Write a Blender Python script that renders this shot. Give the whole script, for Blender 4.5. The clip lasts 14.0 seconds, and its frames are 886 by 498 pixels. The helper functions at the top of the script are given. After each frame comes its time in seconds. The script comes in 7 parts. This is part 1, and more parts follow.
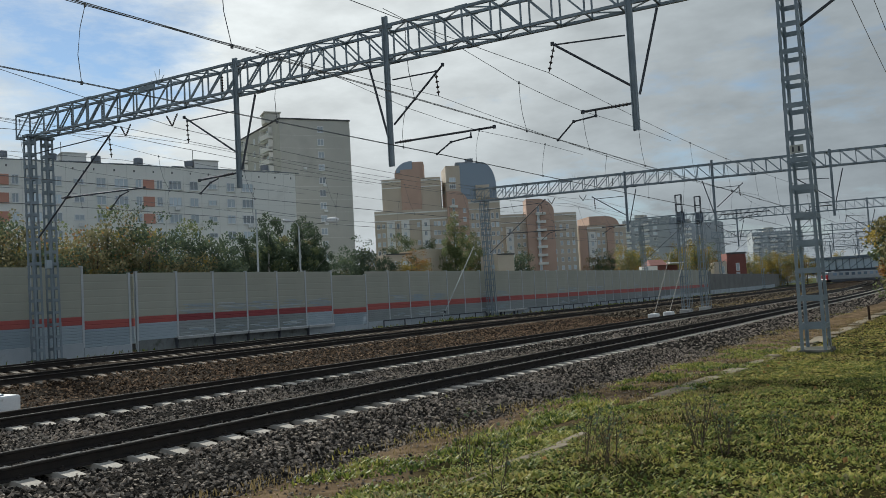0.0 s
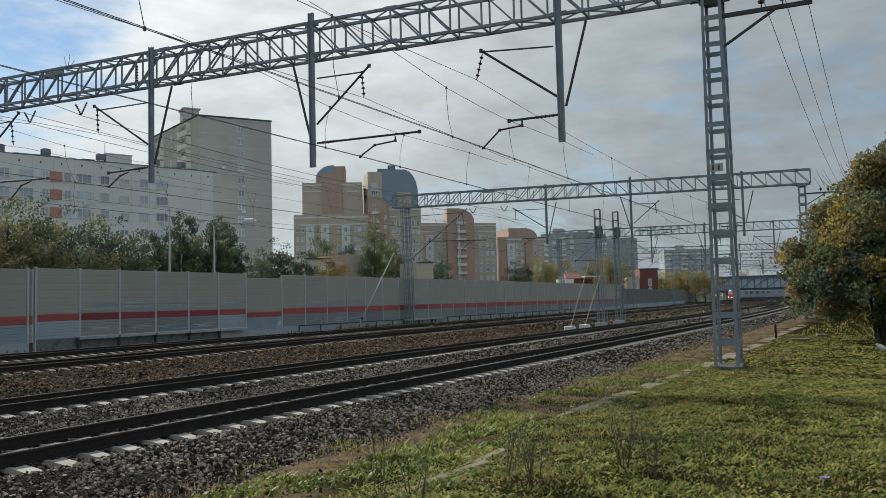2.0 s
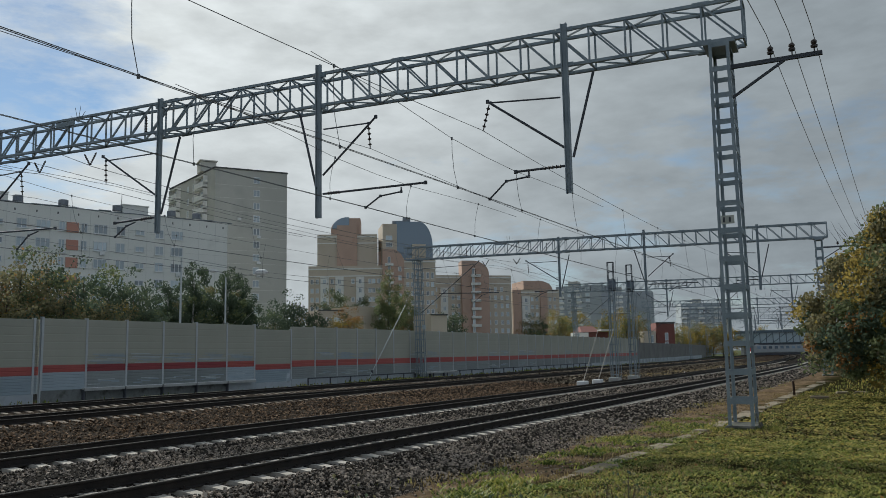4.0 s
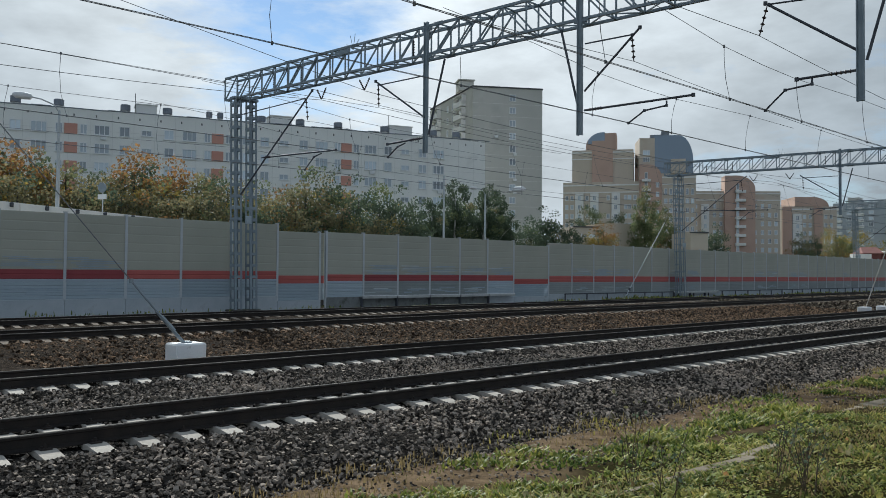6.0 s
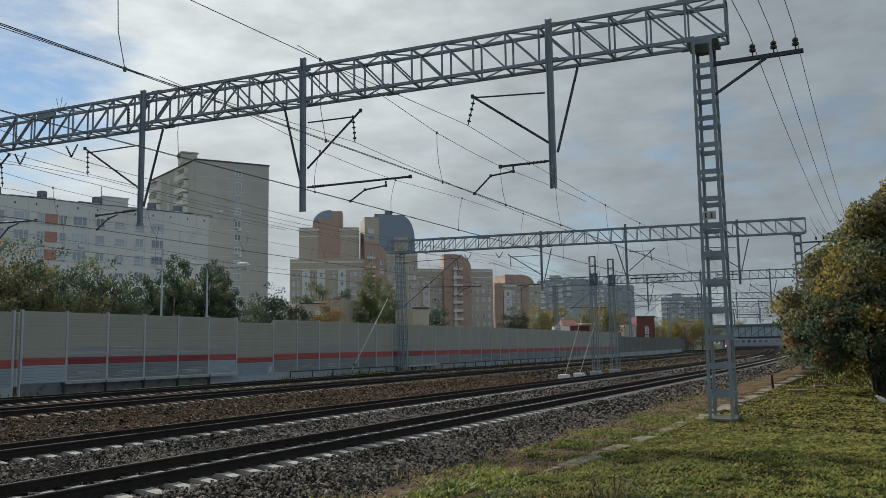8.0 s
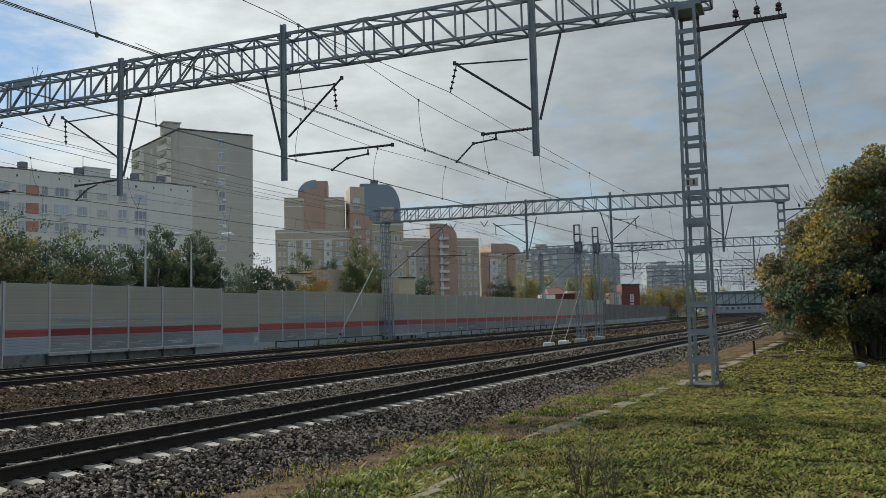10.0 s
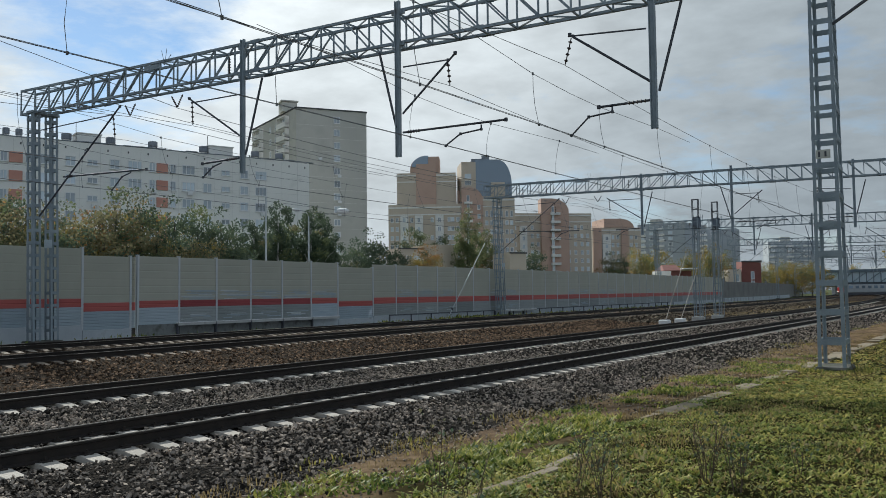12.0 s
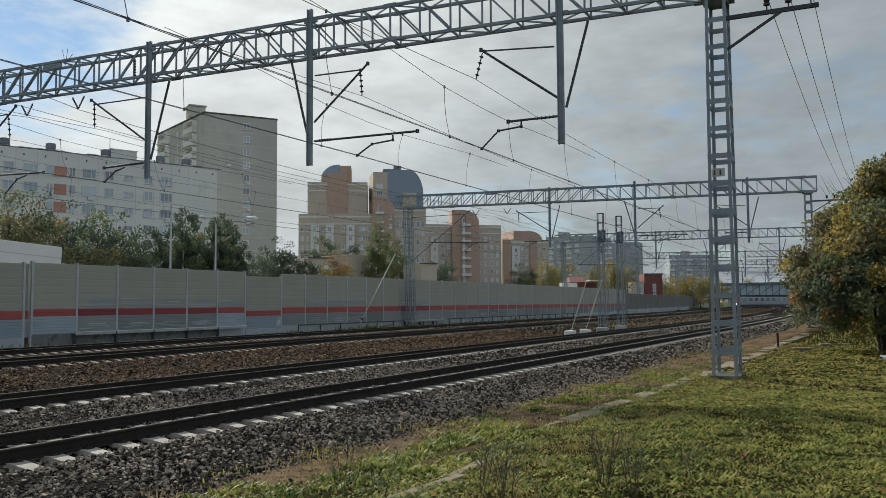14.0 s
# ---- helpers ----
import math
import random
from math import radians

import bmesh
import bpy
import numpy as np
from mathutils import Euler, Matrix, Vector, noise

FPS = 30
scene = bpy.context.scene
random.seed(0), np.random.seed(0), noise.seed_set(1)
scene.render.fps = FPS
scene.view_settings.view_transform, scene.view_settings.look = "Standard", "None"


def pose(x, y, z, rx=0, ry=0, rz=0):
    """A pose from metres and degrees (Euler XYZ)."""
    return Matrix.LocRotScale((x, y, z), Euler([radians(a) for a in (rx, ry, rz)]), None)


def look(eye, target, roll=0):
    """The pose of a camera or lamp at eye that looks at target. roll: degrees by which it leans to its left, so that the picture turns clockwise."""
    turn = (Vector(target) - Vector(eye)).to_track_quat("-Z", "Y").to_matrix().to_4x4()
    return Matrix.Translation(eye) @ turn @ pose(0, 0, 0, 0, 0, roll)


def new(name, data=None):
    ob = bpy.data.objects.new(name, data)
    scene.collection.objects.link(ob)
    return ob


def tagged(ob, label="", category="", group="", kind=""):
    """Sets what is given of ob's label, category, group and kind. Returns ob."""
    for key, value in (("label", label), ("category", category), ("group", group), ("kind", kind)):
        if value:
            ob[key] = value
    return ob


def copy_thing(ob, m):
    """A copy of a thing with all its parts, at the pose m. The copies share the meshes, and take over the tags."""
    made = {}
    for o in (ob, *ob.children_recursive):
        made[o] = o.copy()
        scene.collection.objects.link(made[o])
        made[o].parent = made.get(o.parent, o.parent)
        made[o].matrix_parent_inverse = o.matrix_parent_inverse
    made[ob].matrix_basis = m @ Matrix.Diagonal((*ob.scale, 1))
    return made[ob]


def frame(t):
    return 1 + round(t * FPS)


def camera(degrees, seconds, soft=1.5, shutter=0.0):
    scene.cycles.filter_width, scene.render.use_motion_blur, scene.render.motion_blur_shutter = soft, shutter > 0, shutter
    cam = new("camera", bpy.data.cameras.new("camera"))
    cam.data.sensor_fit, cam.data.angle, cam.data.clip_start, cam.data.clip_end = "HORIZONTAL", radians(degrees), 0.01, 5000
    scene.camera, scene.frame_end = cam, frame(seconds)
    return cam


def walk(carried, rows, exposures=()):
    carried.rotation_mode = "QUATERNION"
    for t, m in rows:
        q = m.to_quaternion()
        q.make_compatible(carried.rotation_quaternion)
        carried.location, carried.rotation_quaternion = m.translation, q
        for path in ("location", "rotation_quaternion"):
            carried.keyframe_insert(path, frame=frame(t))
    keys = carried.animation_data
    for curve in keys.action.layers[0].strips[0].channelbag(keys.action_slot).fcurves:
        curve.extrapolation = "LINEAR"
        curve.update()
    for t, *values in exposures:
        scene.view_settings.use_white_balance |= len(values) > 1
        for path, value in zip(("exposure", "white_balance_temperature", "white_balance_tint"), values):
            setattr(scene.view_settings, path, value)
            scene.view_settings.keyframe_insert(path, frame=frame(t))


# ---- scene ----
cam = camera(56.2, 14.0, soft=0.6)
PATH = [
    (0, (-0.226, -0.908, 1.629), (-0.262, 19.058, 2.800), -3.12),
    (0.5, (-0.310, -0.730, 1.608), (0.153, 19.227, 2.835), -1.86),
    (1, (-0.353, -0.607, 1.608), (0.596, 19.367, 1.960), -1.12),
    (1.5, (-0.289, -0.415, 1.609), (0.178, 19.561, 2.462), -1.08),
    (2, (-0.242, -0.324, 1.622), (1.662, 19.544, 2.900), -1.41),
    (2.2, (-0.224, -0.290, 1.624), (2.686, 19.418, 3.391), -1.51),
    (4.3, (0.152, 0.187, 1.662), (0.893, 20.010, 4.211), -0.63),
    (4.5, (0.086, 0.158, 1.641), (-0.321, 20.032, 3.838), -0.25),
    (5, (-0.079, 0.053, 1.659), (-3.062, 19.822, 2.201), 0.48),
    (5.5, (-0.112, 0.012, 1.691), (-4.345, 19.551, 2.222), 0.50),
    (6, (-0.104, 0.009, 1.692), (-4.597, 19.490, 2.248), 0.49),
    (6.5, (-0.081, 0.010, 1.685), (-4.401, 19.523, 2.446), 0.43),
    (7, (-0.077, 0.039, 1.674), (-2.013, 19.909, 2.878), -0.19),
    (7.5, (-0.016, 0.042, 1.657), (0.842, 19.958, 3.272), -0.75),
    (8, (0.042, 0.069, 1.669), (2.025, 19.829, 4.042), -0.93),
    (8.2, (0.057, 0.076, 1.676), (2.500, 19.785, 4.043), -1.11),
    (10.3, (0.165, 0.139, 1.644), (2.456, 19.970, 2.854), -1.31),
    (10.5, (0.159, 0.127, 1.649), (2.460, 19.973, 2.568), -1.29),
    (11, (0.153, 0.148, 1.650), (2.090, 20.016, 2.880), -1.04),
    (11.5, (0.133, 0.172, 1.635), (1.901, 20.083, 2.271), -0.80),
    (12, (0.086, 0.204, 1.666), (-0.281, 20.171, 2.751), -0.70),
    (12.5, (0.056, 0.169, 1.681), (-2.456, 19.962, 3.075), -0.24),
    (13, (0.063, 0.144, 1.672), (-2.633, 19.873, 3.549), -0.02),
    (13.5, (0.106, 0.108, 1.637), (-0.010, 20.025, 3.455), -0.64),
    (14, (0.111, 0.086, 1.659), (1.885, 19.964, 2.971), -0.38),
]
EXPOSURES = [(t, stops, kelvin, 4) for t, stops, kelvin in ((0.0, -0.12, 6250), (0.5, -0.14, 6250), (1.0, 0.0, 6350), (1.5, 0.06, 6250), (2.0, -0.06, 6250), (4.5, -0.29, 6200), (5.0, -0.18, 6350), (5.5, 0.02, 6150), (6.0, 0.0, 5950), (7.0, -0.04, 5850), (7.5, -0.14, 5950),
                                                            (8.0, -0.24, 6200), (10.5, -0.04, 6300), (11.0, 0.02, 6300), (11.5, -0.02, 6300), (12.0, 0.02, 6100), (12.5, -0.17, 6200), (13.0, -0.22, 6150), (13.5, -0.25, 6100), (14.0, -0.04, 6400))]
walk(cam, [(t, look(eye, target, roll)) for t, eye, target, roll in PATH], EXPOSURES)

# ---------------------------------------------------------------- plan
# s runs along the railway, d across it (away from the camera), z up from the grass at the camera.
AZ = radians(32.04)
TX, TY = math.sin(AZ), math.cos(AZ)
NX, NY = -math.cos(AZ), math.sin(AZ)
RAIL = -0.166


def drift(s):
    s = min(s, 350.0)
    return -0.0245 * s + (0.0003 * (s - 50) ** 2 if s > 50 else 0.0)


def drift_far(s):
    s = min(s, 420.0)
    return 0.00022 * (s - 95) ** 2 if s > 95 else 0.0


def at(s, d, z=0.0, bend=drift):
    q = d + bend(s)
    return Vector((TX * s + NX * q, TY * s + NY * q, z))


def bed_bend(d):
    """The bend of the ballast at d: that of the near tracks passes into that of the far ones."""
    k = max(0.0, min(1.0, (d - 18.8) / 4.0))
    return lambda s: (1 - k) * drift(s) + k * drift_far(s)


def heading(s, bend=drift):
    a, b = at(s - 0.5, 0, 0, bend), at(s + 0.5, 0, 0, bend)
    return math.atan2(b.y - a.y, b.x - a.x)


def frame_at(s, d, z=0.0, bend=drift):
    """Local x along the railway, local y across it (away from the camera)."""
    return Matrix.Translation(at(s, d, z, bend)) @ Matrix.Rotation(heading(s, bend), 4, "Z")


# ---------------------------------------------------------------- light
SUN_AZ, SUN_EL = radians(-28), radians(33)
world = bpy.data.worlds.new("sky")
world.use_nodes = True
scene.world = world


def polar_way(az, el):
    a, b = radians(az), radians(el)
    return (math.sin(a) * math.cos(b), math.cos(a) * math.cos(b), math.sin(b))


def build_sky():
    nt = world.node_tree
    nt.nodes.clear()
    N, L = nt.nodes.new, nt.links.new
    out, bg = N("ShaderNodeOutputWorld"), N("ShaderNodeBackground")
    sky = N("ShaderNodeTexSky")
    sky.sky_type, sky.sun_disc = "NISHITA", False
    sky.sun_elevation, sky.sun_rotation = SUN_EL, SUN_AZ
    sky.air_density, sky.dust_density, sky.ozone_density = 1.0, 0.1, 2.5
    co, mp = N("ShaderNodeTexCoord"), N("ShaderNodeMapping")
    mp.inputs["Scale"].default_value = (1.0, 1.0, 3.2)
    mp.inputs["Location"].default_value = (0.35, 0.1, 0.2)
    n1, n2 = N("ShaderNodeTexNoise"), N("ShaderNodeTexNoise")
    n1.inputs["Scale"].default_value, n1.inputs["Detail"].default_value, n1.inputs["Roughness"].default_value = 2.1, 8, 0.55
    n2.inputs["Scale"].default_value, n2.inputs["Detail"].default_value, n2.inputs["Roughness"].default_value = 9.0, 10, 0.65
    n1.inputs["Distortion"].default_value = 0.4
    L(co.outputs["Generated"], mp.inputs["Vector"])
    L(mp.outputs["Vector"], n1.inputs["Vector"])
    L(mp.outputs["Vector"], n2.inputs["Vector"])
    mix = N("ShaderNodeMath")
    mix.operation = "MULTIPLY_ADD"
    L(n2.outputs["Fac"], mix.inputs[0])
    mix.inputs[1].default_value = 0.55
    L(n1.outputs["Fac"], mix.inputs[2])
    ramp = N("ShaderNodeValToRGB")
    ramp.color_ramp.elements[0].position, ramp.color_ramp.elements[1].position = 0.56, 0.82
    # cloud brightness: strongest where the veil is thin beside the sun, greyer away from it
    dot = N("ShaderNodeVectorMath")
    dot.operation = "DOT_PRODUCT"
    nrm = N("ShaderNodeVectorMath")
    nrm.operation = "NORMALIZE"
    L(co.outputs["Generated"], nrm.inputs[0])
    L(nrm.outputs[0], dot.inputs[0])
    # a clear gap in the cloud, low beside the sun
    gap = N("ShaderNodeVectorMath")
    gap.operation = "DOT_PRODUCT"
    L(nrm.outputs[0], gap.inputs[0])
    gap.inputs[1].default_value = polar_way(-24.5, 15.5)
    gr = N("ShaderNodeMapRange")
    gr.inputs["From Min"].default_value, gr.inputs["From Max"].default_value = math.cos(radians(11)), math.cos(radians(3))
    gr.inputs["To Min"].default_value, gr.inputs["To Max"].default_value = 0.13, -0.20
    L(gap.outputs["Value"], gr.inputs["Value"])
    cover = N("ShaderNodeMath")
    cover.operation = "ADD"
    L(mix.outputs[0], cover.inputs[0])
    L(gr.outputs["Result"], cover.inputs[1])
    # thinner cloud high up
    sep = N("ShaderNodeSeparateXYZ")
    L(nrm.outputs[0], sep.inputs[0])
    zr = N("ShaderNodeMapRange")
    zr.inputs["From Min"].default_value, zr.inputs["From Max"].default_value = 0.60, 0.85
    zr.inputs["To Max"].default_value = -0.18
    L(sep.outputs["Z"], zr.inputs["Value"])
    high = N("ShaderNodeMath")
    high.operation = "ADD"
    L(cover.outputs[0], high.inputs[0])
    L(zr.outputs["Result"], high.inputs[1])
    L(high.outputs[0], ramp.inputs["Fac"])
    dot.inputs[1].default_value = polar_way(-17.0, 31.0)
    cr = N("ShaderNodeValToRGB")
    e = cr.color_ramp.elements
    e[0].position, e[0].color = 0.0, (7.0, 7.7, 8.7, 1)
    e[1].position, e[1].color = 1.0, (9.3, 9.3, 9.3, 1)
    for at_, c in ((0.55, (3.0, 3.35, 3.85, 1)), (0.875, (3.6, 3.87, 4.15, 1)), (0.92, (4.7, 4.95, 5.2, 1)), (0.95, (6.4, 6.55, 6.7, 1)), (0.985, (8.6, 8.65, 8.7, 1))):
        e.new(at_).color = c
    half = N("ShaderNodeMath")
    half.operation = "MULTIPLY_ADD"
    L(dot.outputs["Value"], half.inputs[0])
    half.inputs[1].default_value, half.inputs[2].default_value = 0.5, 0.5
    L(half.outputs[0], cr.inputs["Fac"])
    # thick and thin places in the cloud
    n3 = N("ShaderNodeTexNoise")
    n3.inputs["Scale"].default_value, n3.inputs["Detail"].default_value, n3.inputs["Roughness"].default_value = 17.0, 7, 0.55
    flat = N("ShaderNodeMapping")
    flat.inputs["Scale"].default_value, flat.inputs["Rotation"].default_value = (1.0, 0.8, 2.6), (0.0, 0.3, 0.5)
    L(nrm.outputs[0], flat.inputs["Vector"])
    L(flat.outputs["Vector"], n3.inputs["Vector"])
    # broad banks of thicker cloud under the small ripples
    n4 = N("ShaderNodeTexNoise")
    n4.inputs["Scale"].default_value, n4.inputs["Detail"].default_value, n4.inputs["Roughness"].default_value = 4.5, 5, 0.5
    L(flat.outputs["Vector"], n4.inputs["Vector"])
    both = N("ShaderNodeMath")
    both.operation = "MULTIPLY_ADD"
    L(n4.outputs["Fac"], both.inputs[0])
    both.inputs[1].default_value = 0.8
    L(n3.outputs["Fac"], both.inputs[2])
    sh = N("ShaderNodeMapRange")
    sh.inputs["From Min"].default_value, sh.inputs["From Max"].default_value = 0.62, 1.18
    sh.inputs["To Min"].default_value, sh.inputs["To Max"].default_value = 0.85, 1.16
    L(both.outputs[0], sh.inputs["Value"])
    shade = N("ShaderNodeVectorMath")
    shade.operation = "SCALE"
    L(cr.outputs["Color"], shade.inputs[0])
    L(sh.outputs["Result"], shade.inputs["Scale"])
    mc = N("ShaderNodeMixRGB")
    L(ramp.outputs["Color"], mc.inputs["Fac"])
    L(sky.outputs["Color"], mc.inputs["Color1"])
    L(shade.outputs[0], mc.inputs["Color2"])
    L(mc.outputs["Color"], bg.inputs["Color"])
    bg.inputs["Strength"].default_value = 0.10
    L(bg.outputs[0], out.inputs["Surface"])


build_sky()
sun = new("sun", bpy.data.lights.new("sun", "SUN"))
sun.data.energy, sun.data.angle, sun.data.color = 5.0, radians(0.6), (1.0, 0.95, 0.88)
sun.matrix_world = look((0, 0, 60), (-math.sin(SUN_AZ) * math.cos(SUN_EL), -math.cos(SUN_AZ) * math.cos(SUN_EL), 60 - math.sin(SUN_EL)))
scene.view_settings.exposure = 0.0


# ---------------------------------------------------------------- materials
def rgba(c):
    return (*c, 1.0)


def surface(name, a, b, scale=3.0, rough=0.85, metal=0.0, bump=0.3, fine=60.0, stain=None, stain_at=0.6, stain_scale=0.5, island=0.0, each=0.0, spec=0.4):
    """Two colours mixed by noise at two scales, fine relief, and stains with a shape of their own."""
    m = bpy.data.materials.new(name)
    m.use_nodes = True
    nt = m.node_tree
    N, L = nt.nodes.new, nt.links.new
    p = nt.nodes["Principled BSDF"]
    co = N("ShaderNodeTexCoord").outputs["Object"]
    n1, n2 = N("ShaderNodeTexNoise"), N("ShaderNodeTexNoise")
    n1.inputs["Scale"].default_value, n1.inputs["Detail"].default_value = scale, 6
    n2.inputs["Scale"].default_value, n2.inputs["Detail"].default_value = fine, 4
    L(co, n1.inputs["Vector"])
    L(co, n2.inputs["Vector"])
    add = N("ShaderNodeMath")
    add.operation = "MULTIPLY_ADD"
    L(n2.outputs["Fac"], add.inputs[0])
    add.inputs[1].default_value = 0.5
    L(n1.outputs["Fac"], add.inputs[2])
    fac = add.outputs[0]
    for amount, kind in ((island, "island"), (each, "each")):
        if amount:
            src = N("ShaderNodeNewGeometry").outputs["Random Per Island"] if kind == "island" else N("ShaderNodeObjectInfo").outputs["Random"]
            k = N("ShaderNodeMath")
            k.operation = "MULTIPLY_ADD"
            sub = N("ShaderNodeMath")
            sub.operation = "SUBTRACT"
            L(src, sub.inputs[0])
            sub.inputs[1].default_value = 0.5
            L(sub.outputs[0], k.inputs[0])
            k.inputs[1].default_value = amount
            L(fac, k.inputs[2])
            fac = k.outputs[0]
    r = N("ShaderNodeMapRange")
    r.inputs["From Min"].default_value, r.inputs["From Max"].default_value = 0.5, 1.0
    L(fac, r.inputs["Value"])
    mix = N("ShaderNodeMixRGB")
    mix.inputs["Color1"].default_value, mix.inputs["Color2"].default_value = rgba(a), rgba(b)
    L(r.outputs["Result"], mix.inputs["Fac"])
    col = mix.outputs["Color"]
    if stain:
        n3 = N("ShaderNodeTexNoise")
        n3.inputs["Scale"].default_value, n3.inputs["Detail"].default_value = stain_scale, 8
        L(co, n3.inputs["Vector"])
        r3 = N("ShaderNodeMapRange")
        r3.inputs["From Min"].default_value, r3.inputs["From Max"].default_value = stain_at, stain_at + 0.12
        L(n3.outputs["Fac"], r3.inputs["Value"])
        m3 = N("ShaderNodeMixRGB")
        L(r3.outputs["Result"], m3.inputs["Fac"])
        L(col, m3.inputs["Color1"])
        m3.inputs["Color2"].default_value = rgba(stain)
        col = m3.outputs["Color"]
    L(col, p.inputs["Base Color"])
    p.inputs["Roughness"].default_value, p.inputs["Metallic"].default_value = rough, metal
    p.inputs["Specular IOR Level"].default_value = spec
    if bump:
        bp = N("ShaderNodeBump")
        bp.inputs["Strength"].default_value, bp.inputs["Distance"].default_value = bump, 0.02
        L(n2.outputs["Fac"], bp.inputs["Height"])
        L(bp.outputs["Normal"], p.inputs["Normal"])
    return m


MAT = {}
MAT["steel_grey"] = surface("galvanised_steel", (0.182, 0.222, 0.252), (0.295, 0.340, 0.368), 1.5, 0.55, 0.15, 0.15, 40, (0.16, 0.13, 0.11), 0.66, 1.2)
MAT["dark_steel"] = surface("dark_steel", (0.05, 0.055, 0.065), (0.09, 0.095, 0.11), 3, 0.7, 0.2, 0.1, 40)
MAT["wire"] = surface("copper_wire", (0.15, 0.155, 0.165), (0.21, 0.215, 0.22), 1, 0.85, 0.0, 0, 20, spec=0.15)
MAT["rail_side"] = surface("rusty_rail", (0.014, 0.012, 0.011), (0.034, 0.026, 0.021), 4, 0.85, 0.1, 0.3, 60)
MAT["rail_top"] = surface("polished_rail", (0.085, 0.080, 0.072), (0.13, 0.122, 0.108), 6, 0.85, 0.0, 0.02, 60, spec=0.08)
MAT["sleeper"] = surface("concrete_sleeper", (0.37, 0.335, 0.29), (0.50, 0.46, 0.405), 3, 0.9, 0, 0.3, 70, (0.27, 0.225, 0.18), 0.60, 3.0, each=0.35, spec=0.15)
MAT["old_sleeper"] = surface("rust_stained_sleeper", (0.15, 0.118, 0.09), (0.31, 0.265, 0.215), 3, 0.95, 0, 0.3, 70, (0.10, 0.07, 0.05), 0.55, 3.0, each=0.5, spec=0.1)
MAT["concrete"] = surface("concrete", (0.36, 0.36, 0.35), (0.50, 0.50, 0.48), 1.2, 0.9, 0, 0.3, 50, (0.22, 0.22, 0.21), 0.58, 0.8)
MAT["whitewash"] = surface("whitewashed_concrete", (0.68, 0.68, 0.68), (0.82, 0.82, 0.81), 2, 0.8, 0, 0.2, 40, (0.25, 0.24, 0.22), 0.66, 4.0)
MAT["stone"] = surface("ballast_stone", (0.036, 0.032, 0.028), (0.385, 0.323, 0.266), 0.6, 0.95, 0, 0.2, 90, island=1.0, spec=0.05)
MAT["stone_brown"] = surface("brown_ballast_stone", (0.040, 0.027, 0.018), (0.335, 0.222, 0.140), 0.5, 0.95, 0, 0.2, 90, island=1.0, spec=0.05)
MAT["stone_dusty"] = surface("dusty_olive_ballast_stone", (0.036, 0.030, 0.022), (0.250, 0.205, 0.150), 0.5, 0.95, 0, 0.2, 90, island=1.0, spec=0.05)
MAT["panel"] = surface("beige_noise_panel", (0.345, 0.345, 0.285), (0.42, 0.415, 0.345), 0.4, 0.6, 0.0, 0.05, 30, (0.36, 0.355, 0.315), 0.62, 0.35, each=0.2)
MAT["panel_red"] = surface("red_noise_panel", (0.36, 0.080, 0.072), (0.45, 0.115, 0.098), 0.5, 0.55, 0.0, 0.05, 30, each=0.3)
MAT["panel_grey"] = surface("blue_grey_noise_panel", (0.29, 0.35, 0.39), (0.39, 0.45, 0.49), 0.5, 0.6, 0.0, 0.05, 30, (0.55, 0.60, 0.63), 0.60, 0.9, each=0.45)


# ---------------------------------------------------------------- mesh helpers
def mesh_of(bm, name, mats, smooth=False):
    me = bpy.data.meshes.new(name)
    bm.normal_update()
    bm.to_mesh(me)
    bm.free()
    for m in mats if isinstance(mats, (list, tuple)) else [mats]:
        me.materials.append(m)
    if smooth:
        me.shade_smooth()
    return me


def part(name, bm, material, parent=None, label="", smooth=False):
    ob = new(name, mesh_of(bm, name, material, smooth))
    if parent is not None:
        ob.parent = parent
    if label:
        ob["label"] = label
    return ob


def shared(name, me, parent, m):
    """One more object on a mesh that exists already."""
    ob = new(name, me)
    ob.parent = parent
    ob.matrix_basis = m
    return ob


def thing(name, m, label, category, group="", kind=""):
    ob = new(name)
    ob.empty_display_size = 0.2
    ob.matrix_basis = m
    return tagged(ob, label, category, group, kind)


def box(bm, c, size, rot=None, mat=0, bevel=0.0):
    m = Matrix.Translation(c) @ (rot.to_4x4() if rot else Matrix()) @ Matrix.Diagonal((*size, 1))
    r = bmesh.ops.create_cube(bm, size=1.0, matrix=m)
    fs = {f for v in r["verts"] for f in v.link_faces}
    if bevel:
        es = list({e for v in r["verts"] for e in v.link_edges})
        rb = bmesh.ops.bevel(bm, geom=es, offset=bevel, segments=1, affect="EDGES")
        fs = set(rb["faces"]) | {f for f in fs if f.is_valid}
    for f in fs:
        f.material_index = mat
    return r


def bar(bm, a, b, w, h=None, up=(0, 0, 1), mat=0):
    """A straight bar of rectangular section from a to b."""
    a, b = Vector(a), Vector(b)
    x = (b - a)
    n = x.length
    if n < 1e-6:
        return
    x.normalize()
    y = Vector(up).cross(x)
    if y.length < 1e-3:
        y = Vector((1, 0, 0)).cross(x)
    y.normalize()
    z = x.cross(y)
    h = h or w
    vs = []
    for p in (a, b):
        for sy, sz in ((-1, -1), (1, -1), (1, 1), (-1, 1)):
            vs.append(bm.verts.new(p + y * (sy * w / 2) + z * (sz * h / 2)))
    for q in ((3, 2, 1, 0), (4, 5, 6, 7), (0, 1, 5, 4), (1, 2, 6, 5), (2, 3, 7, 6), (3, 0, 4, 7)):
        bm.faces.new([vs[i] for i in q]).material_index = mat


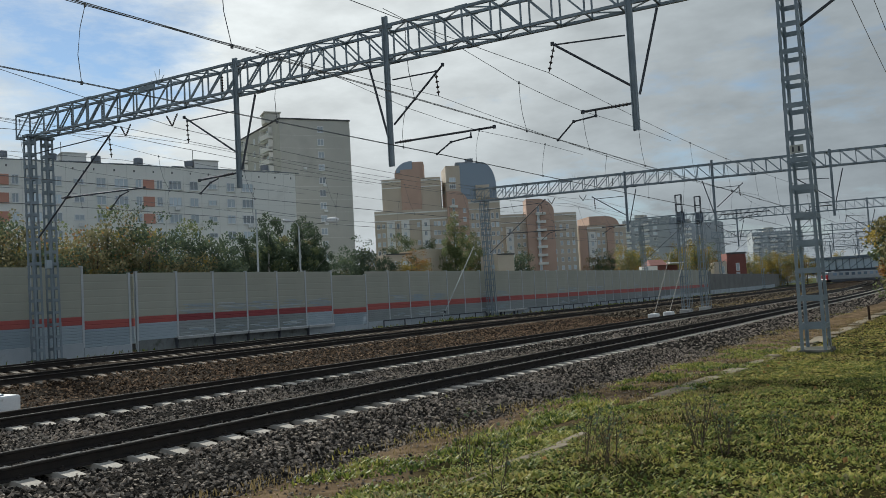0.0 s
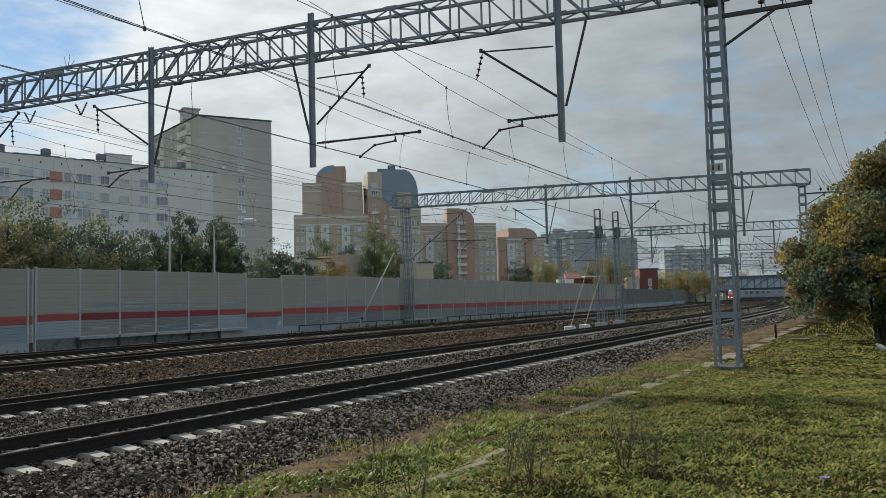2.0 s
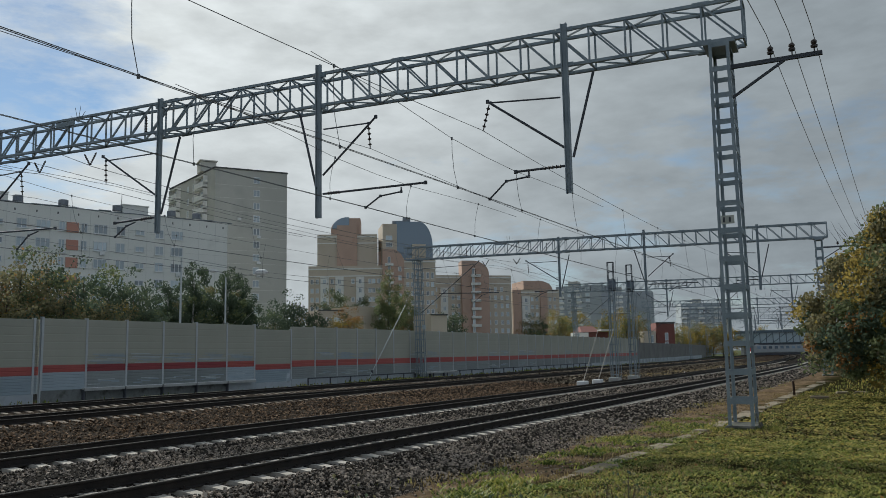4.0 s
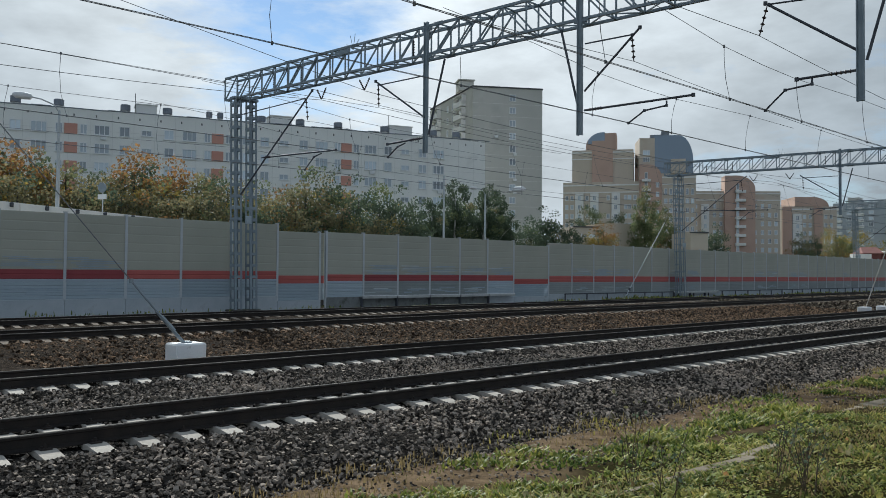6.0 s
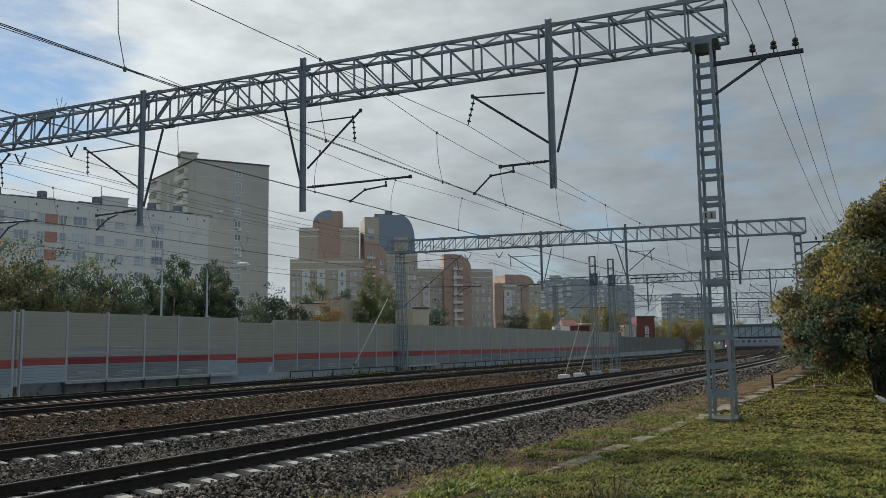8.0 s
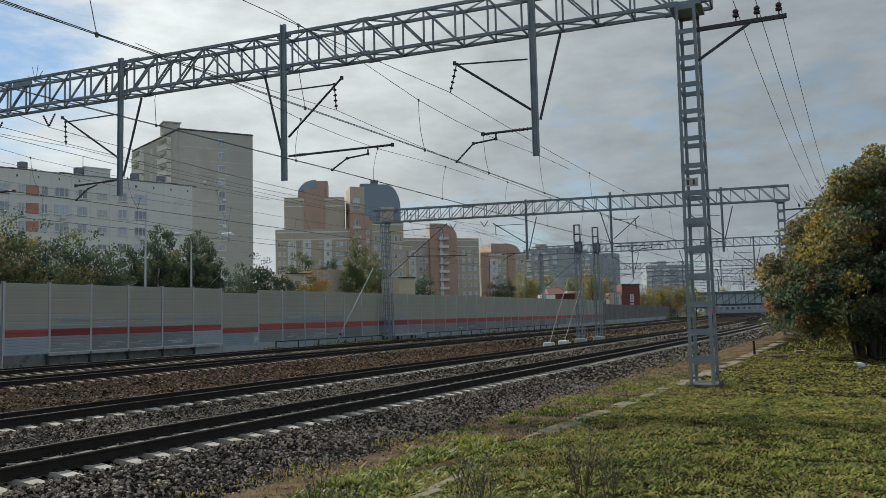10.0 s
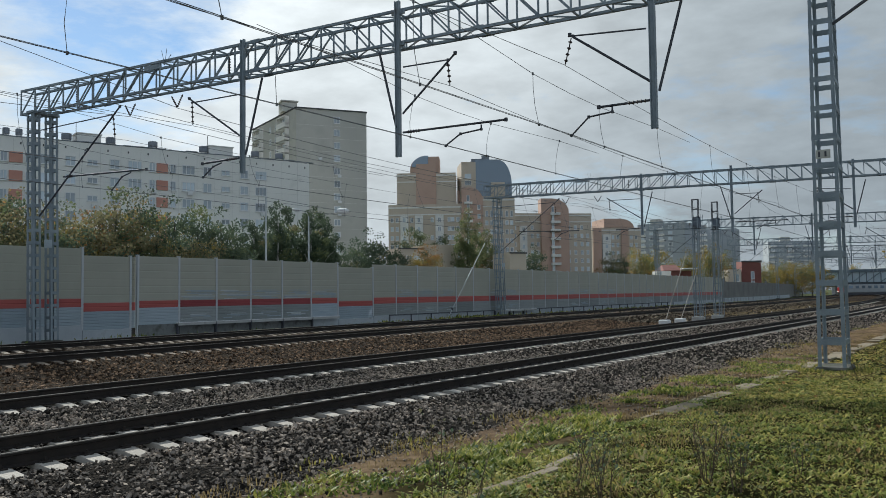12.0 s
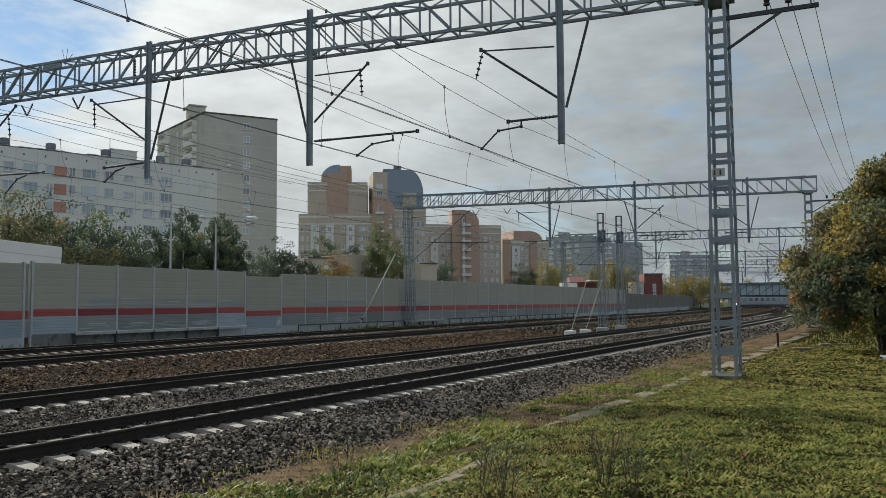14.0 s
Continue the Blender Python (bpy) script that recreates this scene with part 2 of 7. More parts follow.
def rod(bm, a, b, r, sides=6, r2=None, mat=0, cap=True):
    a, b = Vector(a), Vector(b)
    x = (b - a).normalized()
    y = x.orthogonal().normalized()
    z = x.cross(y)
    r2 = r if r2 is None else r2
    rings = []
    for p, q in ((a, r), (b, r2)):
        rings.append([bm.verts.new(p + (y * math.cos(t) + z * math.sin(t)) * q) for t in (2 * math.pi * i / sides for i in range(sides))])
    for i in range(sides):
        j = (i + 1) % sides
        bm.faces.new((rings[0][i], rings[0][j], rings[1][j], rings[1][i])).material_index = mat
    if cap:
        bm.faces.new(rings[0][::-1]).material_index = mat
        bm.faces.new(rings[1]).material_index = mat


def pipe(bm, pts, r, sides=5, mat=0):
    """A tube of constant radius through points."""
    rings = []
    for i, p in enumerate(pts):
        t = (Vector(pts[min(i + 1, len(pts) - 1)]) - Vector(pts[max(i - 1, 0)])).normalized()
        y = Vector((0, 0, 1)).cross(t)
        y = y.normalized() if y.length > 1e-3 else t.orthogonal().normalized()
        z = t.cross(y)
        rings.append([bm.verts.new(Vector(p) + (y * math.cos(a) + z * math.sin(a)) * r) for a in (2 * math.pi * k / sides for k in range(sides))])
    for q0, q1 in zip(rings, rings[1:]):
        for k in range(sides):
            j = (k + 1) % sides
            bm.faces.new((q0[k], q0[j], q1[j], q1[k])).material_index = mat
    bm.faces.new(rings[0][::-1]).material_index = mat
    bm.faces.new(rings[-1]).material_index = mat


def lathe(bm, profile, c, sides=10, mat=0, axis=None):
    """A body of revolution; profile rows are (radius, height)."""
    rot = axis if axis else Matrix()
    rings = [[bm.verts.new(Vector(c) + rot @ Vector((r * math.cos(a), r * math.sin(a), h))) for a in (2 * math.pi * k / sides for k in range(sides))] for r, h in profile]
    for q0, q1 in zip(rings, rings[1:]):
        for k in range(sides):
            j = (k + 1) % sides
            bm.faces.new((q0[k], q0[j], q1[j], q1[k])).material_index = mat
    bm.faces.new(rings[0][::-1]).material_index = mat
    bm.faces.new(rings[-1]).material_index = mat


def cloud_mesh(name, verts, faces, mats, index=None, smooth=False):
    me = bpy.data.meshes.new(name)
    me.from_pydata(verts, [], faces)
    for m in mats if isinstance(mats, (list, tuple)) else [mats]:
        me.materials.append(m)
    if index is not None:
        me.polygons.foreach_set("material_index", np.asarray(index, dtype=np.int32))
    if smooth:
        me.shade_smooth()
    else:
        me.shade_flat()
    return me


# ---------------------------------------------------------------- ground
def soil_height(s, d):
    """The natural ground under everything: grass by the camera, a low strip along the ballast, level beyond."""
    g = -0.022 * max(0.0, min(s, 28.0))
    if d < 3.2:
        h = g
    elif d < 7.0:
        k = (d - 3.2) / 3.8
        h = g + (-0.52 - g) * (k * k * (3 - 2 * k))
    elif d < 9.0:
        h = -0.52 - 0.16 * (d - 7.0)
    elif d < 38.5:
        h = -0.84
    else:
        h = -0.84 + 0.2 * min(1.0, (d - 38.5) / 1.5)
    return h + 0.05 * noise.noise(Vector((s * 0.35, d * 0.35, 0))) + 0.02 * noise.noise(Vector((s * 1.7, d * 1.7, 3)))


def ground_material():
    m = bpy.data.materials.new("ground")
    m.use_nodes = True
    nt = m.node_tree
    N, L = nt.nodes.new, nt.links.new
    p = nt.nodes["Principled BSDF"]
    co = N("ShaderNodeTexCoord").outputs["Object"]

    def noise_at(scale, detail=6):
        n = N("ShaderNodeTexNoise")
        n.inputs["Scale"].default_value, n.inputs["Detail"].default_value = scale, detail
        L(co, n.inputs["Vector"])
        return n.outputs["Fac"]

    def mixed(f, a, b):
        x = N("ShaderNodeMixRGB")
        L(f, x.inputs["Fac"])
        for v, k in ((a, "Color1"), (b, "Color2")):
            if isinstance(v, tuple):
                x.inputs[k].default_value = rgba(v)
            else:
                L(v, x.inputs[k])
        return x.outputs["Color"]

    def ranged(v, lo, hi):
        r = N("ShaderNodeMapRange")
        r.inputs["From Min"].default_value, r.inputs["From Max"].default_value = lo, hi
        L(v, r.inputs["Value"])
        return r.outputs["Result"]

    # distance across the railway, made uneven
    dot = N("ShaderNodeVectorMath")
    dot.operation = "DOT_PRODUCT"
    L(co, dot.inputs[0])
    dot.inputs[1].default_value = (NX + 0.0245 * TX, NY + 0.0245 * TY, 0)
    wob = N("ShaderNodeMath")
    wob.operation = "MULTIPLY_ADD"
    L(noise_at(0.55), wob.inputs[0])
    wob.inputs[1].default_value = 3.4
    L(dot.outputs["Value"], wob.inputs[2])
    across = wob.outputs[0]
    # soil under the lawn, near-black: the shade between the blades is in this colour
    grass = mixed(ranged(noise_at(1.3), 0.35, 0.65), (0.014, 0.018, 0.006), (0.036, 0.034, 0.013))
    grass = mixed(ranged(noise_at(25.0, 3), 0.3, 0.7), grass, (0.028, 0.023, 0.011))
    dirt = mixed(ranged(noise_at(3.0), 0.35, 0.65), (0.085, 0.060, 0.036), (0.215, 0.155, 0.098))
    gravel = mixed(ranged(noise_at(18.0, 4), 0.35, 0.65), (0.06, 0.043, 0.032), (0.165, 0.120, 0.085))
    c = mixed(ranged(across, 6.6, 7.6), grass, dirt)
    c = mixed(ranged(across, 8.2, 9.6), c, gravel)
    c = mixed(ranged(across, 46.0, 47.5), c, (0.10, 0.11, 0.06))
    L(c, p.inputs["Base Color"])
    p.inputs["Roughness"].default_value = 1.0
    p.inputs["Specular IOR Level"].default_value = 0.0
    b = N("ShaderNodeBump")
    b.inputs["Strength"].default_value, b.inputs["Distance"].default_value = 0.6, 0.04
    L(noise_at(22.0, 6), b.inputs["Height"])
    L(b.outputs["Normal"], p.inputs["Normal"])
    return m


def spread(lo, hi, near_lo, near_hi, step, growth=1.25):
    xs = list(np.arange(near_lo, near_hi + 1e-6, step))
    k, x = step, near_hi
    while x < hi:
        k *= growth
        x += k
        xs.append(min(x, hi))
    k, x = step, near_lo
    while x > lo:
        k *= growth
        x -= k
        xs.insert(0, max(x, lo))
    return xs


def build_ground():
    ss, ds = spread(-2500, 4000, -6, 60, 0.5), spread(-2500, 3500, -14, 42, 0.4)
    verts = [tuple(at(s, d, soil_height(s, d) if -300 < s < 300 and -300 < d < 300 else -0.5)) for s in ss for d in ds]
    w = len(ds)
    faces = [(i * w + j, (i + 1) * w + j, (i + 1) * w + j + 1, i * w + j + 1) for i in range(len(ss) - 1) for j in range(w - 1)]
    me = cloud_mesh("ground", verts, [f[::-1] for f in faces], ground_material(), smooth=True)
    tagged(new("ground", me), "mown autumn grass, bare trodden soil and gravel beside the railway", "ground", kind="structure")


build_ground()

# ---------------------------------------------------------------- railway
# each track: across-position of its near rail, and the bend that it follows
TRACKS = [("track_1", 10.05, drift), ("track_2", 15.35, drift), ("track_3", 25.45, drift_far), ("track_4", 32.0, drift_far)]
CANT = 0.058
SLEEPER_TOP = RAIL - 0.185


def bed_profile(d):
    """Height of the ballast surface across all the tracks."""
    top = SLEEPER_TOP - 0.085
    rows = [(6.9, -0.60), (7.6, -0.53), (9.0, top - 0.005)]
    for d0 in (10.05, 15.35):
        rows += [(d0 - 0.75, top + 0.05), (d0 - 0.52, top + 0.05), (d0 - 0.38, top + 0.005), (d0 - 0.2, top + 0.01), (d0 + 0.15, top + 0.06), (d0 + 0.35, top - 0.05), (d0 + 1.35, top - 0.08), (d0 + 1.46, top + 0.012), (d0 + 1.75, top + 0.012)]
        if d0 < 12:
            rows += [(13.1, top - 0.05), (13.9, top - 0.04), (14.4, top)]
    rows += [(18.0, top - 0.05), (19.2, -0.62), (20.3, -0.64), (22.6, -0.62), (23.9, top - 0.02), (24.85, top + 0.01), (25.3, top + 0.05), (27.2, top + 0.09), (28.8, top), (29.6, top - 0.12),
             (30.6, top), (31.4, top + 0.02), (31.9, top + 0.08), (33.8, top + 0.09), (35.2, top), (36.8, -0.62), (39.5, -0.62)]
    for (a, za), (b, zb) in zip(rows, rows[1:]):
        if a <= d <= b:
            return za + (zb - za) * (d - a) / (b - a)
    return -0.62


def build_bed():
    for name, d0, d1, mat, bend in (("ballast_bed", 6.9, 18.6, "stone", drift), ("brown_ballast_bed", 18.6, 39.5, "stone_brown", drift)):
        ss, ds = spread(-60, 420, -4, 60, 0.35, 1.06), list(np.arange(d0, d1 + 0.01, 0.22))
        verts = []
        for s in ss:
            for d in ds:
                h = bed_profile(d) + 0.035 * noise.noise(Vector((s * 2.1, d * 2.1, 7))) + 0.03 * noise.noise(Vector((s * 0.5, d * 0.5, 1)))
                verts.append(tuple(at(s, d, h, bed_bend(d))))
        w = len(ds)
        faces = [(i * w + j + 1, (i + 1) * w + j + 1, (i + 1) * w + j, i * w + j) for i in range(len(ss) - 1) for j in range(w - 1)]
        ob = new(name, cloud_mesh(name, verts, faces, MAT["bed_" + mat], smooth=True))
        tagged(ob, "crushed grey granite ballast under two tracks" if mat == "stone" else "rust-brown crushed ballast under the far tracks", "ballast", kind="structure")


def bed_material(name, dark, light, scale):
    """Packed crushed stone: cells of uneven tone with joints in relief, dark enough to paint in the shade between loose
    stones.
    """
    m = bpy.data.materials.new(name)
    m.use_nodes = True
    nt = m.node_tree
    N, L = nt.nodes.new, nt.links.new
    p = nt.nodes["Principled BSDF"]
    co = N("ShaderNodeTexCoord").outputs["Object"]
    v, v2 = N("ShaderNodeTexVoronoi"), N("ShaderNodeTexVoronoi")
    v2.feature = "DISTANCE_TO_EDGE"
    big = N("ShaderNodeTexNoise")
    big.inputs["Scale"].default_value, big.inputs["Detail"].default_value = 0.5, 5
    L(co, big.inputs["Vector"])
    for k in (v, v2):
        k.inputs["Scale"].default_value = scale
        L(co, k.inputs["Vector"])
    sep = N("ShaderNodeSeparateColor")
    L(v.outputs["Color"], sep.inputs[0])
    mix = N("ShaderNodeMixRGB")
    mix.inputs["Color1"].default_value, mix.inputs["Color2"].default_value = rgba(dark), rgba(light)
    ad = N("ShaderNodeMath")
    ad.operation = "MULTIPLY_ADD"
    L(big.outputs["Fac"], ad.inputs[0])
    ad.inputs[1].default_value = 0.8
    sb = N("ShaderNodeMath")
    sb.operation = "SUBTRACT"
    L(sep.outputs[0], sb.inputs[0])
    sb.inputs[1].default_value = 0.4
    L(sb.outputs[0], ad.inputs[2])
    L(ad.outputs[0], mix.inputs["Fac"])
    L(mix.outputs["Color"], p.inputs["Base Color"])
    b = N("ShaderNodeBump")
    b.inputs["Strength"].default_value, b.inputs["Distance"].default_value = 1.0, 0.05
    r = N("ShaderNodeMapRange")
    r.inputs["From Max"].default_value = 0.25
    L(v2.outputs["Distance"], r.inputs["Value"])
    L(r.outputs["Result"], b.inputs["Height"])
    L(b.outputs["Normal"], p.inputs["Normal"])
    p.inputs["Roughness"].default_value, p.inputs["Specular IOR Level"].default_value = 1.0, 0.03
    return m


# near-black tones, so the gaps between the loose stones look shaded
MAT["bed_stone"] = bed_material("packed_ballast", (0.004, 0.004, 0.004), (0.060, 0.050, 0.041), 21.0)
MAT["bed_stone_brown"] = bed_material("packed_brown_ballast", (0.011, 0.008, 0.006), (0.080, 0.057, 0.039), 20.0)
build_bed()


def rail_mesh(name, d, z, bend, s0, s1):
    """Flat-bottomed rail: foot, web and head, the running surface polished."""
    prof = [(-0.075, -0.18), (0.075, -0.18), (0.075, -0.165), (0.012, -0.145), (0.010, -0.05), (0.036, -0.036), (0.0365, -0.010), (0.021, 0.0),
            (-0.021, 0.0), (-0.0365, -0.010), (-0.036, -0.036), (-0.010, -0.05), (-0.012, -0.145), (-0.075, -0.165)]
    bm = bmesh.new()
    ss = spread(s0, s1, 0, 60, 2.0, 1.08)
    rings = []
    for s in ss:
        m = frame_at(s, d, z, bend)
        rings.append([bm.verts.new(m @ Vector((0, y, h))) for y, h in prof])
    n = len(prof)
    for q0, q1 in zip(rings, rings[1:]):
        for i in range(n):
            j = (i + 1) % n
            bm.faces.new((q0[i], q1[i], q1[j], q0[j])).material_index = 1 if i == 7 else 0
    bm.faces.new(rings[0])
    bm.faces.new(rings[-1][::-1])
    return mesh_of(bm, name, [MAT["rail_side"], MAT["rail_top"]])


def sleeper_mesh(mat="sleeper"):
    """Prestressed concrete sleeper, 2.7 m, waisted in the middle, with seats under the rails."""
    bm = bmesh.new()
    xs = [(-1.36, 0.125, -0.065, 0.10), (-1.32, 0.13, -0.05, 0.112), (-0.95, 0.14, 0.012, 0.118), (-0.45, 0.14, 0.0, 0.118), (-0.2, 0.12, -0.035, 0.10), (0.2, 0.12, -0.035, 0.10), (0.45, 0.14, 0.0, 0.118), (0.95, 0.14, 0.012, 0.118), (1.32, 0.13, -0.05, 0.112), (1.36, 0.125, -0.065, 0.10)]
    rings = [[bm.verts.new(v) for v in ((-w, y, -0.2), (w, y, -0.2), (t, y, h), (-t, y, h))] for y, w, h, t in xs]
    for q0, q1 in zip(rings, rings[1:]):
        for i in range(4):
            j = (i + 1) % 4
            bm.faces.new((q0[i], q1[i], q1[j], q0[j]))
    bm.faces.new(rings[0])
    bm.faces.new(rings[-1][::-1])
    bmesh.ops.recalc_face_normals(bm, faces=bm.faces)
    return mesh_of(bm, "sleeper", MAT[mat])


def fastening_mesh():
    bm = bmesh.new()
    for side in (-1, 1):
        box(bm, (0, side * 0.12, 0.012), (0.13, 0.10, 0.03), None, 0)
        rod(bm, (0, side * 0.115, 0.0), (0, side * 0.115, 0.075), 0.017, 6)
        box(bm, (0, side * 0.085, 0.035), (0.07, 0.07, 0.018))
    return mesh_of(bm, "rail_fastening", MAT["rail_side"])


SLEEPER_STEP = 0.55


def build_tracks():
    new_sl, old_sl = sleeper_mesh(), sleeper_mesh("old_sleeper")
    fast = fastening_mesh()
    tilt = math.atan2(-CANT, 1.6)
    for k, (name, d, bend) in enumerate(TRACKS):
        label = ("straight main-line track, polished rails on pale concrete sleepers" if k < 2 else "far main-line track, dark rails on half-buried concrete sleepers")
        root = thing(name, Matrix(), label, "railway track", "railway tracks", "structure")
        cant = CANT if k < 2 else 0.0
        for rail_d, z in ((d, RAIL), (d + 1.6, RAIL - cant)):
            ob = new("rail", rail_mesh("rail", rail_d, z, bend, -60, 420))
            ob.parent = root
        s_lo, s_hi = ((0.6, 78.0), (1.5, 78.0), (6, 96.0), (8, 60))[k]
        n = 0
        rest_v, rest_f = [], []
        sl = new_sl if k < 2 else old_sl
        base = [tuple(v.co) for v in sl.vertices]
        polys = [tuple(p.vertices) for p in sl.polygons]
        s = -40.0 + 0.21 * k
        while s < (150 if k < 2 else 200):
            m = frame_at(s, d + 0.8, SLEEPER_TOP - (CANT / 2 if k < 2 else 0), bend)
            m = m @ Matrix.Rotation(tilt if k < 2 else 0, 4, "X") @ Matrix.Rotation(0.012 * noise.noise(Vector((s * 3, d, 0))), 4, "Z") @ Matrix.Translation((0.02 * noise.noise(Vector((s * 5, d, 2))), 0.03 * noise.noise(Vector((s * 4, d, 5))), 0))
            if s_lo <= s <= s_hi and n < 142:
                shared("sleeper", sl, root, m)
                if k == 0 and s < 45 or k == 1 and s < 36:
                    for y in (-0.8, 0.8):
                        shared("rail_fastening", fast, root, m @ Matrix.Translation((0, y, 0.0)))
                n += 1
            else:
                o = len(rest_v)
                rest_v += [tuple(m @ Vector(c)) for c in base]
                rest_f += [tuple(i + o for i in p) for p in polys]
            s += SLEEPER_STEP
        ob = new("far_sleepers", cloud_mesh("far_sleepers", rest_v, rest_f, MAT["sleeper" if k < 2 else "old_sleeper"]))
        ob.parent = root
        tagged(ob, kind="stuff")


build_tracks()


# ---------------------------------------------------------------- noise wall
# sections: from s, to s, top, red band from, red band to, panel foot
WALL_D = 42.0
SECTIONS = [(-41.35, 27.4, 4.40, 1.20, 1.66, 0.22), (27.4, 30.4, 4.02, 0.94, 1.41, -0.07), (30.9, 48.15, 4.09, 1.08, 1.49, 0.08), (48.15, 52.3, 3.80, 0.82, 1.22, -0.12), (52.3, 160.0, 4.08, 0.96, 1.45, 0.02)]


def wall_panel_mesh(w, z0, z1, mat, rib):
    """One corrugated cassette panel with horizontal ribs."""
    bm = bmesh.new()
    n = max(1, round((z1 - z0) / rib))
    h = (z1 - z0) / n
    prof = []
    for i in range(n):
        z = z0 + i * h
        lip = 0.052 if rib > 0.3 else 0.066
        prof += [(-0.044, z), (-lip, z + 0.12 * h), (-lip, z + 0.9 * h)]
    prof += [(-0.044, z1), (0.05, z1), (0.05, z0)]
    a = [bm.verts.new((-w / 2, y, z)) for y, z in prof]
    b = [bm.verts.new((w / 2, y, z)) for y, z in prof]
    for i in range(len(prof)):
        j = (i + 1) % len(prof)
        bm.faces.new((a[j], a[i], b[i], b[j]))
    bm.faces.new(a)
    bm.faces.new(b[::-1])
    bmesh.ops.recalc_face_normals(bm, faces=bm.faces)
    return mesh_of(bm, "panel", MAT[mat])


def build_wall():
    root = thing("noise_wall", Matrix(), "tall beige noise barrier with a red band and blue-grey foot on a concrete plinth", "noise barrier", kind="structure")
    cache = {}

    def panel(name, w, z0, z1, mat, rib, m):
        key = (round(w, 2), z0, z1, mat)
        if key not in cache:
            cache[key] = wall_panel_mesh(w, z0, z1, mat, rib)
        shared(name, cache[key], root, m)

    posts = {}

    def post(m, z0, z1):
        key = (z0, z1)
        if key not in posts:
            bm = bmesh.new()
            for y in (-0.085, 0.085):
                box(bm, (0, y, (z0 + z1) / 2), (0.14, 0.014, z1 - z0))
            box(bm, (0, 0, (z0 + z1) / 2), (0.012, 0.16, z1 - z0))
            box(bm, (0, 0, z1 + 0.01), (0.18, 0.2, 0.02))
            posts[key] = mesh_of(bm, "post", MAT["wall_post"])
        shared("post", posts[key], root, m)

    rng = random.Random(23)
    for s0, s1, top, r0, r1, foot in SECTIONS:
        n = max(1, round((s1 - s0) / 3.0))
        w = (s1 - s0) / n
        for i in range(1 if s0 in (27.4, 48.15, 52.3) else 0, n + 1):
            post(frame_at(s0 + i * w, WALL_D, 0), -0.75, top + 0.06)
        for i in range(n):
            m = frame_at(s0 + (i + 0.5) * w, WALL_D, 0)
            sm = s0 + (i + 0.5) * w
            repainted = any(a < sm < b for a, b in ((9.5, 18.5), (33.0, 45.2), (70, 76)))
            panel("panel", w - 0.03, r1, top, "panel", 0.44, m)
            panel("red_panel", w - 0.03, r0, r1, "panel_maroon" if repainted else "panel_red", 0.23, m)
            panel("grey_panel", w - 0.03, foot, r0, "panel_weathered" if 33 < sm < 45.2 or sm > 52.3 else "panel_grey", 0.16, m)
            if repainted or rng.random() < 0.18:
                # strokes of grey paint rolled along the ribs
                for z, lo, hi, n_st in ((r1 + 0.06, 0.3, 0.95, 7), (foot + 0.25, 0.2, 0.6, 4)):
                    for j in range(n_st):
                        ln = w * rng.uniform(lo, hi)
                        x0 = rng.uniform(-w / 2 + 0.05, w / 2 - 0.05 - ln)
                        zz = z + 0.088 * j
                        bm = bmesh.new()
                        bar(bm, (x0, -0.068, zz), (x0 + ln, -0.068, zz + rng.uniform(-0.01, 0.01)), 0.012, rng.uniform(0.03, 0.06))
                        ob = part("paint_stroke", bm, MAT["paint_blue" if rng.random() < 0.75 else "paint_pale"], root)
                        ob.matrix_basis = m
            bm = bmesh.new()
            box(bm, (0, -0.02, (foot - 0.75) / 2), (w - 0.02, 0.24, foot + 0.75), None, 0, 0.015)
            ob = part("plinth", bm, MAT["plinth_grime" if 31 < sm < 46 else "plinth"], root)
            ob.matrix_basis = m
    # the short return where the wall jogs
    m = frame_at(30.65, WALL_D + 0.15, 0) @ Matrix.Rotation(radians(18), 4, "Z")
    panel("panel", 0.5, 1.41, 4.02, "panel", 0.22, m)
    panel("red_panel", 0.5, 0.94, 1.41, "panel_red", 0.23, m)
    panel("grey_panel", 0.5, -0.07, 0.94, "panel_grey", 0.16, m)


MAT["wall_post"] = surface("wall_post_steel", (0.42, 0.45, 0.47), (0.54, 0.56, 0.57), 1.0, 0.6, 0.1, 0.1, 30)
MAT["plinth"] = surface("painted_plinth", (0.33, 0.37, 0.40), (0.47, 0.50, 0.52), 0.8, 0.85, 0, 0.2, 40, (0.22, 0.22, 0.21), 0.6, 0.9)
MAT["plinth_grime"] = surface("grimy_plinth", (0.13, 0.14, 0.135), (0.24, 0.25, 0.245), 0.8, 0.95, 0, 0.3, 40, (0.07, 0.075, 0.06), 0.54, 1.2)
MAT["panel_weathered"] = surface("weathered_grey_panel", (0.22, 0.24, 0.235), (0.31, 0.33, 0.325), 0.6, 0.75, 0.0, 0.1, 30, (0.40, 0.44, 0.46), 0.60, 0.9, each=0.6)
MAT["panel_maroon"] = surface("maroon_repaint", (0.24, 0.045, 0.052), (0.32, 0.066, 0.070), 0.5, 0.6, 0.0, 0.05, 30, each=0.3)
MAT["paint_blue"] = surface("blue_grey_paint", (0.27, 0.33, 0.38), (0.36, 0.42, 0.47), 2, 0.7, 0, 0.05, 30)
MAT["paint_pale"] = surface("pale_grey_paint", (0.40, 0.44, 0.46), (0.50, 0.53, 0.54), 2, 0.7, 0, 0.05, 30)
build_wall()

